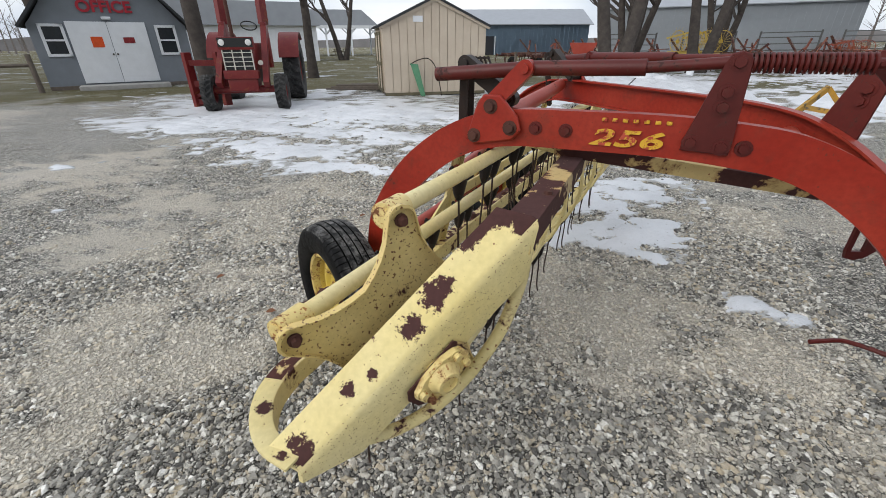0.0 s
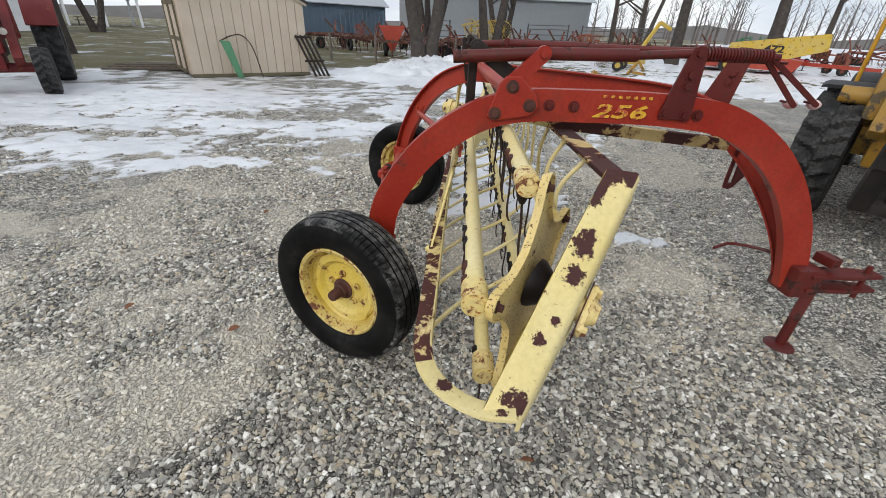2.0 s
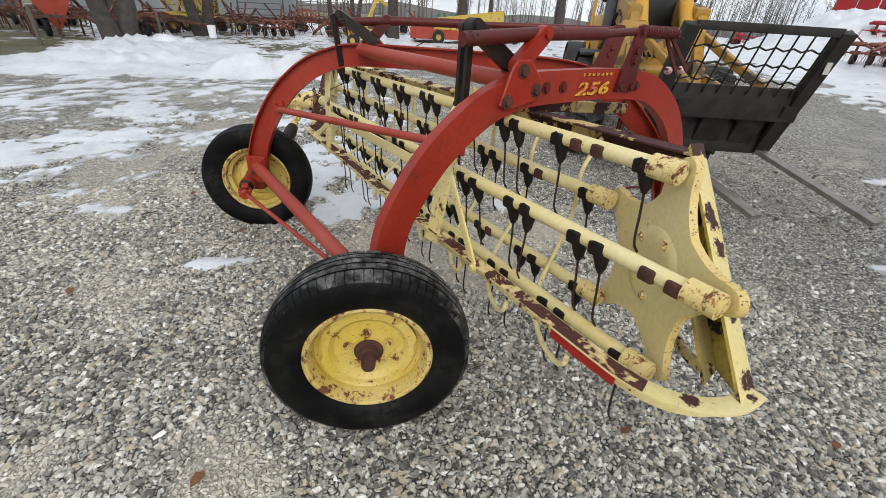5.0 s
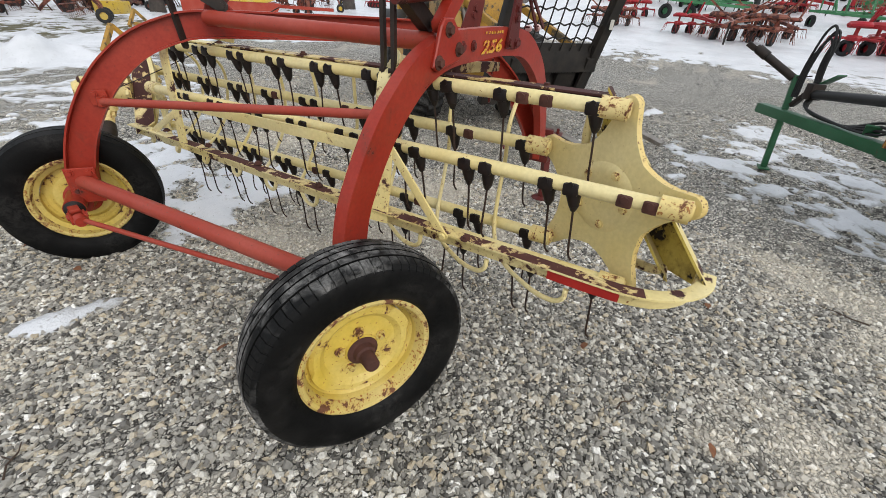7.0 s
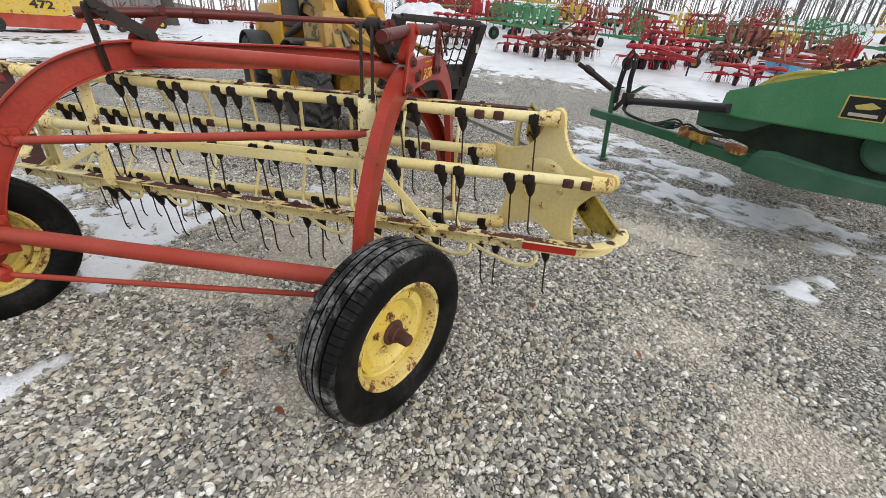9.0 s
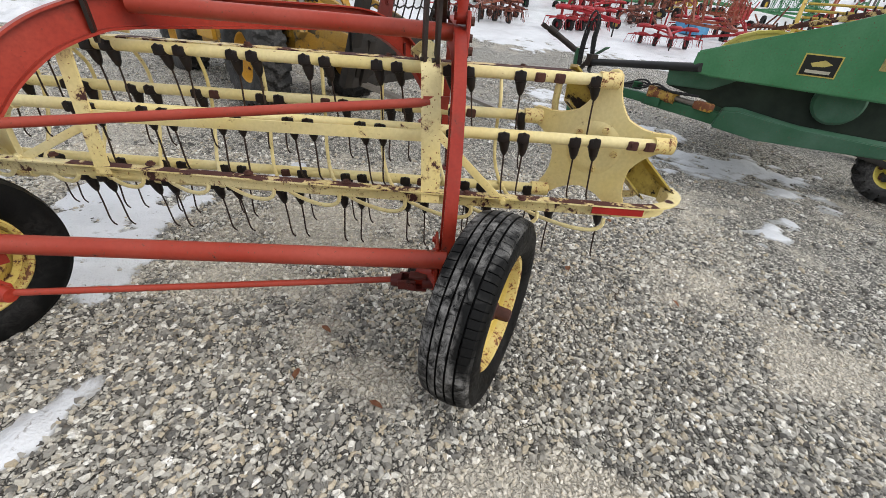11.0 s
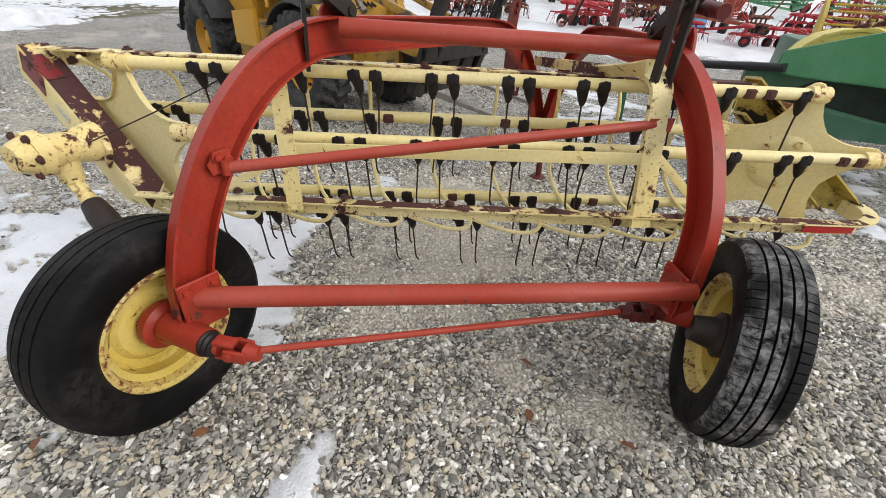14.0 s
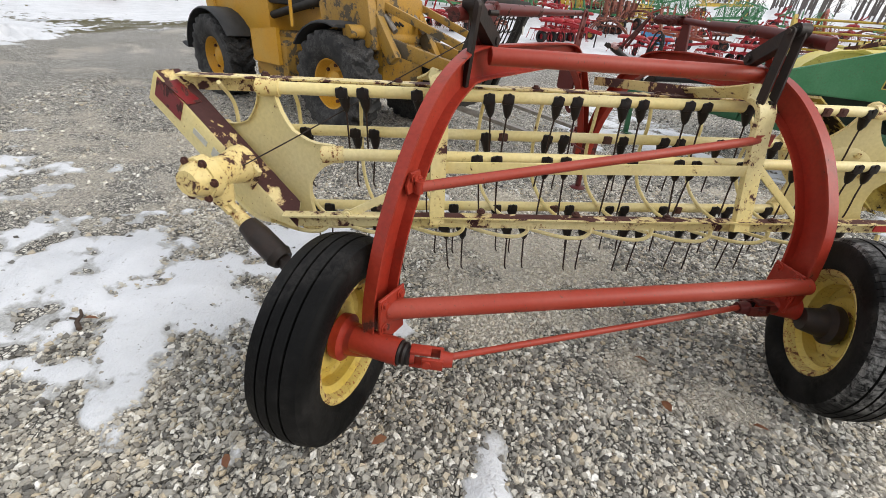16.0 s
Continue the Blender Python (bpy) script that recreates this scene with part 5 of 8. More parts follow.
def snow_depth(x, y):
    """Depth of the snow; below nought where the ground is bare."""
    n1, n2 = value_noise(x, y, 0.5), value_noise(x, y, 2.4)
    tracks = value_noise(x * 0.35 + y * 0.2, y * 1.5 - x * 0.75, 1.1)
    near = np.full(np.shape(x), -1.0)
    for px, py, a, b, turn, thick in PATCHES:
        c, s = math.cos(radians(turn)), math.sin(radians(turn))
        u, v = ((x - px) * c + (y - py) * s) / a, (-(x - px) * s + (y - py) * c) / b
        near = np.maximum(near, 0.12 + thick - np.hypot(u, v) * (thick + 0.12))
    line = np.minimum(y - (6.4 + 1.1 * np.clip(x - 0.5, 0, 6)), 60 - np.hypot(x, y))
    north = 0.2 * np.clip(line, -3, 2.0) - 0.12
    north = north - 1.2 * ease(np.hypot(x, y), 16.5, 19.5) * (1 - ease(x, -5, -2))
    east = 0.3 * np.clip(x - (9.0 + 0.35 * (y + 4) + 3.0 * ease(y, 2, 9)), -4, 3)
    d = np.maximum.reduce([near, north, east])
    n3 = value_noise(x, y, 6.0, 4)
    n4 = value_noise(x * 0.8 + y * 0.6, (y * 0.8 - x * 0.6) * 1.8, 9.0, 3)
    d = d + 1.15 * (n1 - 0.52) + 1.25 * (n2 - 0.5) + 1.6 * (n3 - 0.53) + 0.9 * (n4 - 0.52) * (np.hypot(x, y) < 12) + 0.75 * (tracks - 0.52) * ease(np.maximum(north, east), -0.2, 0.6)
    depth = 0.045 * np.clip(d, -1, 1.2)
    # ploughed banks
    u, w = (x + 0.9) * 0.33 + (y - 17.8) * 0.944, (x + 0.9) * 0.944 - (y - 17.8) * 0.33
    lumps = 0.45 * n2 + 0.55 * value_noise(x, y, 4.5, 3)
    bank = np.exp(-(u / 4.2) ** 4 - (w / (1.3 + 0.5 * n1)) ** 2) * (0.12 + 0.95 * lumps ** 2)
    bank = bank + np.exp(-((y - 15.6) / 0.8) ** 2) * ease(x, 3.5, 6) * (1 - ease(x, 9, 12)) * (0.05 + 0.35 * n2)
    bank2 = np.exp(-((x - 25) / 2.2) ** 2) * np.exp(-((y - 7) / 3.0) ** 2) * (0.8 + 0.8 * n2)
    bank3 = np.exp(-((x - 1.5) / 1.5) ** 4 - ((y - 12.4) / 0.55) ** 2) * (0.05 + 0.75 * lumps) + np.exp(-(((x - 10.8) / 1.5) ** 2 + ((y - 12.6) / 1.0) ** 2)) * 0.35
    depth = depth + 0.02 * ease(x, 8, 12) * (depth > 0)
    return depth + np.where(depth > -0.02, 1.0, 0.3) * (bank + bank2 + bank3)


def snow_top(x, y):
    return lie(x, y) + snow_depth(x, y) - 0.004 + 0.012 * (value_noise(x, y, 9.0) - 0.5)


near_x, near_y = np.arange(-9.5, 6.5, 0.045), np.arange(-3.2, 9.5, 0.045)
inside = lambda x, y: snow_depth(x, y) > -0.012
snow_near = new("snow", sheet("snow", near_x, near_y, snow_top, SNOW, inside, snow_depth))
tagged(snow_near, "patches of old wet snow on the gravel", "snow", kind="stuff")
far_k = np.concatenate([np.arange(-70, -22, 1.2), np.arange(-22, -6, 0.24), np.arange(-6, 20, 0.15), np.arange(20, 32, 0.24), np.arange(32, 75, 1.2)])
outside = lambda x, y: (snow_depth(x, y) > -0.012) & ~((x > -9.4) & (x < 6.4) & (y > -3.1) & (y < 9.4))
snow_far = new("snow", sheet("snow", far_k, far_k, snow_top, SNOW, outside, snow_depth))
tagged(snow_far, "old snow with tracks and ploughed banks", "snow", kind="stuff")


def scatter_stones(name, count, lo, hi, box_xy, seed, label, keep=None, sides=4, shy=0.95):
    """Loose crushed stones: small angular blocks, each with its own size, tilt and shape."""
    g = np.random.default_rng(seed)
    x, y = g.uniform(box_xy[0], box_xy[1], count), g.uniform(box_xy[2], box_xy[3], count)
    bare = snow_depth(x, y) < 0.003 + 0.032 * g.random(count) ** 2
    ok = bare & (g.random(count) < np.clip(1.1 - shy * dirt_at(x, y), 0.1, 1))
    if keep is not None:
        ok &= keep(x, y)
    x, y = x[ok], y[ok]
    n = len(x)
    size = (lo + (hi - lo) * g.random(n) ** 2.3) * (1 - 0.25 * dirt_at(x, y))
    ring = np.arange(sides) * 2 * np.pi / sides
    bend = ring + g.uniform(-0.45, 0.45, (n, sides))
    reach = g.uniform(0.72, 1.3, (n, sides))
    v = np.zeros((n, 2 * sides, 3))
    v[:, :sides, 0], v[:, :sides, 1] = reach * np.cos(bend), reach * np.sin(bend)
    v[:, :sides, 2] = -1 + g.uniform(0.3, 0.8, (n, sides))
    v[:, sides:, :2] = v[:, :sides, :2] * g.uniform(0.5, 0.88, (n, sides, 1))
    v[:, sides:, 2] = 1.1 - g.uniform(0.0, 0.7, (n, sides))
    v *= (size[:, None] * np.stack([np.ones(n), g.uniform(0.5, 0.9, n), g.uniform(0.3, 0.6, n)], 1))[:, None, :] * 0.58
    a, b, c = g.uniform(0, 2 * np.pi, n), g.normal(0, 0.3, n), g.normal(0, 0.3, n)

    def turn(p, i, j, ang):
        co, si = np.cos(ang)[:, None], np.sin(ang)[:, None]
        u, w = p[..., i] * co - p[..., j] * si, p[..., i] * si + p[..., j] * co
        p[..., i], p[..., j] = u, w
    turn(v, 1, 2, b)
    turn(v, 0, 2, c)
    turn(v, 0, 1, a)
    v[..., 0] += x[:, None]
    v[..., 1] += y[:, None]
    v[..., 2] += (lie(x, y) + size * g.uniform(0.02, 0.2, n))[:, None]
    k = np.arange(sides)
    after = (k + 1) % sides
    f = np.concatenate([np.stack([k, after, after + sides], 1), np.stack([k, after + sides, k + sides], 1), np.array([[sides, sides + i, sides + i + 1] for i in range(1, sides - 1)])])
    q = (f[None] + 2 * sides * np.arange(n)[:, None, None]).reshape(-1, 3)
    ob = new(name, mesh_from_arrays(name, v.reshape(-1, 3), q, STONE, False, np.repeat(dirt_at(x, y), 2 * sides)))
    return tagged(ob, label, "gravel", kind="stuff")


NEAR = (-3.7, 1.4, -0.8, 5.0)
scatter_stones("gravel", 62000, 0.021, 0.043, NEAR, 11, "loose crushed grey and tan stones", sides=5, shy=0.85)
scatter_stones("gravel", 98000, 0.011, 0.032, NEAR, 13, "small grey and tan stone chips", shy=0.1)
scatter_stones("gravel", 56000, 0.014, 0.052, (-7, 6, -3.2, 8), 12, "loose crushed grey and tan stones", lambda x, y: ~((x > NEAR[0]) & (x < NEAR[1]) & (y > NEAR[2]) & (y < NEAR[3])), shy=0.8)

# ---- the yellow loader beside the rake ----
YELLOW = painted("loader_yellow", (0.60, 0.30, 0.02), (0.56, 0.33, 0.06), rust_at=0.68, rust_scale=5, rust=(0.06, 0.045, 0.03), fringe=(0.25, 0.12, 0.03), dirt=0.4)
YELLOW_DIRTY = painted("muddy_yellow", (0.45, 0.24, 0.03), (0.30, 0.19, 0.05), rust_at=0.56, rust_scale=4, rust=(0.07, 0.055, 0.035), fringe=(0.2, 0.12, 0.04), dirt=0.5)
BLACK_STEEL = plain("black_steel", (0.01, 0.0095, 0.009), 0.6, 0.0, second=(0.032, 0.026, 0.021), scale=9)
PLASTIC = plain("dusty_black_plastic", (0.022, 0.023, 0.025), 0.6, second=(0.05, 0.05, 0.05), scale=6)
MUDDY_TYRE = tyre_material("muddy_tyre", 0.025, (0.13, 0.125, 0.12), 0.6)
GREY_STEEL = plain("worn_grey_steel", (0.30, 0.28, 0.25), 0.45, 0.6, second=(0.18, 0.15, 0.12))
SEAT_BLACK = plain("black_cab", (0.02, 0.02, 0.02), 0.5)

loader = thing("wheel_loader", at_ground(3.7, 3.9), "muddy yellow wheel loader with a black fork carriage", "loader")
LF = Vector((-0.74, -0.67, 0)).normalized()
LS = Vector((-LF.y, LF.x, 0))
if LS.dot(Vector((1, -1, 0))) < 0:
    LS = -LS
L0 = Vector((3.97, 3.72, 0.0))


def lp(fwd, side, up):
    """A place on the loader: ahead, to its far side, up."""
    return L0 + LF * fwd + LS * side + UP * up


LM = Matrix((LF, LS, UP)).transposed()


def lug_wheel(parent, at, axis, r, wide, rim_r, rim_mat, tyre_mat, lugs=22, label="wheel with a lugged tyre"):
    m = Matrix.Translation(Vector(at)) @ axes(axis).to_4x4()
    w = node("wheel", m, parent, label)
    bm = fresh()
    h = wide / 2
    rr = r - 0.035
    rows = [-1.0, -0.8, -0.6, -0.4, -0.2, -0.05, 0.05, 0.2, 0.4, 0.6, 0.8, 1.0]
    prof = [(rim_r, -h * 0.7), (rim_r + 0.05, -h * 0.95), ((r + rim_r) / 2, -h * 1.04), (rr - 0.05, -h * 1.02)] + [(rr - 0.012 * abs(q), q * h * 0.96) for q in rows] + [(rr - 0.05, h * 1.02), ((r + rim_r) / 2, h * 1.04), (rim_r + 0.05, h * 0.95), (rim_r, h * 0.7)]
    seg = lugs * 7
    lathe(bm, prof, seg=seg)
    bm.verts.ensure_lookup_table()
    for j in range(seg):
        for i, q in enumerate(rows):
            ph = (j / 7 + (0.5 if q > 0 else 0) - abs(q) * 0.55) % 1.0
            if ph < 0.46 and abs(q) > 0.03:
                for ii in ((i + 4,) if abs(q) < 1 else (i + 4, i + 3 if q < 0 else i + 5)):
                    v = bm.verts[j * len(prof) + ii]
                    k = 1 + 0.042 / math.hypot(v.co.x, v.co.y)
                    v.co.x, v.co.y = v.co.x * k, v.co.y * k
    bmesh.ops.transform(bm, matrix=m, verts=bm.verts[:])
    part("tyre", bm, tyre_mat, w, "black lugged tyre with mud")
    bm = fresh()
    lathe(bm, [(rim_r + 0.01, h * 0.72), (rim_r - 0.01, h * 0.66), (rim_r - 0.03, h * 0.3), (rim_r - 0.05, h * 0.1), (rim_r * 0.55, h * 0.05), (rim_r * 0.5, h * 0.3), (rim_r * 0.34, h * 0.45), (0, h * 0.5)], seg=36)
    lathe(bm, [(rim_r + 0.01, -h * 0.72), (rim_r - 0.02, -h * 0.6), (rim_r - 0.05, -h * 0.1), (0.0, -h * 0.05)], seg=36)
    bmesh.ops.transform(bm, matrix=m, verts=bm.verts[:])
    part("rim", bm, rim_mat, w, "yellow wheel rim")
    nut = finish(rod(fresh(), (0, 0, 0), (0, 0, 0.03), 0.02, seg=6), "wheel_nut", RUST_IRON)
    for i in range(8):
        a = 2 * math.pi * i / 8
        repeat("wheel_nut", nut, m @ pose(rim_r * 0.72 * math.cos(a), rim_r * 0.72 * math.sin(a), h * 0.08), w)
    return w


lz = float(lie(3.5, 4)) + 0.57
for fwd, side in ((0.62, -0.62), (0.62, 0.75), (-2.08, -0.62), (-2.08, 0.75)):
    lug_wheel(loader, lp(fwd, side, lz), LS * (-1 if side < 0 else 1), 0.575, 0.38, 0.28, YELLOW, MUDDY_TYRE)
bm = fresh()
box(bm, lp(-0.75, 0.06, 0.78), (3.6, 0.72, 0.45), LM, 0.04)
box(bm, lp(-0.7, -0.42, 0.68), (0.75, 0.5, 0.5), LM, 0.05)
part("chassis", bm, YELLOW_DIRTY, loader, "muddy yellow chassis")
bm = fresh()
box(bm, lp(-1.75, 0.06, 1.28), (1.5, 1.0, 0.75), LM, 0.09)
box(bm, lp(-2.5, 0.06, 1.1), (0.25, 1.1, 0.7), LM, 0.05)
part("engine_hood", bm, YELLOW, loader, "yellow engine hood")
bm = fresh()
for s in (-0.3, 0.42):
    bar(bm, lp(-0.6, s, 1.75), lp(0.75, s, 1.55), 0.16, 0.3, bevel=0.03)
    bar(bm, lp(0.7, s, 1.6), lp(1.25, s, 0.85), 0.11, 0.16, bevel=0.03)
rod(bm, lp(0.95, -0.42, 1.05), lp(0.95, 0.55, 1.05), 0.08, seg=18)
rod(bm, lp(0.86, -0.66, 1.12), lp(0.86, -0.4, 1.12), 0.075, seg=18)
part("lift_arm", bm, YELLOW_DIRTY, loader, "yellow lift arms")
bm = fresh()
bar(bm, lp(0.15, -0.3, 1.1), lp(1.0, -0.3, 1.25), 0.3, 0.62, bevel=0.05)
box(bm, lp(0.55, 0.06, 1.15), (0.9, 0.8, 0.7), LM, 0.06)
part("front_frame", bm, YELLOW_DIRTY, loader, "muddy yellow front frame")
for s in (-0.2, 0.3):
    bm = rod(fresh(), lp(0.2, s, 1.95), lp(0.75, s, 1.5), 0.075, seg=16)
    part("cylinder", bm, YELLOW, loader, "yellow hydraulic cylinder")
    part("piston_rod", rod(fresh(), lp(0.75, s, 1.5), lp(1.15, s, 1.15), 0.035, seg=12), GREY_STEEL, loader)
bm = fresh()
box(bm, lp(-0.65, 0.06, 1.62), (0.95, 0.95, 0.6), LM, 0.06)
part("cab_base", bm, SEAT_BLACK, loader, "black cab base")
for f, s in ((-1.15, -0.42), (-0.2, -0.42), (-1.15, 0.54), (-0.2, 0.54)):
    part("cab_post", bar(fresh(), lp(f, s, 1.8), lp(f - 0.05, s, 2.75), 0.07, 0.07, bevel=0.01), BLACK_STEEL, loader, "black cab post")
part("cab_roof", box(fresh(), lp(-0.7, 0.06, 2.8), (1.2, 1.15, 0.1), LM, 0.04), YELLOW, loader)


def fender(f0, a0, a1, tail):
    bm = fresh()
    path = [lp(f0 + 0.68 * math.cos(a), -0.62, lz + 0.64 * math.sin(a)) for a in (radians(v) for v in range(a0, a1, 12))]
    if tail:
        path.append(lp(f0 - 0.85, -0.62, lz + 0.12))
    sweep(bm, path, [(-0.2, 0.015), (-0.17, 0.03), (0.17, 0.03), (0.2, 0.015), (0.2, 0.0), (-0.2, 0.0)], side=LS)
    return part("fender", bm, PLASTIC, loader, "dusty black plastic fender")


fender(0.62, 72, 150, False)
fender(-2.08, 30, 176, True)
for a, b, r in ((lp(-1.2, -0.35, 1.15), lp(0.1, -0.4, 1.4), 0.05), (lp(-0.2, -0.45, 1.0), lp(0.75, -0.5, 1.0), 0.035)):
    part("cylinder", rod(fresh(), a, b, r, seg=12), BLACK_STEEL, loader)
for i in range(5):
    c = lp(0.5, -0.35 + 0.05 * i, 1.55)
    part("hose", tube(fresh(), smooth_path([lp(-0.3, -0.38 + 0.04 * i, 1.3), lp(0.1, -0.42 + 0.03 * i, 1.62 + 0.03 * i), c, lp(1.05, -0.2 + 0.06 * i, 1.2)], 6), 0.014, 6), SEAT_BLACK, loader, "black hydraulic hose")
part("hand_rail", tube(fresh(), [lp(-0.15, -0.66, 1.1), lp(-0.15, -0.66, 2.0)], 0.02, 8), YELLOW, loader)
part("step_plate", plate(fresh(), [(-0.3, -0.22), (0.3, -0.22), (0.3, 0.16), (-0.3, 0.22)], 0.05, frame_at(lp(-0.72, -0.7, 0.85), LS)), YELLOW, loader, "yellow tank side")

# fork carriage: a frame leaning back, with a guard of bars
CR, CL = Vector((3.28, 1.44, 0)), Vector((2.15, 2.30, 0))
CX = (CR - CL).normalized()
CF = Vector((-CX.y, CX.x, 0))
if CF.dot(LF) < 0:
    CF = -CF


def cp(u, z):
    """A place on the carriage: along it from the left post, and up; it leans back with height."""
    return CL + CX * u + UP * z + CF * (-0.36 * (1.5 - z))


CW = (CR - CL).length
for side_, u_ in ((-0.28, 0.35), (0.4, CW - 0.35)):
    arm = bar(fresh(), lp(0.9, side_, 1.05), cp(u_, 0.78) - CF * 0.02, 0.1, 0.16, bevel=0.02)
    bar(arm, lp(0.7, side_, 1.5), cp(u_, 1.0) - CF * 0.02, 0.06, 0.08, bevel=0.01)
    part("carriage_arm", arm, YELLOW_DIRTY, loader, "muddy yellow arm to the fork carriage")
carriage = part("fork_carriage", bar(fresh(), cp(0, 0.9), cp(CW, 0.9), 0.06, 0.3, bevel=0.008), BLACK_STEEL, loader, "black steel fork carriage")
for u in (0.06, CW - 0.06):
    part("carriage_post", bar(fresh(), cp(u, 0.42), cp(u, 1.53), 0.12, 0.1, up=CF, bevel=0.008), BLACK_STEEL, carriage)
part("carriage_bar", bar(fresh(), cp(0.1, 1.52), cp(CW - 0.1, 1.52), 0.06, 0.07, bevel=0.008), BLACK_STEEL, carriage)
part("carriage_bar", bar(fresh(), cp(0.1, 0.46), cp(CW - 0.1, 0.46), 0.08, 0.12, bevel=0.008), BLACK_STEEL, carriage)
part("carriage_plate", bar(fresh(), cp(0.1, 0.64) - CF * 0.04, cp(CW - 0.1, 0.64) - CF * 0.04, 0.03, 0.3, bevel=0.004), BLACK_STEEL, carriage)
for u in (0.3, CW * 0.5, CW - 0.35):
    part("carriage_plate", bar(fresh(), cp(u, 0.5), cp(u, 0.8), 0.26, 0.05, up=CF, bevel=0.008), BLACK_STEEL, carriage)
for i in range(9):
    u = 0.16 + (CW - 0.32) * i / 8
    part("guard_bar", tube(fresh(), [cp(u, 0.98) + CF * 0.01, cp(u - 0.006, 1.25) + CF * 0.02, cp(u, 1.5)], 0.0085, 6), BLACK_STEEL, carriage)
for i in range(3):
    z = 1.1 + 0.135 * i
    part("guard_bar", tube(fresh(), [cp(0.1 + (CW - 0.2) * j / 16, z + 0.012 * math.cos(j * math.pi)) for j in range(17)], 0.0085, 6), BLACK_STEEL, carriage)
for u in (0.28, CW - 0.12):
    bm = fresh()
    a = cp(u, 0.44)
    FD = Vector((-0.28, -0.93, -0.24))
    sweep(bm, [a, a + FD * 0.3, a + FD * 0.8, a + FD * 1.25], [(-0.06, 0.02), (0.06, 0.02), (0.06, -0.02), (-0.06, -0.02)])
    part("fork_shank", bar(fresh(), cp(u, 0.42) + CF * 0.05, cp(u, 0.9) + CF * 0.05, 0.1, 0.045, up=CF, bevel=0.005), BLACK_STEEL, carriage)
    part("fork", bm, GREY_STEEL, loader, "worn steel pallet fork")
part("warning_label", plate(fresh(), [(-0.025, -0.1), (0.025, -0.1), (0.025, 0.1), (-0.025, 0.1)], 0.004, frame_at(cp(CW - 0.06, 1.3) + CF * 0.05, CF)), plain("pale_label", (0.55, 0.53, 0.48), 0.6), carriage, "pale worn label")

# ---- the green mower behind the rake ----
GREEN = painted("green_paint", (0.045, 0.19, 0.075), (0.085, 0.25, 0.12), rust_at=0.73, rust_scale=6, rust=(0.09, 0.05, 0.03), fringe=(0.12, 0.09, 0.04))
GREEN_DULL = painted("dull_green_paint", (0.03, 0.105, 0.055), (0.08, 0.16, 0.11), rust_at=0.66, rust_scale=6, rust=(0.06, 0.045, 0.035), fringe=(0.10, 0.09, 0.06))
MOWER_YELLOW = painted("mower_yellow", (0.62, 0.50, 0.05), (0.6, 0.52, 0.16), rust_at=0.68, rust_scale=8)
# Near-black green: the shadow beneath the side shield is put into this colour.
MOWER_UNDER = plain("shaded_mower_underside", (0.012, 0.02, 0.013), 0.6, second=(0.03, 0.045, 0.03), scale=7)
mower = thing("mower_conditioner", at_ground(1.2, -2.2), "green mower conditioner with a yellow reel, parked on gravel", "mower")
SA, SB = Vector((1.609, -0.846, 0)), Vector((1.024, -1.657, 0))
SD = (SB - SA).normalized()
SN = Vector((SD.y, -SD.x, 0))
if SN.dot(Vector((-1, 0.5, 0))) < 0:
    SN = -SN


def sp(s, z, off=0.0):
    return SA + SD * s + UP * z + SN * off


def shield(pts, thick, off, mat, name, label=""):
    bm = fresh()
    lo = [bm.verts.new(sp(s, z, off)) for s, z in pts]
    hi = [bm.verts.new(sp(s, z, off - thick)) for s, z in pts]
    n = len(pts)
    bm.faces.new(lo)
    bm.faces.new(hi[::-1])
    for j in range(n):
        bm.faces.new((lo[j], hi[j], hi[(j + 1) % n], lo[(j + 1) % n]))
    bmesh.ops.bevel(bm, geom=bm.edges[:], offset=0.012, segments=2, affect="EDGES")
    return part(name, bm, mat, mower, label)


side = shield([(0.0, 1.12), (-0.01, 1.0), (0.05, 0.935), (0.15, 0.915), (1.6, 0.9), (1.85, 1.0), (1.85, 1.74), (1.15, 1.515), (0.88, 1.41), (0.4, 1.255)], 0.06, 0.0, GREEN, "side_shield", "bright green sheet side shield")
shield([(-0.2, 0.95), (1.7, 0.96), (1.7, 0.5), (0.6, 0.56), (0.25, 0.66), (-0.2, 0.76)], 0.4, -0.28, MOWER_UNDER, "lower_body", "blackish green lower body, coloured for the shade under the shield")
shield([(-0.22, 0.96), (0.5, 0.955), (0.2, 0.78), (-0.2, 0.77)], 0.03, -0.2, GREEN_DULL, "front_plate", "dark green plate at the front of the body")
shield([(0.33, 0.5), (0.37, 0.66), (0.5, 0.68), (1.0, 0.61), (1.7, 0.6), (1.7, 0.5), (0.7, 0.455)], 0.25, 0.09, GREEN_DULL, "skid_plate", "dull scuffed green lower plate")
part("round_guard", lathe(fresh(), [(0, 0.02), (0.17, 0.02), (0.19, 0.0), (0.19, -0.06)], frame_at(sp(1.2, 0.84, -0.2), SN), 28), GREEN_DULL, mower)
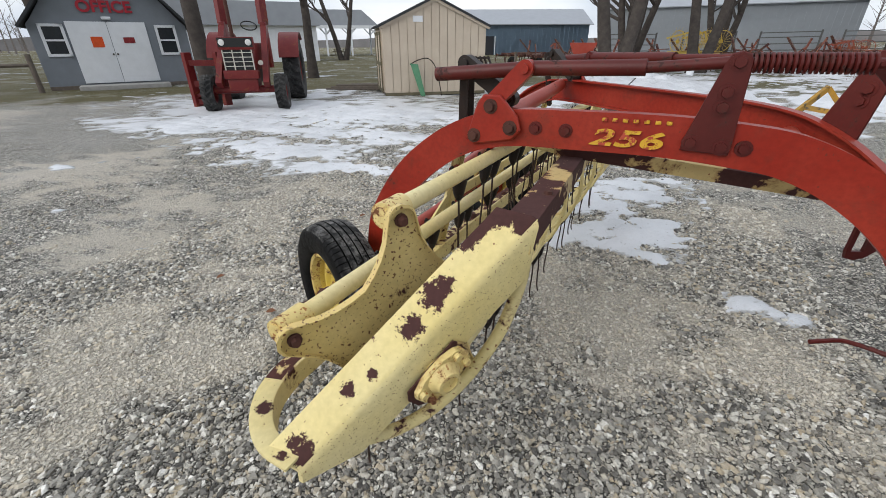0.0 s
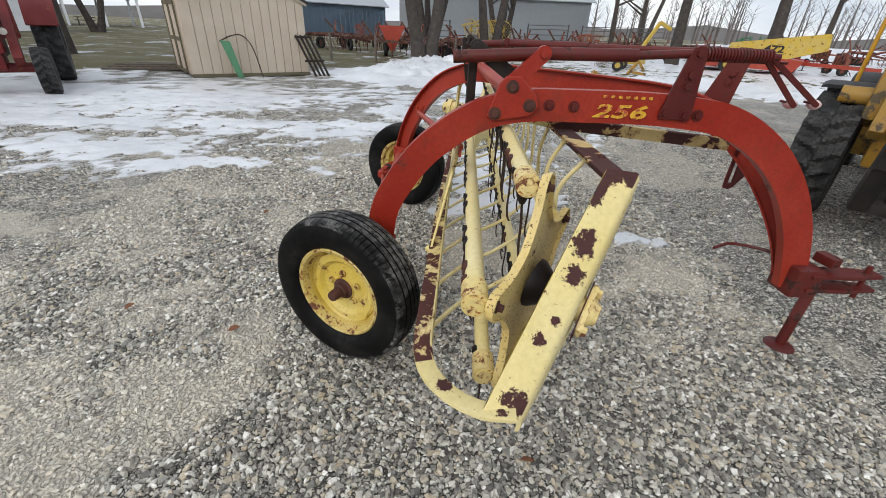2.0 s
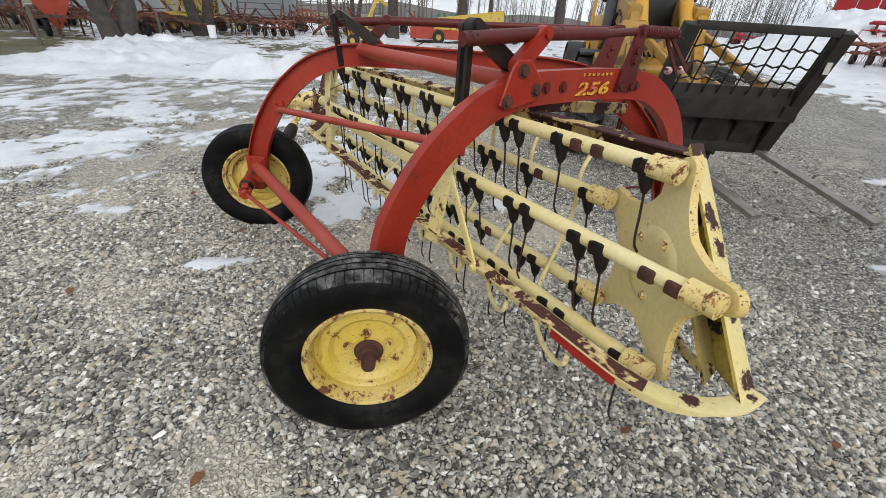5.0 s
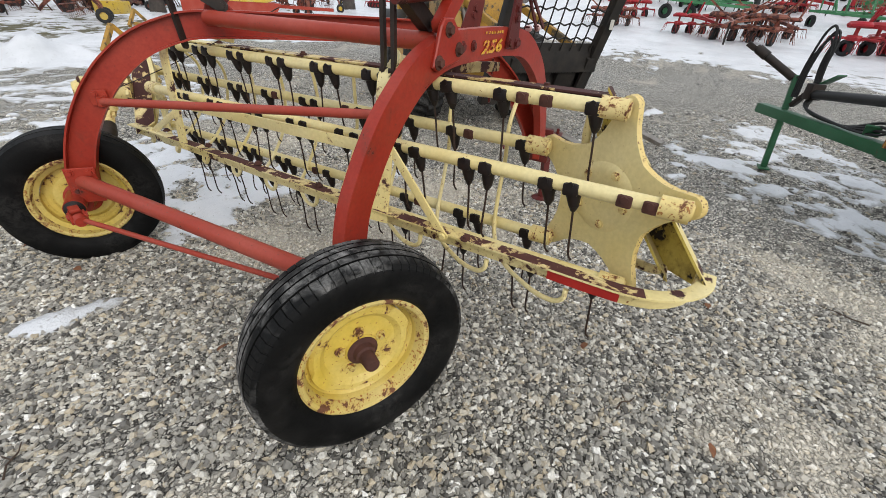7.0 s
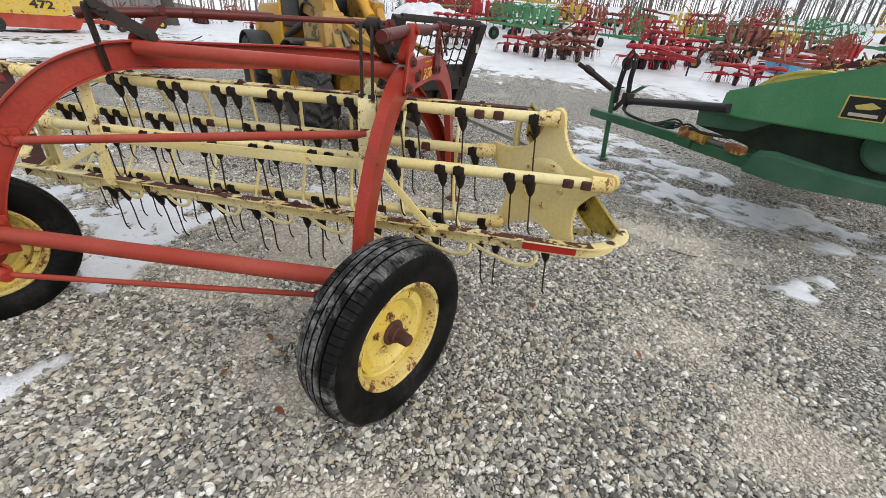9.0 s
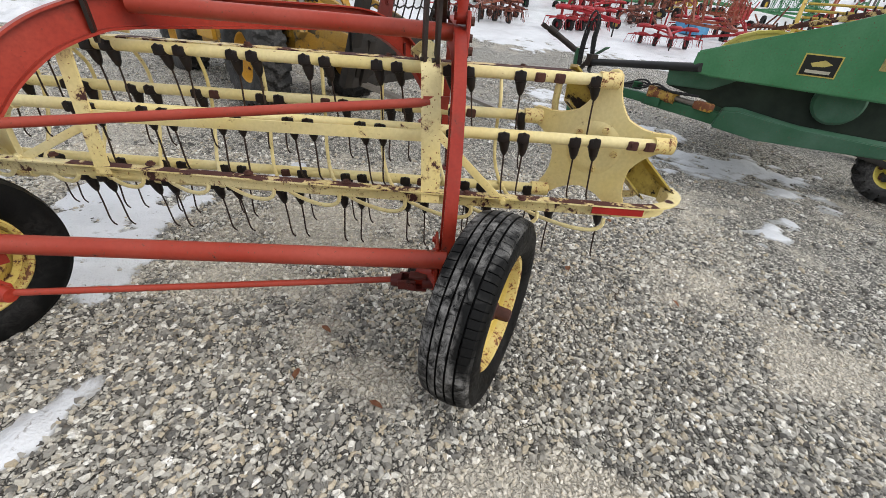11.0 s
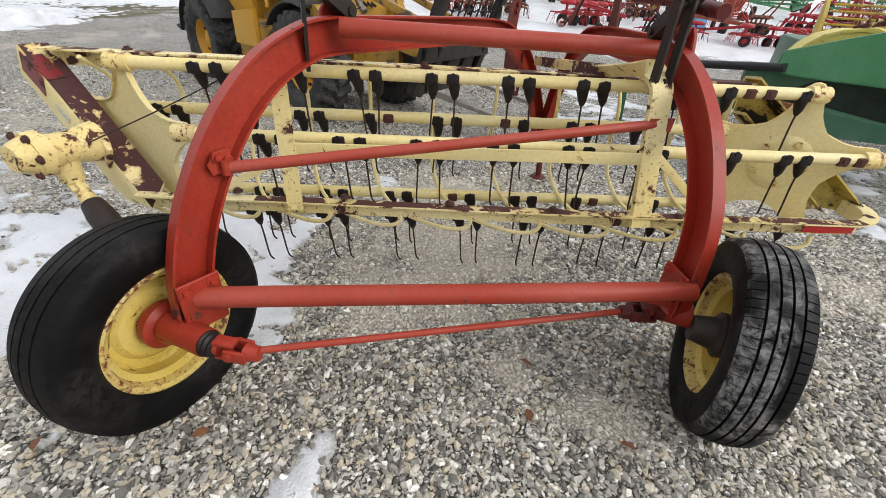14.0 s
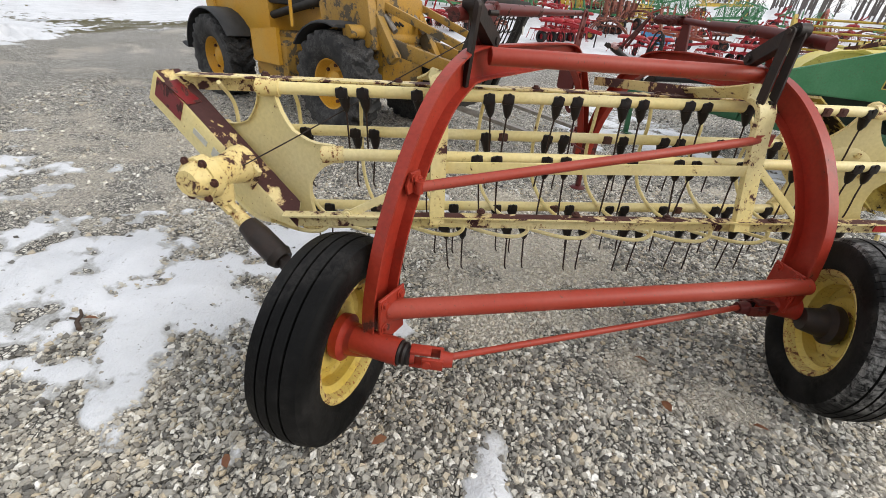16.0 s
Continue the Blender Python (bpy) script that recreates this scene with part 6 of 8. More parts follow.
# plain shapes for the badge and the small sign
badge = part("badge", plate(fresh(), [(-0.13, -0.085), (0.13, -0.085), (0.13, 0.085), (-0.13, 0.085)], 0.004, frame_at(sp(0.92, 1.115, 0.003), SN), 0.001), plain("badge_yellow", (0.62, 0.5, 0.12), 0.5), side, "yellow edged badge")
part("badge_field", plate(fresh(), [(-0.12, -0.075), (0.12, -0.075), (0.12, 0.075), (-0.12, 0.075)], 0.004, frame_at(sp(0.92, 1.115, 0.006), SN), 0.001), plain("badge_black", (0.015, 0.016, 0.012), 0.5), side, "black badge field")
part("badge_mark", plate(fresh(), [(-0.07, 0.0), (0.02, 0.03), (0.08, 0.0), (0.03, -0.02), (-0.05, -0.025)], 0.003, frame_at(sp(0.92, 1.13, 0.009), SN)), plain("badge_mark_yellow", (0.6, 0.5, 0.15), 0.5), side)
part("badge_bar", plate(fresh(), [(-0.085, -0.012), (0.085, -0.012), (0.085, 0.012), (-0.085, 0.012)], 0.003, frame_at(sp(0.92, 1.068, 0.009), SN)), plain("badge_bar_white", (0.55, 0.52, 0.4), 0.5), side)
part("sign_plate", plate(fresh(), [(-0.09, -0.07), (0.09, -0.07), (0.09, 0.07), (-0.09, 0.07)], 0.004, frame_at(sp(1.38, 1.2, 0.003), SN)), plain("sign_ochre", (0.42, 0.36, 0.12), 0.5, second=(0.16, 0.12, 0.07), scale=40), side, "small worn warning plate")
# reel and yellow hood behind the shield
cover = [(0.1, 1.06), (0.17, 1.17), (0.27, 1.26), (0.4, 1.31), (0.55, 1.33), (0.7, 1.31)]
bm = fresh()
sweep(bm, [sp(s_, z_, -0.5) for s_, z_ in cover], [(-0.25, 0.012), (0.25, 0.012), (0.25, -0.012), (-0.25, -0.012)], side=SN)
part("reel_cover", bm, MOWER_YELLOW, mower, "yellow rounded sheet cover")
shield(cover + [(0.7, 1.12), (0.3, 1.05)], 0.02, -0.26, MOWER_YELLOW, "reel_end", "yellow end plate of the reel")
part("reel_beam", bar(fresh(), sp(0.5, 1.335, -0.5), sp(1.5, 1.62, -0.66), 0.04, 0.045, bevel=0.008), RUSTY, mower, "rusty yellow toothed reel bar")
for i in range(16):
    part("reel_tooth", rod(fresh(), sp(0.53 + 0.058 * i, 1.345 + 0.0165 * i, -0.506 - 0.0095 * i), sp(0.52 + 0.058 * i, 1.395 + 0.0165 * i, -0.48 - 0.0095 * i), 0.008, seg=5), DARK_IRON, mower)
bm = fresh()
sweep(bm, [sp(0.75, 1.25, -0.8), sp(1.0, 1.26, -0.9), sp(1.4, 1.4, -0.95), sp(1.8, 1.5, -0.95)], [(-0.2, 0.06), (0.0, 0.1), (0.2, 0.06), (0.2, -0.12), (-0.2, -0.12)], side=SN)
part("reel_hood", bm, MOWER_YELLOW, mower, "yellow reel hood with rust stains")
for i in range(4):
    part("reel_bar", rod(fresh(), sp(0.75 + 0.2 * i, 1.26 + 0.05 * i, -0.95), sp(0.8 + 0.2 * i, 1.3 + 0.05 * i, -2.6), 0.022, seg=8), MOWER_YELLOW, mower, "yellow reel bar")
part("header", box(fresh(), sp(0.85, 0.85, -1.75), (1.3, 2.0, 0.7), Matrix((SD, SN, UP)).transposed(), 0.05), GREEN_DULL, mower, "dark green header body")
# tongue, jack, drive shaft, hoses
TONGUE_GREEN = painted("dark_green_tongue_paint", (0.022, 0.10, 0.042), (0.05, 0.15, 0.08), rust_at=0.68, rust_scale=9, rust=(0.05, 0.04, 0.03), fringe=(0.07, 0.07, 0.04))
GREASY_YELLOW = painted("greasy_yellow_paint", (0.50, 0.30, 0.04), (0.45, 0.3, 0.1), rust_at=0.5, rust_scale=11, rust=(0.13, 0.05, 0.025), fringe=(0.3, 0.14, 0.03))
tongue = part("tongue", bar(fresh(), (3.62, -0.17, 0.565), (2.02, -0.9, 0.575), 0.1, 0.095, bevel=0.01), TONGUE_GREEN, mower, "dark green drawbar tongue")
part("hose_bracket", bar(fresh(), (2.35, -0.74, 0.64), (2.3, -0.72, 0.72), 0.1, 0.02, bevel=0.004), TONGUE_GREEN, tongue)
part("tongue_arm", bar(fresh(), (2.25, -0.84, 0.565), (1.45, -1.22, 0.55), 0.13, 0.11, bevel=0.01), TONGUE_GREEN, mower, "dark green swinging arm")
bm = bar(fresh(), (3.36, -0.31, 0.93), (3.32, -0.37, 0.03), 0.055, 0.055, bevel=0.006)
bar(bm, (3.32, -0.36, 0.3), (3.315, -0.37, 0.02), 0.04, 0.04, bevel=0.004)
plate(bm, [(-0.08, -0.05), (0.08, -0.05), (0.08, 0.05), (-0.08, 0.05)], 0.014, frame_at((3.315, -0.37, 0.022), UP), 0.003)
jack = part("jack_stand", bm, TONGUE_GREEN, mower, "dark green jack stand")
part("jack_collar", bar(fresh(), (3.39, -0.27, 0.9), (3.25, -0.4, 0.94), 0.03, 0.012, bevel=0.003), DARK_IRON, jack)
bm = bar(fresh(), (3.3, -0.36, 0.66), (3.17, -0.45, 0.86), 0.05, 0.04, bevel=0.005)
box(bm, (3.15, -0.45, 0.82), (0.09, 0.12, 0.14), 25, 0.01)
part("shaft_support", bm, DARK_IRON, mower, "greasy black shaft support")
part("support_tab", bar(fresh(), (3.1, -0.48, 0.9), (3.0, -0.56, 0.99), 0.1, 0.012, bevel=0.003), TONGUE_GREEN, mower, "bent green tab")
part("drive_shaft", rod(fresh(), (3.18, -0.44, 0.795), (1.56, -0.9, 0.985), 0.04, seg=16), SEAT_BLACK, mower, "black drive shaft guard")
bm = rod(fresh(), (3.5, 0.09, 1.13), (3.36, -0.29, 0.9), 0.036, seg=12)
rod(bm, (3.49, 0.07, 1.12), (3.45, -0.02, 1.065), 0.045, seg=10)
for k in (-1, 1):
    bar(bm, (3.5 + 0.03 * k, 0.1, 1.12), (3.52 + 0.03 * k, 0.17, 1.16), 0.018, 0.05, bevel=0.004)
part("hitch_shaft", bm, DARK_IRON, mower, "greasy black drive coupling")
for i in range(4):
    lean = 0.011 * i
    top = 1.36 - 0.035 * ((i * 3) % 4)
    part("hose", tube(fresh(), smooth_path([(3.3 - lean, -0.33 - lean, 0.74), (3.31 - lean, -0.33 - lean, 1.0), (3.29 - lean, -0.36 - lean, top - 0.08), (3.24 - lean, -0.40 - lean, top), (3.19, -0.43 - lean, top - 0.1), (3.21 - lean, -0.42 - lean, 1.05), (3.16, -0.44 - lean, 0.8), (3.05, -0.42 - lean, 0.69 - 0.01 * i), (2.6, -0.6 - lean, 0.645), (2.28, -0.74 - lean, 0.66 + 0.03 * i), (2.1, -0.82 - lean, 0.74 - 0.03 * i), (1.9, -0.9 - lean, 0.70), (1.62, -1.02, 0.72)], 6), 0.011, 6), SEAT_BLACK, mower, "black hydraulic hose")
bm = rod(fresh(), (2.17, -0.815, 0.645), (1.93, -0.935, 0.645), 0.052, seg=14)
rod(bm, (1.97, -0.915, 0.645), (1.88, -0.955, 0.645), 0.064, seg=10)
box(bm, (2.13, -0.83, 0.66), (0.1, 0.12, 0.11), -26, 0.015)
part("cylinder", bm, GREASY_YELLOW, mower, "yellow hydraulic cylinder caked with rusty grease")
part("piston_rod", rod(fresh(), (1.9, -0.95, 0.645), (1.62, -1.07, 0.64), 0.024, seg=10), GREY_STEEL, mower, "bright piston rod")
part("clevis", bar(fresh(), (1.67, -1.05, 0.64), (1.5, -1.12, 0.635), 0.09, 0.08, bevel=0.02), GREASY_YELLOW, mower, "rusty clevis on the piston rod")
small_at = Vector((1.11, -2.96, 0.262))
lug_wheel(mower, small_at, SN, 0.32, 0.2, 0.18, MOWER_YELLOW, MUDDY_TYRE, 16, "gauge wheel with a black lugged tyre")
part("wheel_arm", bar(fresh(), small_at, sp(1.2, 0.5, -0.5), 0.06, 0.06, bevel=0.006), BLACK_STEEL, mower, "black wheel arm")
lug_wheel(mower, sp(2.2, 0.33, -0.9), SN, 0.33, 0.24, 0.19, MOWER_YELLOW, MUDDY_TYRE, 14)
lug_wheel(mower, sp(2.2, 0.33, -2.5), SN, 0.33, 0.24, 0.19, MOWER_YELLOW, MUDDY_TYRE, 14)

# ---- buildings round the yard ----
GREY_SIDING = plain("grey_siding", (0.20, 0.22, 0.245), 0.7, vary=0.12, scale=3)
WHITE_PAINT = plain("white_paint", (0.72, 0.74, 0.76), 0.6, vary=0.08, scale=4)
SHINGLE = plain("dark_shingle", (0.045, 0.048, 0.052), 0.85, vary=0.3, scale=8, fine=30)
GLASS_DARK = plain("dark_window_glass", (0.03, 0.035, 0.04), 0.12, vary=0.2)
SIGN_RED = plain("sign_red", (0.42, 0.02, 0.035), 0.5)
ORANGE_PAPER = plain("orange_notice", (0.75, 0.10, 0.02), 0.7)
BEIGE = plain("beige_siding", (0.56, 0.48, 0.38), 0.75, vary=0.14, scale=2.5, second=(0.49, 0.41, 0.32))
WORN_TRIM = plain("mossy_trim", (0.16, 0.14, 0.09), 0.85, vary=0.3, scale=6)
BLUE_METAL = plain("blue_grey_metal", (0.15, 0.21, 0.28), 0.5, vary=0.1, scale=2)
GREY_METAL = plain("grey_barn_metal", (0.27, 0.29, 0.31), 0.5, vary=0.08, scale=2)
ROOF_METAL = plain("pale_roof_metal", (0.34, 0.36, 0.39), 0.45, vary=0.1, scale=1.5)
CONCRETE = plain("concrete", (0.38, 0.37, 0.35), 0.85, scale=5)
OLD_WOOD = plain("weathered_wood", (0.17, 0.14, 0.115), 0.9, scale=9, second=(0.10, 0.085, 0.07))
BARK = plain("grey_bark", (0.085, 0.072, 0.062), 0.95, scale=5, second=(0.045, 0.038, 0.034), bumpy=0.8, fine=40)


def local(origin, ahead):
    """A frame for a building: x to the right as one faces its front, y inwards, z up; ahead is the way its front faces."""
    a = Vector((ahead[0], ahead[1], 0)).normalized()
    y = -a
    x = y.cross(UP)
    return Matrix.Translation(Vector(origin)) @ Matrix((x, y, UP)).transposed().to_4x4()


def lbox(bm, m, at, size, bevel=0.0):
    return box(bm, m @ Vector(at), size, m.to_3x3(), bevel)


def prism(bm, m, outline, y0, y1):
    """A closed outline in x and z, drawn out from y0 to y1."""
    a = [bm.verts.new(m @ Vector((x, y0, z))) for x, z in outline]
    b = [bm.verts.new(m @ Vector((x, y1, z))) for x, z in outline]
    n = len(outline)
    bm.faces.new(a)
    bm.faces.new(b[::-1])
    for j in range(n):
        bm.faces.new((a[j], b[j], b[(j + 1) % n], a[(j + 1) % n]))
    return bm


def window(house, m, x, z, w, h, y=-0.03):
    bm = fresh()
    for s in (-1, 1):
        lbox(bm, m, (x + s * (w / 2), y, z), (0.09, 0.07, h + 0.09))
        lbox(bm, m, (x, y, z + s * h / 2), (w + 0.09, 0.07, 0.09))
    lbox(bm, m, (x, y, z), (w, 0.06, 0.06))
    wf = part("window", bm, WHITE_PAINT, house, "white framed window")
    for s in (-1, 1):
        part("pane", lbox(fresh(), m, (x, y + 0.02, z + s * h / 4), (w - 0.06, 0.02, h / 2 - 0.06)), GLASS_DARK, wf)


def writing(text, m, size, mat, parent, name, label, squash=1.0, thick=0.02):
    cu = bpy.data.curves.new(name, "FONT")
    cu.body, cu.size, cu.extrude, cu.align_x, cu.offset = text, size, thick, "CENTER", size * 0.03
    tmp = bpy.data.objects.new(name, cu)
    me = bpy.data.meshes.new_from_object(tmp)
    bpy.data.objects.remove(tmp)
    bm = fresh()
    bm.from_mesh(me)
    bmesh.ops.transform(bm, matrix=m @ pose(0, 0, 0, 90) @ Matrix.Diagonal((squash, 1, 1, 1)), verts=bm.verts[:])
    return part(name, bm, mat, parent, label)


# office: a small grey shed with a gambrel roof
off_at = Vector(at_ground(-18.8, 10.9))
office = thing("office_shed", off_at, "grey office shed with white double doors and gambrel roof", "shed")
om = local(off_at, (0.86, -0.51))
W = 2.45
wall_o = [(-W, 0.12), (W, 0.12), (W, 2.2), (W - 0.15, 2.35), (W * 0.62, 3.35), (0, 3.95), (-W * 0.62, 3.35), (-W + 0.15, 2.35), (-W, 2.2)]
part("wall", prism(fresh(), om, wall_o, 0.0, 5.0), GREY_SIDING, office, "grey painted wall")
rb = fresh()
for s in (-1, 1):
    for (x0, z0), (x1, z1) in (((W + 0.2, 2.1), (W * 0.62, 3.42)), ((W * 0.62, 3.42), (0, 4.02))):
        a, b = om @ Vector((s * x0, 2.4, z0)), om @ Vector((s * x1, 2.4, z1))
        bar(rb, a, b, 5.7, 0.08, up=(b - a).cross(om.to_3x3() @ Vector((0, 1, 0))))
part("roof", rb, SHINGLE, office, "dark shingled gambrel roof")
for s in (-1, 1):
    d = part("door", lbox(fresh(), om, (s * 0.615 - 0.15, -0.03, 1.25), (1.215, 0.07, 2.1), 0.006), WHITE_PAINT, office, "white door leaf")
    part("door_handle", rod(fresh(), om @ Vector((s * 0.07 - 0.15, -0.06, 1.2)), om @ Vector((s * 0.07 - 0.15, -0.12, 1.2)), 0.035, seg=10), DARK_IRON, d)
part("notice", lbox(fresh(), om, (-0.58, -0.075, 1.62), (0.36, 0.01, 0.36)), ORANGE_PAPER, office, "orange notice on the door")
part("notice", lbox(fresh(), om, (0.42, -0.075, 1.68), (0.36, 0.01, 0.2)), plain("red_black_notice", (0.10, 0.012, 0.015), 0.6, second=(0.35, 0.03, 0.03), scale=25), office, "small dark red notice on the door")
part("notice", lbox(fresh(), om, (0.5, -0.075, 1.42), (0.2, 0.008, 0.22)), WHITE_PAINT, office)
window(office, om, -1.8, 1.68, 0.62, 0.98)
window(office, om, 1.72, 1.68, 0.62, 0.98)
writing("OFFICE", om @ Matrix.Translation((-0.05, -0.05, 2.62)), 0.52, SIGN_RED, office, "sign", "red letters reading OFFICE", 1.0)
part("lamp", lbox(fresh(), om, (-0.1, -0.1, 2.42), (0.3, 0.12, 0.1), 0.03), WHITE_PAINT, office, "twin flood lamp")
part("step", lbox(fresh(), om, (-0.1, -0.5, 0.06), (2.9, 0.9, 0.18), 0.01), CONCRETE, office)
part("sill", lbox(fresh(), om, (0, 0.0, 0.06), (2 * W, 0.12, 0.14)), OLD_WOOD, office)
for x, lean in ((-2.65, 5), (2.55, -4)):
    p0 = om @ Vector((x, -0.6, -0.1))
    p1 = om @ Vector((x, -0.6, 1.25))
    bm = rod(fresh(), p0, p1, 0.09, 0.08, seg=10)
    rod(bm, om @ Vector((x, -0.6, 0.9)), om @ Vector((x + (0.6 if x > 0 else -3.5), -0.6, 0.9)), 0.06, seg=8)
    solo("fence_post", bm, OLD_WOOD, "weathered wooden fence post with a rail", "fence", "fence by the office")

# tall wooden pole beside the office
bm = rod(fresh(), at_ground(-13.7, 10.5, -0.1), at_ground(-13.7, 10.5, 9.0), 0.27, 0.2, seg=14)
solo("utility_pole", bm, BARK, "thick brown wooden utility pole", "pole")

# white building behind the tractor
bw_at = Vector(at_ground(-34, 27))
white_house = thing("white_building", bw_at, "long white building with a grey roof", "building")
wm = local(bw_at, (0.75, -0.66))
part("wall", prism(fresh(), wm, [(-9, 0), (9, 0), (9, 3.0), (-9, 3.0)], 0, 7), WHITE_PAINT, white_house)
part("roof", prism(fresh(), wm, [(-9.3, 2.9), (9.3, 2.9), (9.3, 3.0), (8.2, 4.7), (-8.2, 4.7), (-9.3, 3.0)], -0.4, 7.4), ROOF_METAL, white_house, "grey roof")

# open pavilion on the rise
pv_at = Vector(at_ground(-40, 50))
pavilion = thing("open_pavilion", pv_at, "open picnic pavilion with white posts and metal roof", "pavilion")
pm = local(pv_at, (0.62, -0.78))
part("roof", prism(fresh(), pm, [(-6.5, 3.4), (6.5, 3.4), (6.5, 3.6), (4.6, 5.2), (-4.6, 5.2), (-6.5, 3.6)], -4, 4), ROOF_METAL, pavilion, "pale metal roof")
part("fascia", lbox(fresh(), pm, (0, -4.05, 3.3), (13, 0.1, 0.35)), WHITE_PAINT, pavilion)
for x in (-6.2, -3.1, 0, 3.1, 6.2):
    for y in (-3.8, 3.8):
        bm = lbox(fresh(), pm, (x, y, 1.7), (0.22, 0.22, 3.4))
        for s in (-1, 1):
            bar(bm, pm @ Vector((x, y, 2.5)), pm @ Vector((x + 0.8 * s, y, 3.3)), 0.12, 0.12)
        part("post", bm, WHITE_PAINT, pavilion)
for x in (-3, 1.5):
    bm = lbox(fresh(), pm, (x, 0, 0.75), (1.8, 0.8, 0.06))
    lbox(bm, pm, (x, 0.7, 0.45), (1.8, 0.28, 0.05))
    lbox(bm, pm, (x, -0.7, 0.45), (1.8, 0.28, 0.05))
    lbox(bm, pm, (x - 0.6, 0, 0.37), (0.08, 1.5, 0.74))
    lbox(bm, pm, (x + 0.6, 0, 0.37), (0.08, 1.5, 0.74))
    solo("picnic_table", bm, OLD_WOOD, "weathered picnic table under the pavilion roof", "table", "picnic tables")

# beige garden shed
sh_l, sh_r = Vector((-7.45, 11.95, 0)), Vector((-4.85, 13.95, 0))
sw = (sh_r - sh_l).length
front = (sh_r - sh_l).normalized()
s_out = Vector((front.y, -front.x, 0))
sh_at = (sh_l + sh_r) / 2
sh_at.z = float(lie(sh_at.x, sh_at.y))
garden_shed = thing("garden_shed", sh_at, "beige board-sided garden shed with a shallow gable roof", "shed")
sm = local(sh_at, s_out)
hw = sw / 2
part("wall", prism(fresh(), sm, [(-hw, 0.08), (hw, 0.08), (hw, 2.02), (0, 2.72), (-hw, 2.02)], 0.02, 2.5), BEIGE, garden_shed, "beige siding")
nb = 13
for i in range(nb):
    x0, x1 = -hw + sw * i / nb + 0.008, -hw + sw * (i + 1) / nb - 0.008
    zt = lambda x: 2.72 - abs(x) / hw * 0.70 - 0.01
    part("siding_board", prism(fresh(), sm, [(x0, 0.1), (x1, 0.1), (x1, zt(x1)), (x0, zt(x0))] if x0 * x1 > 0 else [(x0, 0.1), (x1, 0.1), (x1, zt(x1)), (0, 2.7), (x0, zt(x0))], -0.012, 0.022), BEIGE, garden_shed)
rb = fresh()
for s in (-1, 1):
    a, b = sm @ Vector((s * (hw + 0.12), 1.25, 2.0)), sm @ Vector((0, 1.25, 2.78))
    bar(rb, a, b, 2.75, 0.06, up=(b - a).cross(sm.to_3x3() @ Vector((0, 1, 0))))
part("roof", rb, SHINGLE, garden_shed, "dark roof with pale edge boards")
for s in (-1, 1):
    part("barge_board", bar(fresh(), sm @ Vector((s * (hw + 0.1), -0.06, 1.96)), sm @ Vector((0, -0.06, 2.72)), 0.03, 0.1), BEIGE, garden_shed)
part("vent", lbox(fresh(), sm, (-0.55, -0.03, 2.2), (0.3, 0.03, 0.16)), WHITE_PAINT, garden_shed, "white louvred vent")
part("skirt_board", lbox(fresh(), sm, (0, -0.01, 0.07), (sw + 0.04, 0.06, 0.09)), WORN_TRIM, garden_shed)
# doors on the left flank
for y0 in (0.42, 1.3):
    d = part("door", lbox(fresh(), sm, (-hw - 0.02, y0 + 0.42, 0.98), (0.05, 0.82, 1.75)), BEIGE, garden_shed, "beige shed door with dark trim")
    db = fresh()
    for yy in (y0 + 0.05, y0 + 0.79):
        lbox(db, sm, (-hw - 0.05, yy, 0.98), (0.03, 0.1, 1.78))
    for zz in (0.14, 0.95, 1.82):
        lbox(db, sm, (-hw - 0.05, y0 + 0.42, zz), (0.03, 0.82, 0.1))
    part("trim", db, WORN_TRIM, d, "dark mossy trim")
# a green sheet with a bent rod, and a rack, lean on the shed
GREEN_FADED = plain("faded_green", (0.12, 0.30, 0.17), 0.6)
bm = prism(fresh(), sm, [(-0.55, 0.02), (-0.4, 0.0), (-0.62, 0.95), (-0.86, 0.98)], -0.25, -0.2)
solo("green_sheet", bm, GREEN_FADED, "faded green metal sheet leaning on the shed", "metal sheet")
bm = tube(fresh(), smooth_path([sm @ Vector(p) for p in ((-0.86, -0.15, 0.95), (-0.55, -0.1, 1.08), (-0.25, -0.1, 1.1), (-0.02, -0.15, 0.8), (0.12, -0.3, 0.02))], 6), 0.016, 6)
solo("bent_rod", bm, DARK_IRON, "thin black bent rod leaning on the shed", "rod")
bm = fresh()
for i in range(4):
    bar(bm, sm @ Vector((hw + 0.05 + 0.14 * i, -0.45, 0.0)), sm @ Vector((hw - 0.32 + 0.14 * i, 0.0, 1.15)), 0.05, 0.05)
bar(bm, sm @ Vector((hw - 0.36, -0.03, 1.1)), sm @ Vector((hw + 0.14, -0.03, 1.1)), 0.05, 0.06)
bar(bm, sm @ Vector((hw - 0.2, -0.28, 0.45)), sm @ Vector((hw + 0.4, -0.28, 0.45)), 0.05, 0.06)
solo("iron_rack", bm, DARK_IRON, "dark iron rack leaning on the shed", "rack")
for i in range(7):
    a = Vector(at_ground(-10.6 + 0.1 * i, 12.9 + 0.17 * i, 0.05 + 0.05 * (i % 3)))
    solo("board", bar(fresh(), a, a + Vector((1.9, 0.7 + 0.1 * (i % 4), 0.0)), 0.16, 0.05), OLD_WOOD, "weathered board on a pile", "board", "pile of boards")


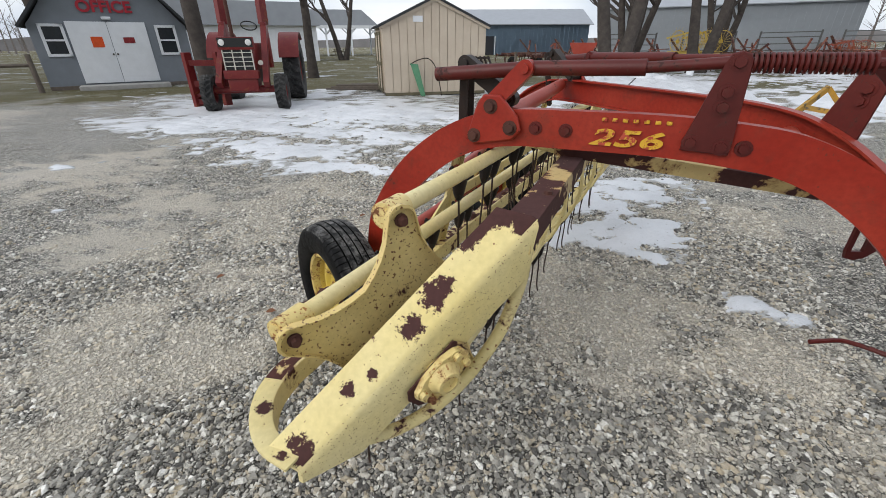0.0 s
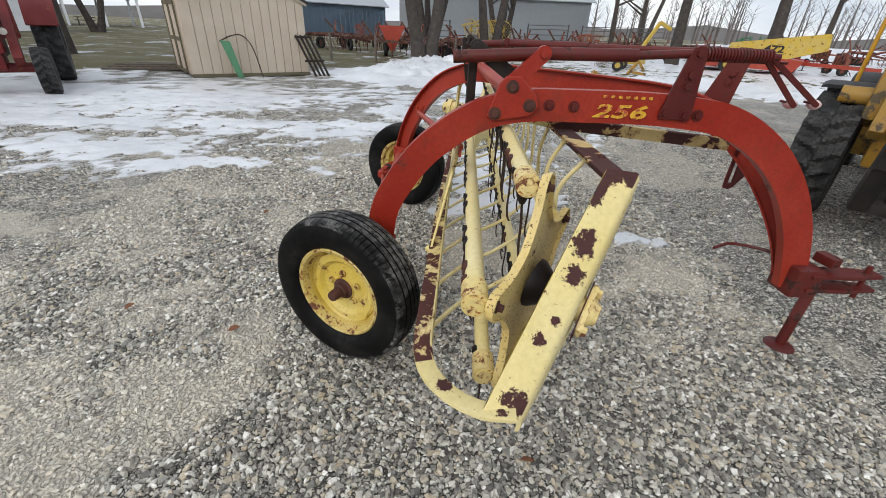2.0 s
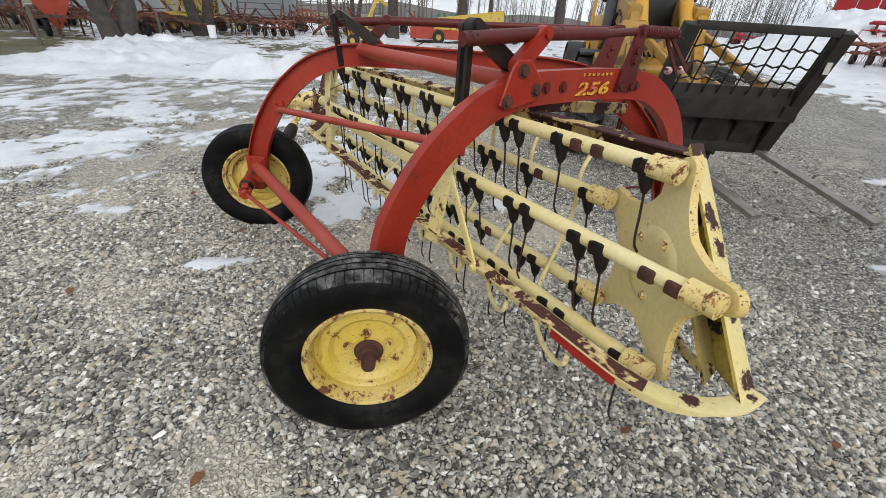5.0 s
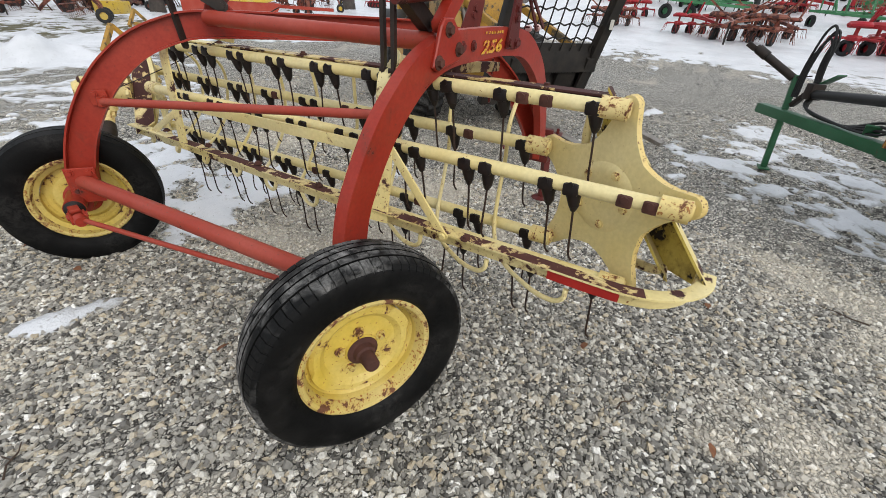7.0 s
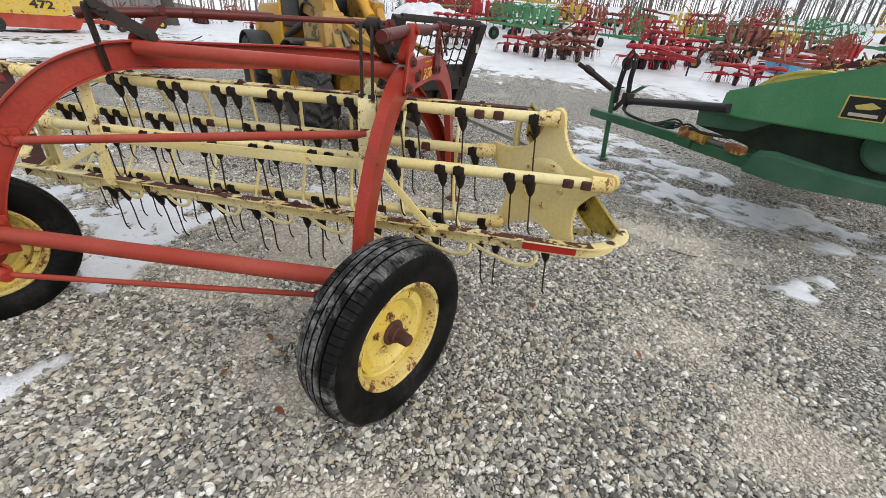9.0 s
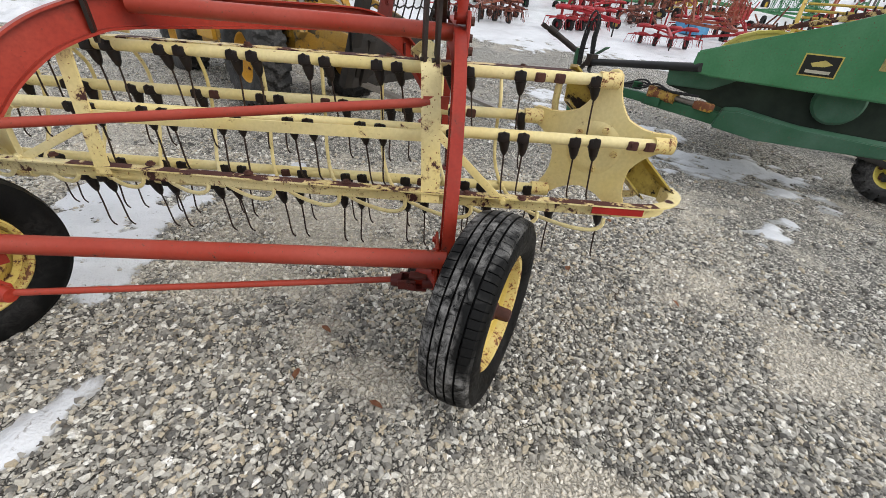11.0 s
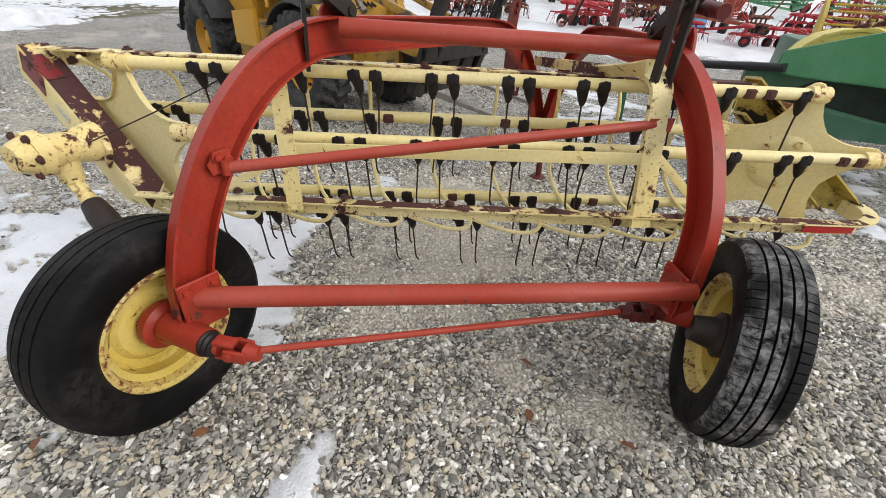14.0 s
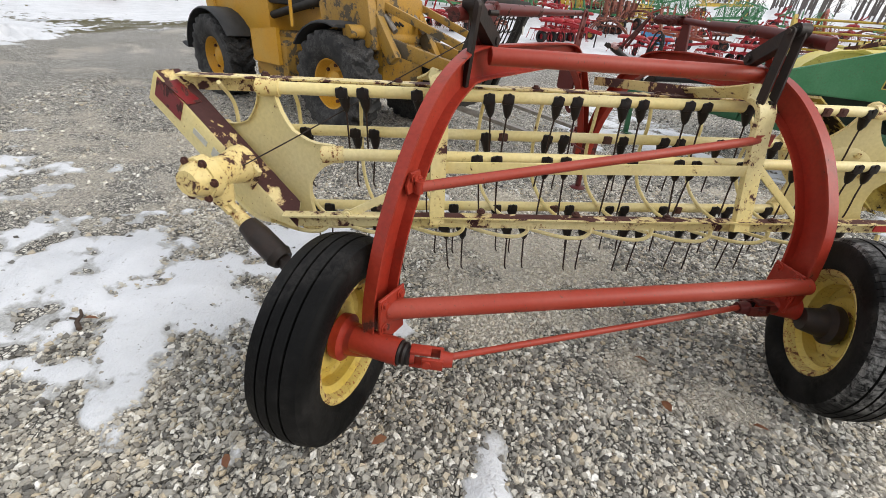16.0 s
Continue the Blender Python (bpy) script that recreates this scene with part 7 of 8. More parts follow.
def metal_barn(name, at, ahead, half, deep, eave, ridge, mat, label, ribs, along=True, doors=()):
    at = Vector(at)
    b = thing(name, at, label, "barn")
    m = local(at, ahead)
    if along:
        part("wall", prism(fresh(), m, [(-half, 0), (half, 0), (half, eave), (-half, eave)], 0, deep), mat, b)
        part("gable", prism(fresh(), m @ pose(0, 0, 0, 0, 0, 90), [(0, 0), (deep, 0), (deep, eave), (deep / 2, ridge), (0, eave)], -half + 0.02, half - 0.02), mat, b)
        rb = fresh()
        for s in (0, 1):
            a, c = m @ Vector((0, -0.4 if s == 0 else deep + 0.4, eave - 0.1)), m @ Vector((0, deep / 2, ridge + 0.08))
            bar(rb, a, c, 2 * half + 0.8, 0.1, up=(c - a).cross(m.to_3x3() @ Vector((1, 0, 0))))
    else:
        part("wall", prism(fresh(), m, [(-half, 0), (half, 0), (half, eave), (0, ridge), (-half, eave)], 0, deep), mat, b)
        rb = fresh()
        for s in (-1, 1):
            a, c = m @ Vector((s * (half + 0.4), deep / 2, eave - 0.1)), m @ Vector((0, deep / 2, ridge + 0.08))
            bar(rb, a, c, deep + 0.8, 0.12, up=(c - a).cross(m.to_3x3() @ Vector((0, 1, 0))))
    part("roof", rb, ROOF_METAL, b, "pale metal roof")
    rib = finish(box(fresh(), (0, 0, 0), (0.05, 0.05, 1.0)), "siding_rib", mat)
    for i in range(ribs):
        x = -half + 2 * half * (i + 0.5) / ribs
        h = eave if along else eave + (ridge - eave) * (1 - abs(x) / half)
        repeat("siding_rib", rib, m @ Matrix.Translation((x, -0.02, h / 2)) @ Matrix.Diagonal((1, 1, h - 0.1, 1)), b)
    for x, w, h, mt, what in doors:
        part("door", lbox(fresh(), m, (x, -0.05, h / 2), (w, 0.08, h)), mt, b, what)
    return b, m


blue, bmx = metal_barn("blue_barn", at_ground(-15.5, 59), (0.42, -0.9), 8.6, 10, 3.6, 5.4, BLUE_METAL, "long blue-grey metal barn with a pale roof", 30, True, ((-4.6, 1.8, 2.2, plain("dark_opening", (0.03, 0.03, 0.035), 0.8), "dark doorway"), (-4.6 + 1.05, 0.1, 2.2, WHITE_PAINT, "white door frame")))
window(blue, bmx, -7.4, 2.0, 1.0, 1.5)
metal_barn("grey_barn", at_ground(6.5, 62), (-0.12, -1), 12.5, 16, 5.2, 8.3, GREY_METAL, "large grey metal barn with a low gable roof", 40, True)

# ---- bare trees ----
def grow(bm, base, run, length, r, depth, rng, seg):
    """A tapered limb with side limbs, down to twigs."""
    pts, p, d = [base], Vector(base), Vector(run).normalized()
    n = 5 if depth > 1 else 3
    for i in range(n):
        d = (d + Vector((rng.uniform(-1, 1), rng.uniform(-1, 1), rng.uniform(-0.4, 0.7))) * (0.1 if depth > 2 else 0.2)).normalized()
        p = p + d * length / n
        pts.append(p.copy())
    tube(bm, pts, lambda t: r * (1 - 0.72 * t), seg)
    if depth <= 0:
        return
    kids = 5 if depth > 1 else 4
    for i in range(kids):
        k = rng.uniform(0.35, 1.0)
        j = min(int(k * n), n - 1)
        q = pts[j].lerp(pts[j + 1], k * n - j if k < 1 else 1.0)
        out = Vector((rng.uniform(-1, 1), rng.uniform(-1, 1), rng.uniform(0.1, 0.9))).normalized()
        nd_ = (d * 0.55 + out).normalized()
        grow(bm, q, nd_, length * rng.uniform(0.45, 0.7), r * (1 - 0.72 * k) * rng.uniform(0.5, 0.75), depth - 1, rng, max(3, seg - 2))


def bare_tree(x, y, height, r, seed, stems=1, label="bare leafless tree with grey bark"):
    rng = random.Random(seed)
    at = at_ground(x, y, -0.05)
    t = thing("tree", at, label, "tree", "bare trees round the yard")
    for s in range(stems):
        bm = fresh()
        a = 2 * math.pi * s / stems + 0.4
        lean = Vector((0.28 * math.cos(a), 0.28 * math.sin(a), 1)) if stems > 1 else Vector((rng.uniform(-0.04, 0.04), rng.uniform(-0.04, 0.04), 1))
        base = Vector(at) + Vector((0.18 * math.cos(a), 0.18 * math.sin(a), 0)) * (stems > 1)
        path = [base]
        p = base.copy()
        d = lean.normalized()
        for i in range(6):
            d = (d + Vector((rng.uniform(-0.06, 0.06), rng.uniform(-0.06, 0.06), 0.05))).normalized()
            p = p + d * height * 0.55 / 6
            path.append(p.copy())
        tube(bm, path, lambda q: r * (1.25 - 0.25 * min(1, q * 6) - 0.45 * q), 12)
        part("trunk", bm, BARK, t, "grey tapered trunk")
        crown = fresh()
        for i in range(6 if stems == 1 else 4):
            k = rng.uniform(0.45, 1.0)
            j = min(int(k * 6), 5)
            q = path[j].lerp(path[j + 1], k * 6 - j if k < 1 else 1)
            aa = rng.uniform(0, 2 * math.pi)
            grow(crown, q, Vector((math.cos(aa), math.sin(aa), rng.uniform(0.3, 1.2))), height * rng.uniform(0.25, 0.42), r * 0.42, 2, rng, 6)
        part("crown", crown, BARK, t, "bare branches and twigs")
    return t


for x, y, h, r, seed, stems in ((-15.0, 17.4, 10, 0.24, 1, 1), (-1.35, 20.6, 12, 0.3, 31, 2), (2.4, 27.2, 12, 0.28, 32, 2), (-1.3, 32.0, 11, 0.26, 2, 4), (4.0, 34.5, 10, 0.24, 3, 3), (13.6, 27.0, 12, 0.34, 4, 1), (12.3, 34.0, 11, 0.2, 14, 1), (20.5, 28.5, 13, 0.42, 5, 1), (27.5, 25.0, 13, 0.42, 6, 1), (-30, 14, 12, 0.3, 7, 1), (-34, 20, 13, 0.3, 8, 1),
                                (-27, 36, 12, 0.25, 9, 2), (20, 46, 12, 0.25, 10, 2), (37, 44, 13, 0.3, 11, 1), (-38, 8, 12, 0.3, 12, 2)):
    bare_tree(x, y, h, r, seed, stems)

# far woods all round: many slim bare trees
rng = random.Random(21)
wv, wf = [], []
for i in range(1350):
    ang = rng.uniform(0, 2 * math.pi) if i < 900 else radians(rng.uniform(-55, 40))
    dist = rng.uniform(85, 150) if i < 900 else rng.uniform(52, 78)
    x, y = dist * math.cos(ang), dist * math.sin(ang)
    if -0.2 < math.atan2(x, y) - math.radians(-36) < 0.35 or abs(math.degrees(math.atan2(x, y)) + 12) < 9:
        continue
    z = float(lie(x, y)) - 0.2
    h = rng.uniform(6, 12)
    strokes = [((x, y, z), (x + rng.uniform(-0.5, 0.5), y + rng.uniform(-0.5, 0.5), z + h), 0.22 if i < 900 else 0.11)]
    for j in range(16):
        k = rng.uniform(0.2, 0.95)
        p = (x, y, z + h * k)
        a = rng.uniform(0, 6.28)
        ln = h * rng.uniform(0.14, 0.34)
        q = (x + ln * math.cos(a), y + ln * math.sin(a), z + h * k + ln * rng.uniform(0.4, 1.2))
        strokes.append((p, q, 0.07 if i < 900 else 0.035))
    for a, b, w in strokes:
        n = len(wv)
        wv += [(a[0] - w, a[1], a[2]), (a[0] + w, a[1] + w * 0.3, a[2]), (a[0], a[1] + w, a[2]), b]
        wf += [(n, n + 1, n + 3), (n + 1, n + 2, n + 3), (n + 2, n, n + 3)]
me = bpy.data.meshes.new("far_woods")
me.from_pydata(wv, [], wf)
# Bark colour lightened: the haze of distance is mixed into it.
me.materials.append(plain("hazed_far_twigs", (0.17, 0.15, 0.14), 0.95))
tagged(new("far_woods", me), "far winter woods of bare grey-brown trees, paled for haze", "woods", kind="stuff")
bm = fresh()
ring = []
for i in range(72):
    a = 2 * math.pi * i / 72
    ring.append((155 * math.cos(a), 155 * math.sin(a)))
lo = [bm.verts.new((x, y, float(lie(x, y)) - 1)) for x, y in ring]
hi = [bm.verts.new((x * 1.03, y * 1.03, float(lie(x, y)) + 2.6 + 0.7 * math.sin(i * 1.7) + 0.6 * math.sin(i * 0.61) + 0.5 * math.sin(i * 4.3))) for i, (x, y) in enumerate(ring)]
for i in range(72):
    bm.faces.new((lo[i], lo[(i + 1) % 72], hi[(i + 1) % 72], hi[i]))
# The brush colour also carries the haze, paler than the brush itself.
tagged(new("backdrop", finish(bm, "backdrop", plain("hazed_hill_brush", (0.17, 0.16, 0.155), 0.95, scale=0.3, fine=3))), "low line of brown brush on the horizon, paled for haze", "backdrop", kind="structure")

# ---- the red tractor ----
TRACTOR_RED = painted("tractor_red", (0.12, 0.008, 0.009), (0.16, 0.02, 0.018), rust_at=0.64, rust_scale=4)
tractor = thing("tractor", at_ground(-9.2, 8.6), "red row-crop tractor with a front grille, standing on snow", "tractor")
ta = Vector((1.36, 1.0, 0)).normalized()
tf = Vector((ta.y, -ta.x, 0))
T0 = Vector(at_ground(-9.2, 8.1))
TM = Matrix((ta, -tf, UP)).transposed()


def tp(s, f, z):
    """A place on the tractor: across, ahead from the front axle, up."""
    return T0 + ta * s + tf * f + UP * z


for s in (-1, 1):
    lug_wheel(tractor, tp(0.86 * s, 0, 0.42), ta * s, 0.44, 0.27, 0.22, TRACTOR_RED, MUDDY_TYRE, 18, "front wheel with a worn tyre")
    lug_wheel(tractor, tp(0.95 * s, -2.6, 0.85), ta * s, 0.88, 0.46, 0.45, TRACTOR_RED, MUDDY_TYRE, 24, "large rear wheel with a lugged tyre")
bm = fresh()
rod(bm, tp(-0.75, 0, 0.5), tp(0.75, 0, 0.5), 0.09, seg=12)
box(bm, tp(0, 0, 0.62), (0.7, 0.5, 0.3), TM, 0.04)
part("front_axle", bm, TRACTOR_RED, tractor, "red front axle")
bm = fresh()
box(bm, tp(0, -0.75, 1.25), (0.72, 1.9, 0.62), TM, 0.05)
box(bm, tp(0, 0.2, 1.55), (0.82, 0.16, 0.28), TM, 0.03)
box(bm, tp(0, 0.12, 0.86), (0.8, 0.35, 0.2), TM, 0.03)
part("hood", bm, TRACTOR_RED, tractor, "red hood")
part("engine", box(fresh(), tp(0, -0.9, 0.85), (0.5, 1.7, 0.5), TM, 0.04), DARK_IRON, tractor)
part("grille", box(fresh(), tp(0, 0.22, 1.2), (0.66, 0.04, 0.5), TM), SEAT_BLACK, tractor, "black front grille with pale bars")
gbar = plain("pale_grille_bar", (0.6, 0.57, 0.5), 0.5)
for i in range(4):
    part("grille_bar", box(fresh(), tp(-0.33 + 0.22 * i, 0.245, 1.2), (0.025, 0.03, 0.52), TM), gbar, tractor)
for i in range(6):
    part("grille_bar", box(fresh(), tp(0, 0.245, 0.95 + 0.1 * i), (0.68, 0.03, 0.018), TM), gbar, tractor)
for s in (-0.3, 0.3):
    part("headlight", lathe(fresh(), [(0, 0.02), (0.06, 0.015), (0.07, 0.0), (0.075, -0.03)], frame_at(tp(s, 0.29, 1.57), tf), 18), plain("lamp_glass", (0.75, 0.75, 0.72), 0.2), tractor, "round headlight")
part("lamp_panel", box(fresh(), tp(0, 0.275, 1.57), (0.78, 0.02, 0.2), TM), SEAT_BLACK, tractor)
for s in (-1, 1):
    bm = fresh()
    box(bm, tp(0.5 * s, -1.1, 1.5), (0.14, 0.35, 1.1), TM, 0.03)
    bar(bm, tp(0.5 * s, -1.1, 2.0), tp(0.55 * s, 0.25, 0.62), 0.14, 0.2)
    bar(bm, tp(0.5 * s, -1.1, 2.0), tp(0.5 * s, -1.4, 3.6), 0.14, 0.22)
    part("loader_frame", bm, TRACTOR_RED, tractor, "red loader uprights")
    bm = fresh()
    sweep(bm, [tp(0.95 * s, -2.6 + 1.0 * math.cos(a), 0.85 + 0.98 * math.sin(a)) for a in (radians(v) for v in range(20, 140, 15))], [(-0.28, 0.02), (0.28, 0.02), (0.28, -0.02), (-0.28, -0.02)], side=ta)
    part("fender", bm, TRACTOR_RED, tractor, "red rear fender")
part("steering_wheel", lathe(fresh(), [(0.2 + 0.015 * math.cos(a), 0.015 * math.sin(a)) for a in (2 * math.pi * i / 8 for i in range(8))], frame_at(tp(0, -1.75, 1.98), (tf * -0.6 + UP)), 24, closed=True), SEAT_BLACK, tractor)
part("exhaust", rod(fresh(), tp(-0.2, -0.5, 1.5), tp(-0.2, -0.5, 2.6), 0.045, seg=10), RUST_IRON, tractor)
part("steering_lamp", rod(fresh(), tp(0.47, 0.1, 1.12), tp(0.47, 0.14, 1.12), 0.06, seg=14), gbar, tractor)
# a red loader frame set down beside it
bm = fresh()
rp0 = Vector(at_ground(-10.9, 7.9))
for s in (0, 0.75):
    bar(bm, rp0 + ta * s, rp0 + ta * s + UP * 1.35, 0.12, 0.2)
for z in (0.15, 0.6, 1.1):
    bar(bm, rp0 + UP * z, rp0 + ta * 0.75 + UP * z, 0.1, 0.14)
bar(bm, rp0 + UP * 0.3, rp0 + ta * 1.5 + tf * 0.1 + UP * 0.55, 0.08, 0.08)
solo("loader_attachment", bm, TRACTOR_RED, "red steel loader frame standing beside the tractor", "loader frame")

# ---- rows of hay machines on the rising snow field ----
BRIGHT_RED = painted("bright_red_paint", (0.34, 0.010, 0.02), (0.30, 0.03, 0.03), rust_at=0.64, rust_scale=6)
FARM_YELLOW = painted("farm_yellow", (0.55, 0.37, 0.035), (0.5, 0.38, 0.12), rust_at=0.62, rust_scale=6)
ORANGE_RED = painted("orange_red_paint", (0.28, 0.05, 0.025), (0.27, 0.09, 0.05), rust_at=0.58, rust_scale=6)
RUST_BROWN = painted("rusty_old_paint", (0.20, 0.05, 0.035), (0.22, 0.09, 0.06), rust_at=0.52, rust_scale=5)
SMALL_TYRE = tyre_material("small_tyre", 0.02, (0.1, 0.1, 0.1), 0.3)


def small_wheel(parent, at, axis, r, wide, rim_mat):
    m = Matrix.Translation(Vector(at)) @ axes(axis).to_4x4()
    w = node("wheel", m, parent)
    h = wide / 2
    bm = lathe(fresh(), [(r * 0.5, -h * 0.8), (r * 0.7, -h), (r * 0.93, -h * 0.9), (r, -h * 0.5), (r, h * 0.5), (r * 0.93, h * 0.9), (r * 0.7, h), (r * 0.5, h * 0.8)], m, 24)
    part("tyre", bm, SMALL_TYRE, w)
    part("rim", lathe(fresh(), [(r * 0.52, h * 0.7), (r * 0.45, h * 0.3), (r * 0.2, h * 0.4), (0, h * 0.5)], m, 18), rim_mat, w)


def tedder(mat, seed, label, arms=4, span=3.1):
    """A hay tedder: a cross beam with rotors on wheels, each with tined arms, and a drawbar."""
    rng = random.Random(seed)
    t = thing("hay_tedder", (0, 0, 0), label, "hay tedder", "hay machines in rows")
    n = 4
    beam = fresh()
    rod(beam, (-span / 2, 0, 0.95), (span / 2, 0, 0.95), 0.07, seg=8)
    bar(beam, (0, 0, 0.95), (0, -2.3, 0.6), 0.12, 0.14)
    bar(beam, (-0.8, 0, 0.95), (0, -1.3, 0.75), 0.08, 0.08)
    bar(beam, (0.8, 0, 0.95), (0, -1.3, 0.75), 0.08, 0.08)
    part("beam", beam, mat, t)
    for i in range(n):
        x = -span / 2 + span * (i + 0.5) / n
        hub = fresh()
        rod(hub, (x, 0, 0.35), (x, 0, 1.05), 0.06, seg=8)
        lathe(hub, [(0, 0.68), (0.2, 0.66), (0.24, 0.58), (0.2, 0.5), (0, 0.48)], Matrix.Translation((x, 0, 0.0)), 14)
        part("rotor_hub", hub, mat, t)
        small_wheel(t, (x, 0.15, 0.27), (1, 0, 0), 0.28, 0.2, mat)
        part("cover_plate", lathe(fresh(), [(0, 1.1), (0.28, 1.08), (0.36, 1.0), (0.36, 0.94), (0, 0.94)], Matrix.Translation((x, 0, 0.0)), 14), mat, t)
        for j in range(arms + 2):
            a = 2 * math.pi * (j + 0.2 * i) / (arms + 2)
            c, s = math.cos(a), math.sin(a)
            lift_z = 0.55 + rng.uniform(-0.05, 0.05)
            arm = rod(fresh(), (x + 0.2 * c, 0.2 * s, 0.58), (x + 0.72 * c, 0.72 * s, lift_z), 0.03, seg=6)
            for k in (-1, 1):
                tube(arm, [(x + 0.72 * c, 0.72 * s, lift_z), (x + 0.76 * c - 0.06 * k * s, 0.76 * s + 0.06 * k * c, lift_z - 0.2), (x + 0.84 * c - 0.08 * k * s, 0.84 * s + 0.08 * k * c, lift_z - 0.42)], 0.01, 4)
            part("rotor_arm", arm, mat, t)
    jack = rod(fresh(), (0.1, -2.0, 0.75), (0.1, -2.0, 0.0), 0.035, seg=6)
    part("jack_stand", jack, BLACK_STEEL, t)
    for k in range(3):
        x = rng.uniform(-1.6, 1.6)
        part("fold_arm", bar(fresh(), (x, 0.0, 1.0), (x + rng.uniform(-0.8, 0.8), rng.uniform(-0.6, 0.6), rng.uniform(1.5, 2.1)), 0.07, 0.07), mat, t)
    return t


def wheel_rake(mat, seed, label):
    """A folded wheel rake: an A-frame with large spoked tine wheels."""
    rng = random.Random(seed)
    t = thing("wheel_rake", (0, 0, 0), label, "hay rake", "hay machines in rows")
    fr = fresh()
    for s in (-1, 1):
        bar(fr, (0, -2.6, 0.6), (1.4 * s, 1.2, 0.85), 0.12, 0.12)
        bar(fr, (0.9 * s, -0.2, 0.8), (1.0 * s, 0.3, 1.8), 0.08, 0.08)
        bar(fr, (1.0 * s, 0.3, 1.8), (1.3 * s, 1.4, 1.5), 0.08, 0.08)
    bar(fr, (-1.3, 0.9, 0.85), (1.3, 0.9, 0.85), 0.12, 0.12)
    part("frame", fr, mat, t)
    for s in (-1, 1):
        small_wheel(t, (1.3 * s, 0.9, 0.32), (1, 0, 0), 0.33, 0.2, mat)
        for i in range(3):
            c = Vector((0.75 * s + 0.18 * i * s, -0.6 + 0.75 * i, 1.35))
            ax = Vector((1, 0.55 * s, 0.1)).normalized()
            m = frame_at(c, ax)
            w = fresh()
            lathe(w, [(0.5 + 0.02 * math.cos(q), 0.02 * math.sin(q)) for q in (2 * math.pi * k / 5 for k in range(5))], m, 26, closed=True)
            lathe(w, [(0, 0.03), (0.1, 0.03), (0.1, -0.03), (0, -0.03)], m, 10)
            spokes = []
            for k in range(19):
                a = 2 * math.pi * k / 18
                spokes += [m @ Vector((0.08 * math.cos(a), 0.08 * math.sin(a), 0)), m @ Vector((0.5 * math.cos(a), 0.5 * math.sin(a), 0)), m @ Vector((0.68 * math.cos(a + 0.18), 0.68 * math.sin(a + 0.18), 0.02)), m @ Vector((0.5 * math.cos(a), 0.5 * math.sin(a), 0))]
            tube(w, spokes, 0.007, 3)
            part("tine_wheel", w, mat, t)
    return t


def old_rake(mat, seed, label):
    """An old bar rake seen from afar: a basket of bars in a bowed frame."""
    rng = random.Random(seed)
    t = thing("bar_rake", (0, 0, 0), label, "hay rake", "hay machines in rows")
    for y in (-0.7, 0.9):
        part("arch_beam", tube(fresh(), smooth_path([(-1.1, y, 0.4), (-1.0, y, 0.9), (-0.5, y, 1.25), (0.4, y * 0.8, 1.25), (1.1, y * 0.4, 0.8), (1.4, y * 0.2, 0.5)], 4), 0.06, 6), mat, t)
    for i in range(5):
        a = 2 * math.pi * i / 5
        b = rod(fresh(), (-0.3 + 0.3 * math.cos(a), -1.4, 0.8 + 0.3 * math.sin(a)), (0.1 + 0.3 * math.cos(a), 1.5, 0.8 + 0.3 * math.sin(a)), 0.03, seg=6)
        for k in range(9):
            y = -1.3 + 0.33 * k
            x = -0.3 + 0.4 * (y + 1.4) / 2.9 + 0.3 * math.cos(a)
            tube(b, [(x, y, 0.8 + 0.3 * math.sin(a)), (x, y, 0.5 + 0.3 * math.sin(a))], 0.008, 3)
        part("tine_bar", b, mat, t)
    for y in (-0.75, 0.95):
        small_wheel(t, (-1.15, y, 0.33), (0, 1, 0), 0.34, 0.18, FARM_YELLOW)
    part("lift_rod", rod(fresh(), (-0.7, 0, 1.45), (0.7, 0.1, 1.5), 0.03, seg=6), mat, t)
    return t


protos = [tedder(BRIGHT_RED, 1, "bright red hay tedder with black tyres on snow"), tedder(RUST_BROWN, 2, "rust red hay tedder with black tyres on snow", 5, 2.8), wheel_rake(ORANGE_RED, 3, "orange-red wheel rake with spoked tine wheels"),
          wheel_rake(FARM_YELLOW, 4, "yellow wheel rake with spoked tine wheels"), wheel_rake(GREEN, 5, "green wheel rake with spoked tine wheels"), old_rake(RUST_BROWN, 6, "old rust red bar rake")]
rng = random.Random(5)
order = {0: (0, 1, 0, 0, 1, 5), 1: (1, 0, 0, 5, 1, 2), 2: (0, 5, 2, 1, 1, 0, 4), 3: (0, 2, 4, 1, 5, 0, 3)}
first = set()
slots = []
for row in range(7):
    dist = (17, 19.5, 22.5, 26, 30, 34, 39)[row]
    count = (7, 9, 11, 12, 12, 11, 10)[row]
    for i in range(count):
        bearing = 80 + (150 - 80) * (i + 0.5 + rng.uniform(-0.25, 0.25)) / count
        if row == 0 and bearing < 92:
            continue
        slots.append((row, bearing, dist + rng.uniform(-0.8, 0.8)))
for row, bearing, dist in slots:
    which = rng.choice(order[min(row, 3)])
    x, y = -2.2 + dist * math.sin(radians(bearing)), 1.2 + dist * math.cos(radians(bearing))
    m = pose(*at_ground(x, y, 0.02), 0, 0, rng.uniform(-75, 75) + (180 if rng.random() < 0.3 else 0) - 90) @ Matrix.Scale((0.78, 0.78, 0.82, 0.9, 1.0, 1.0, 1.1)[row], 4)
    if which not in first:
        protos[which].matrix_basis = m
        first.add(which)
    else:
        copy_thing(protos[which], m)
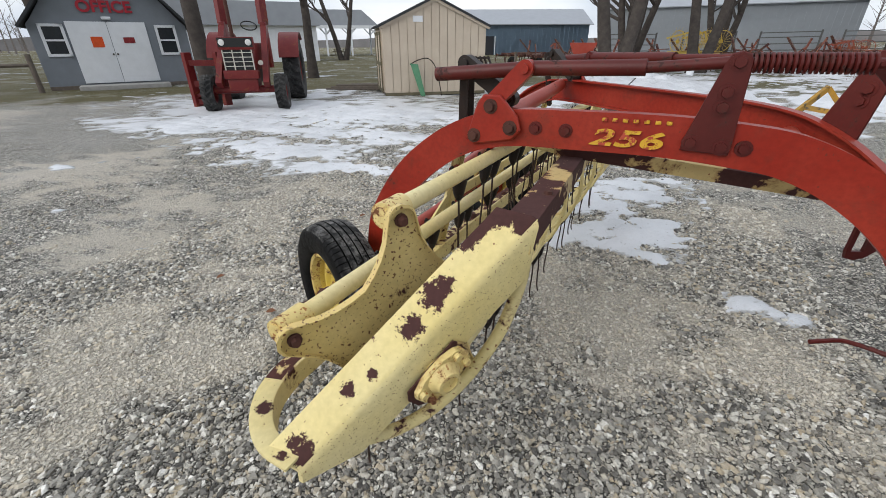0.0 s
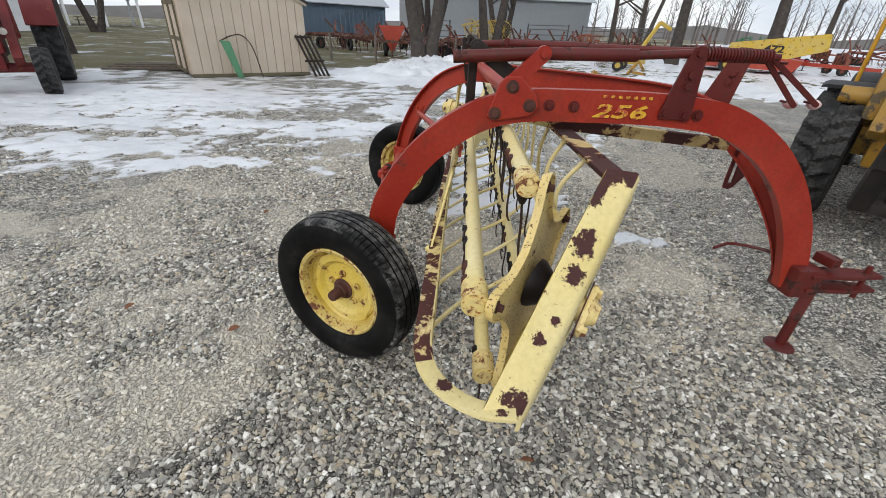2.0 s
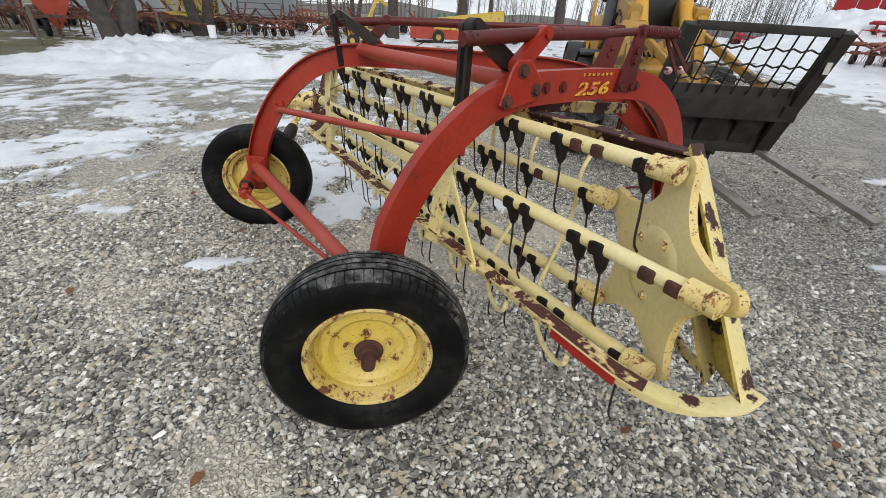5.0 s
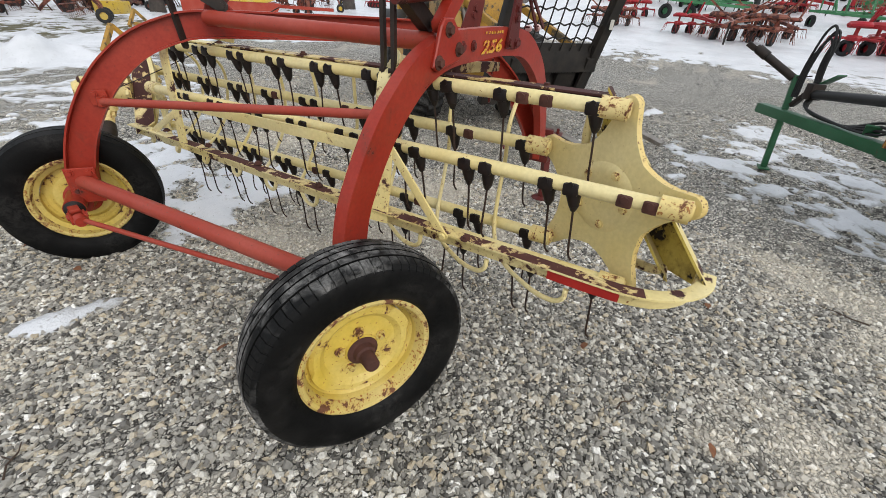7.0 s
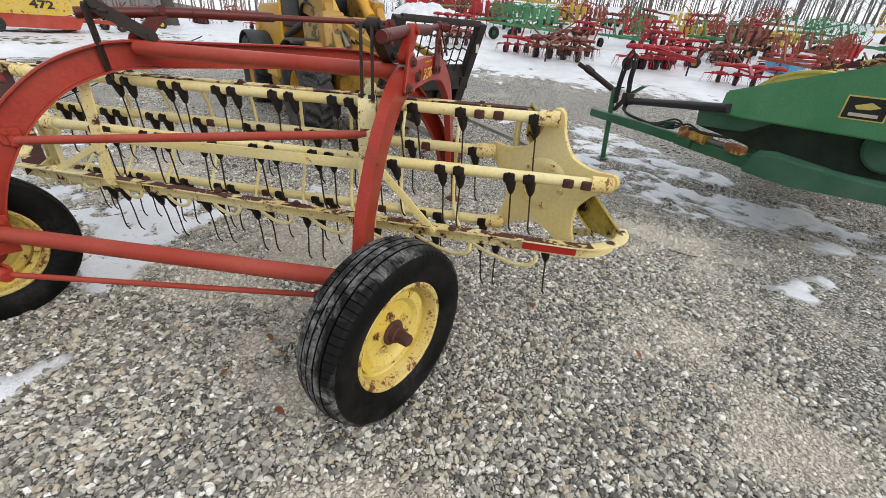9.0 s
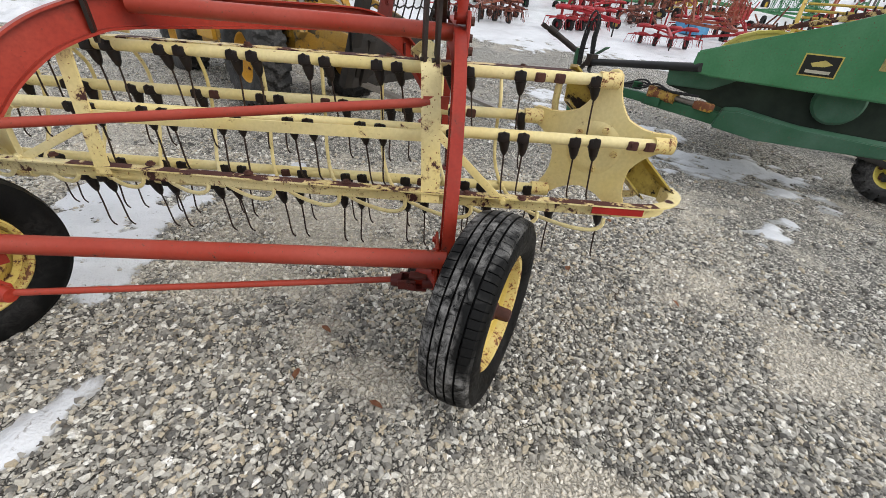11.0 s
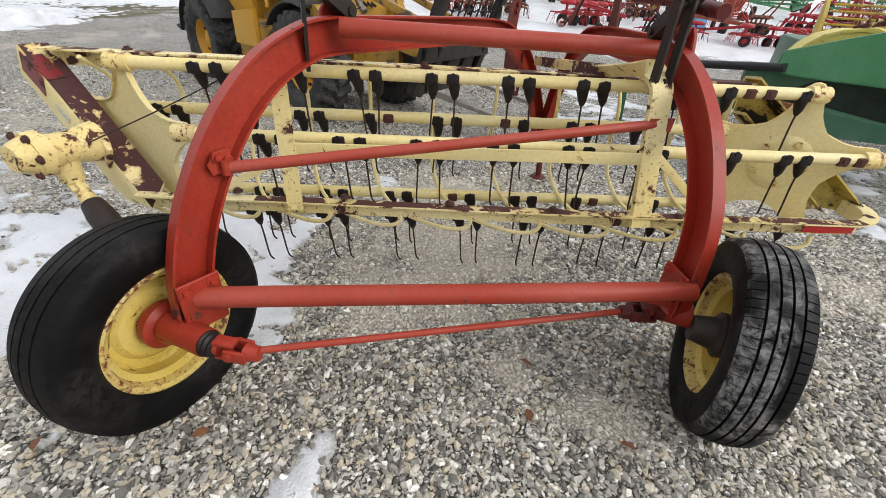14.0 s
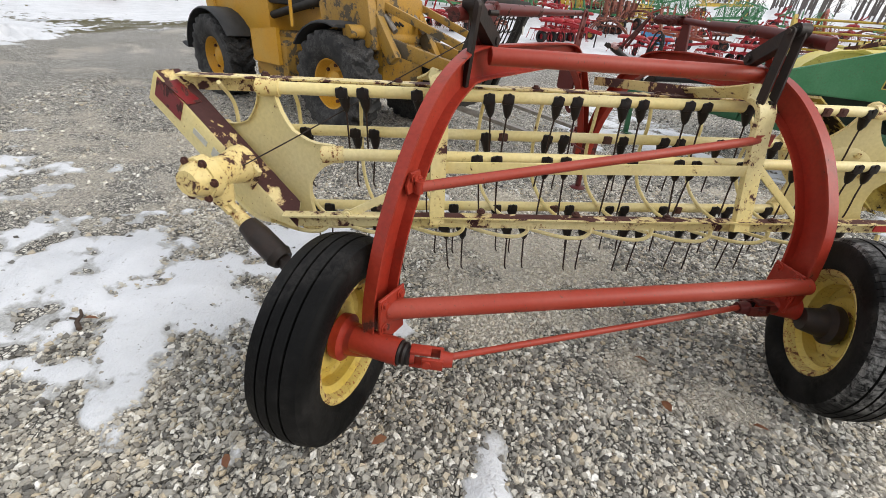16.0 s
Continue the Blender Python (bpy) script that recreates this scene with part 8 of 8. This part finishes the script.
# more machines far to the north and east
for bearing, dist, which, turn in ((3, 27, 5, 20), (7, 30, 3, 70), (11, 33, 5, 120), (15, 29, 1, 10), (19, 36, 2, 80), (23, 33, 5, 45), (27, 38, 1, 20), (31, 42, 5, 70), (36, 40, 4, 10), (40, 44, 2, 40), (44, 40, 1, 80), (48, 46, 5, 15), (52, 42, 0, 60), (56, 48, 2, 30), (60, 44, 1, 85), (64, 40, 5, 40), (68, 46, 0, 10), (72, 42, 5, 60), (76, 38, 1, 30),
                                   (-4, 34, 5, 60), (-8, 38, 2, 20), (21, 24, 5, 150), (38, 33, 0, 15), (46, 34, 5, 130), (79, 33, 5, 70), (58, 36, 0, 100)):
    x, y = -1.0 + dist * math.sin(radians(bearing)), dist * math.cos(radians(bearing))
    m = pose(*at_ground(x, y, 0.02), 0, 0, turn)
    if which not in first:
        protos[which].matrix_basis = m
        first.add(which)
    else:
        copy_thing(protos[which], m)

# yellow and red mower with a number on its shield
hb_at = Vector(at_ground(15.2, 22.0))
haybine = thing("red_yellow_mower", hb_at, "red mower with a yellow side shield, parked on snow", "mower")
hm = local(hb_at, (-0.62, -0.78))
part("side_shield", prism(fresh(), hm, [(-1.5, 0.75), (1.2, 0.75), (2.6, 1.2), (2.5, 1.9), (-1.3, 1.35)], -0.06, 0.0), FARM_YELLOW, haybine, "yellow side shield")
part("body", prism(fresh(), hm, [(-1.9, 0.25), (1.6, 0.2), (1.9, 0.7), (1.2, 0.78), (-1.6, 0.8)], -0.04, 2.2), RED_WORN, haybine, "red body")
part("header", prism(fresh(), hm, [(-2.9, 0.2), (-1.7, 0.2), (-1.6, 0.95), (-2.2, 1.05), (-2.9, 0.8)], 0.0, 2.6), RED_WORN, haybine, "red header")
writing("472", hm @ Matrix.Translation((0.55, -0.07, 1.02)), 0.42, SEAT_BLACK, haybine, "lettering", "black number 472", 1.3, 0.005)
small_wheel(haybine, hm @ Vector((-1.2, -0.2, 0.35)), hm.to_3x3() @ Vector((0, 1, 0)), 0.36, 0.22, FARM_YELLOW)
small_wheel(haybine, hm @ Vector((1.4, 2.2, 0.35)), hm.to_3x3() @ Vector((0, 1, 0)), 0.36, 0.22, FARM_YELLOW)
part("tongue", bar(fresh(), hm @ Vector((1.4, 0.6, 0.6)), hm @ Vector((4.6, -0.6, 0.55)), 0.14, 0.16), RED_WORN, haybine)

# posts and gates along the north side
GATE_STEEL = plain("grey_gate_steel", (0.12, 0.12, 0.115), 0.5, 0.4)
for x, y in ((-5.5, 20.0), (-3.6, 20.6), (-1.8, 21.2), (-8.0, 19.4), (0.2, 24), (-9.5, 27)):
    solo("fence_post", rod(fresh(), at_ground(x, y, -0.1), at_ground(x, y, 1.15), 0.06, 0.055, seg=8), OLD_WOOD, "weathered wooden fence post", "fence", "fence posts north of the yard")
for x, y, n in ((2.0, 37.5, 3.2), (6.8, 38.5, 3.4), (12.0, 40.5, 4.0), (16.5, 41, 4.0), (-3.0, 37, 3.2)):
    g = thing("steel_gate", at_ground(x, y), "grey tubular steel gate panel", "gate", "gate panels")
    for s in (0, n):
        part("gate_post", rod(fresh(), at_ground(x + s, y, 0), at_ground(x + s, y, 2.1), 0.06, seg=8), GATE_STEEL, g)
    for z in (0.5, 0.9, 1.3, 1.7, 2.0):
        part("rail", rod(fresh(), at_ground(x, y, z), at_ground(x + n, y, z), 0.03, seg=6), GATE_STEEL, g)
# small yellow machine and odds on the snow bank
bm = fresh()
b0 = Vector(at_ground(9.6, 23.6))
box(bm, b0 + Vector((0, 0, 0.45)), (1.5, 0.7, 0.5), 30, 0.05)
bar(bm, b0 + Vector((0.2, 0, 0.6)), b0 + Vector((1.3, 0.5, 2.2)), 0.12, 0.16)
bar(bm, b0 + Vector((1.3, 0.5, 2.2)), b0 + Vector((2.1, 0.8, 1.9)), 0.12, 0.16)
solo("yellow_grader_blade", bm, FARM_YELLOW, "small yellow blade attachment half sunk in snow", "implement")
for x, y, r in ((7.4, 18.6, 25), (3.3, 12.2, -20)):
    bm = fresh()
    c = Vector(at_ground(x, y))
    bar(bm, c + Vector((0, 0, 0.1)), c + Vector((0.5, 0.35, 0.6)), 0.08, 0.12)
    bar(bm, c + Vector((0.5, 0.35, 0.6)), c + Vector((0.8, 0.3, 0.25)), 0.07, 0.1)
    bar(bm, c + Vector((0.1, 0.1, 0.2)), c + Vector((0.7, -0.2, 0.12)), 0.07, 0.1)
    solo("scrap_iron", bm, YELLOW_DIRTY, "broken yellow and rusty scrap iron in the snow", "scrap")
solo("white_bucket", lathe(fresh(), [(0, 0.0), (0.13, 0.0), (0.15, 0.45), (0.14, 0.45), (0.12, 0.03), (0, 0.03)], Matrix.Translation(at_ground(1.6, 20.2, 0.35)), 20), WHITE_PAINT, "white plastic drum on the snow bank", "drum")
solo("red_hopper", prism(fresh(), local(at_ground(-3.2, 24.5), (0.1, -1)), [(-0.7, 1.5), (-0.1, 0.3), (0.1, 0.3), (0.7, 1.5)], 0, 0.9), RED_WORN, "red steel hopper by the trees", "hopper")
solo("blue_box", box(fresh(), at_ground(16.5, -9.5, 0.3), (1.1, 0.8, 0.5), 20, 0.06), plain("light_blue", (0.12, 0.36, 0.62), 0.5), "light blue plastic box on the snow", "box")
# stack of red and orange machine parts to the east
stack = thing("red_implement", at_ground(31, 6.2), "dark red farm implement with high side panels", "implement")
im = local(at_ground(31, 6.2), (-1, -0.1))
for i in range(6):
    part("panel", prism(fresh(), im, [(-2.6 + 0.9 * i, 0.5), (-1.8 + 0.9 * i, 0.5), (-1.75 + 0.9 * i, 1.9), (-2.65 + 0.9 * i, 1.9)], 0, 0.12), BRIGHT_RED, stack)
part("frame", prism(fresh(), im, [(-3.4, 0.3), (3.2, 0.3), (3.2, 0.5), (-3.4, 0.5)], 0.1, 2.2), RED_DULL, stack)

# ---- old dark implements under the trees to the north ----
SCRAP = painted("scrap_brown", (0.07, 0.045, 0.035), (0.10, 0.06, 0.045), rust_at=0.5, rust_scale=4)


def old_implement(seed):
    """An old drag implement: a low frame with tool bars, spring legs, a seat post and a tongue."""
    rng = random.Random(seed)
    t = thing("old_implement", (0, 0, 0), "old dark rusty tillage implement standing under the trees", "implement", "old implements under the trees")
    fr = fresh()
    for y in (-0.9, 0.0, 0.9):
        bar(fr, (-1.9, y, 0.75), (1.9, y, 0.75 + rng.uniform(-0.1, 0.1)), 0.12, 0.12)
    for x in (-1.4, -0.4, 0.5, 1.5):
        bar(fr, (x, -1.0, 0.85), (x + rng.uniform(-0.2, 0.2), 1.0, 0.85), 0.1, 0.1)
    bar(fr, (0, -0.9, 0.75), (rng.uniform(-0.4, 0.4), -2.6, 0.5), 0.14, 0.14)
    part("frame", fr, SCRAP, t)
    for y in (-0.9, 0.0, 0.9):
        for k in range(5):
            x = -1.7 + 0.85 * k + rng.uniform(-0.1, 0.1)
            part("spring_leg", tube(fresh(), [(x, y, 0.75), (x + 0.05, y + 0.3, 0.85), (x + 0.05, y + 0.4, 0.5), (x, y + 0.15, 0.02)], 0.03, 5), SCRAP, t)
    for k in range(3):
        x = rng.uniform(-1.5, 1.5)
        part("upright", bar(fresh(), (x, rng.uniform(-0.6, 0.6), 0.75), (x + rng.uniform(-0.6, 0.6), rng.uniform(-0.6, 0.6), rng.uniform(1.3, 2.1)), 0.09, 0.09), RUST_BROWN if k == 1 else SCRAP, t)
    for s in (-1, 1):
        small_wheel(t, (1.2 * s, 0.2, 0.33), (1, 0, 0), 0.35, 0.2, SCRAP)
    return t


first_old = None
for x, y, turn in ((-2.4, 25.0, 10), (0.2, 27.0, 70), (1.4, 30.2, 20), (4.0, 28.5, -20), (5.2, 33.0, 50), (7.4, 32.0, 5), (10.2, 35.0, 80), (-5.0, 28.5, 30), (-7.5, 30, 65), (13.5, 34.0, 15), (16.0, 38.0, 60), (-4.2, 33.5, 15), (19.0, 33.0, 25), (24, 32, 70), (10.6, 28.2, 40)):
    m = pose(*at_ground(x, y, 0.02), 0, 0, turn)
    if first_old is None:
        first_old = old_implement(3)
        first_old.matrix_basis = m
    else:
        copy_thing(first_old, m)

# tall panelled implements behind the tedder rows
def panelled(mat, seed, label, wide=2.6, tall=1.9):
    rng = random.Random(seed)
    t = thing("seed_drill", (0, 0, 0), label, "implement", "tall implements behind the rows")
    part("frame", bar(bar(fresh(), (-wide / 2, 0, 0.55), (wide / 2, 0, 0.55), 0.14, 0.14), (0, 0, 0.55), (0, -1.8, 0.5), 0.12, 0.12), mat, t)
    n = 5
    for i in range(n):
        x = -wide / 2 + wide * (i + 0.5) / n
        part("panel", box(fresh(), (x, 0.05, 0.6 + tall * 0.32), (wide / n * 0.6, 0.3, tall * (0.45 + 0.1 * (i % 3))), 0, 0.05), mat, t)
        part("panel_rib", bar(fresh(), (x, -0.13, 0.65), (x, -0.13, 0.55 + tall * 0.62), 0.05, 0.05), DARK_IRON, t)
        part("opener", tube(fresh(), [(x, 0.0, 0.55), (x, -0.35, 0.4), (x, -0.6, 0.05)], 0.03, 5), DARK_IRON, t)
    for k in range(4):
        x = rng.uniform(-wide / 2, wide / 2)
        part("upright", bar(fresh(), (x, 0.2, tall * 0.6), (x + rng.uniform(-0.5, 0.5), rng.uniform(-0.5, 0.5), tall * rng.uniform(1.0, 1.3)), 0.07, 0.07), mat, t)
    for s in (-1, 1):
        small_wheel(t, (s * (wide / 2 + 0.15), 0.3, 0.38), (1, 0, 0), 0.4, 0.22, mat)
    return t


drills = [panelled(BRIGHT_RED, 1, "bright red seed drill with upright panels"), panelled(GREEN, 2, "green seed drill with upright panels"), panelled(FARM_YELLOW, 3, "yellow farm implement with upright panels"), panelled(RUST_BROWN, 4, "dark red farm implement with upright panels")]
placed = set()
for x, y, which, turn in ((24.6, 2.6, 0, 85), (23.4, -0.4, 1, 95), (27.4, -2.4, 2, 70), (24.2, -5.6, 0, 100), (22.6, -8.0, 2, 80), (20.0, -9.4, 3, 95), (28.5, 1.0, 3, 90), (28.0, -7.0, 1, 75), (26.5, -10.5, 0, 100), (31.5, -4.5, 3, 85), (23.0, -12.5, 2, 90), (31.0, -10.0, 2, 80), (27.0, 6.4, 3, 95),
                          (13.3, 33.7, 3, 20), (14.7, 29.3, 3, 60), (15.6, 26.2, 3, 10), (20.4, 29.7, 3, 35), (19.1, 25.1, 1, 80), (23.1, 27.5, 3, 15), (19.4, 21.8, 3, 70),
                          (19.0, -13.0, 0, 110), (34.0, 2.0, 0, 85), (35.0, -8.0, 1, 85), (30.0, -14.0, 3, 95)):
    m = pose(*at_ground(x, y, 0.02), 0, 0, turn) @ Matrix.Scale(0.75, 4)
    if which not in placed:
        drills[which].matrix_basis = m
        placed.add(which)
    else:
        copy_thing(drills[which], m)

# a yellow basket rake behind the mower
basket = thing("yellow_basket_rake", at_ground(5.0, -5.4), "yellow hay machine with a basket of parallel bars", "hay machine")
ba, bb = Vector(at_ground(5.5, -4.9)), Vector(at_ground(3.4, -7.6))
for i in range(6):
    up = UP * (1.2 + 0.1 * i)
    off = (bb - ba).cross(UP).normalized() * (0.08 * i)
    part("basket_bar", tube(fresh(), [ba + up + off, ba.lerp(bb, 0.5) + up + off + UP * 0.03, bb + up + off], 0.022, 6), FARM_YELLOW, basket)
part("end_shield", prism(fresh(), local(ba, (bb - ba)), [(-0.35, 0.95), (0.25, 1.0), (0.6, 1.75), (0.5, 1.8), (-0.1, 1.45)], 0, 0.06), FARM_YELLOW, basket, "pale yellow end shield")
for q in (0.15, 0.5, 0.85):
    part("basket_leg", bar(fresh(), ba.lerp(bb, q), ba.lerp(bb, q) + UP * 1.3, 0.08, 0.08), FARM_YELLOW, basket)
    part("basket_hoop", tube(fresh(), smooth_path([ba.lerp(bb, q) + UP * 1.15, ba.lerp(bb, q) + UP * 1.75 + Vector((0.1, 0.1, 0)), ba.lerp(bb, q) + UP * 1.9 + Vector((0.5, -0.3, 0)), ba.lerp(bb, q) + UP * 1.5 + Vector((0.8, -0.5, 0))], 4), 0.028, 6), ORANGE_RED, basket, "red hoop")
for q in (0.2, 0.8):
    small_wheel(basket, ba.lerp(bb, q) + Vector((0.2, -0.15, 0.3)), (bb - ba).cross(UP).normalized(), 0.32, 0.2, FARM_YELLOW)

# twigs and dead leaves on the gravel
TWIG = plain("dead_twig", (0.08, 0.055, 0.04), 0.9, scale=30)
for x, y, turn, ln, r in ((-0.55, 4.83, 25, 0.16, 0.012), (0.61, -0.61, 75, 0.22, 0.004), (-0.7, 0.55, -30, 0.12, 0.004), (-2.05, 2.3, 50, 0.14, 0.004), (-1.9, 4.1, 10, 0.12, 0.006)):
    a = Vector(at_ground(x, y, 0.022))
    d = Vector((math.cos(radians(turn)), math.sin(radians(turn)), 0.02))
    k = Vector((-d.y, d.x, 0))
    bm = tube(fresh(), [a, a + d * ln * 0.4 + k * 0.012, a + d * ln * 0.7 - k * 0.006, a + d * ln], lambda q: r * (1 - 0.5 * q), 6)
    tube(bm, [a + d * ln * 0.5, a + d * ln * 0.7 + k * 0.04], r * 0.5, 5)
    solo("twig", bm, TWIG, "dark dead twig on the gravel", "twig", "twigs on the gravel")
LEAF = plain("dead_leaf", (0.16, 0.06, 0.035), 0.8, second=(0.22, 0.11, 0.05), scale=40)
rng = random.Random(77)
for x, y in ((-1.31, 3.44), (-0.48, 4.81), (-1.49, 4.37), (-1.32, 3.98), (-1.02, 2.13), (-0.4, 0.75), (-0.72, 0.2), (-1.45, 1.85), (-1.3, 2.2), (-2.3, 3.1), (-1.9, 1.5), (0.3, 0.2), (-2.6, 1.7)):
    a = Vector(at_ground(x, y, 0.03))
    w = rng.uniform(0, 6.28)
    u, v = Vector((math.cos(w), math.sin(w), 0.1)), Vector((-math.sin(w), math.cos(w), rng.uniform(0.1, 0.4)))
    bm = fresh()
    o = [(-0.03, 0), (-0.012, 0.014), (0.012, 0.016), (0.034, 0.0), (0.014, -0.015), (-0.01, -0.012)]
    top = [bm.verts.new(a + u * p + v * q + UP * (0.008 * abs(q) / 0.015)) for p, q in o]
    low = [bm.verts.new(t_.co - UP * 0.002) for t_ in top]
    bm.faces.new(top)
    bm.faces.new(low[::-1])
    for i in range(6):
        bm.faces.new((top[i], low[i], low[(i + 1) % 6], top[(i + 1) % 6]))
    solo("dead_leaf", bm, LEAF, "curled brown dead leaf on the gravel", "leaf", "dead leaves on the gravel")

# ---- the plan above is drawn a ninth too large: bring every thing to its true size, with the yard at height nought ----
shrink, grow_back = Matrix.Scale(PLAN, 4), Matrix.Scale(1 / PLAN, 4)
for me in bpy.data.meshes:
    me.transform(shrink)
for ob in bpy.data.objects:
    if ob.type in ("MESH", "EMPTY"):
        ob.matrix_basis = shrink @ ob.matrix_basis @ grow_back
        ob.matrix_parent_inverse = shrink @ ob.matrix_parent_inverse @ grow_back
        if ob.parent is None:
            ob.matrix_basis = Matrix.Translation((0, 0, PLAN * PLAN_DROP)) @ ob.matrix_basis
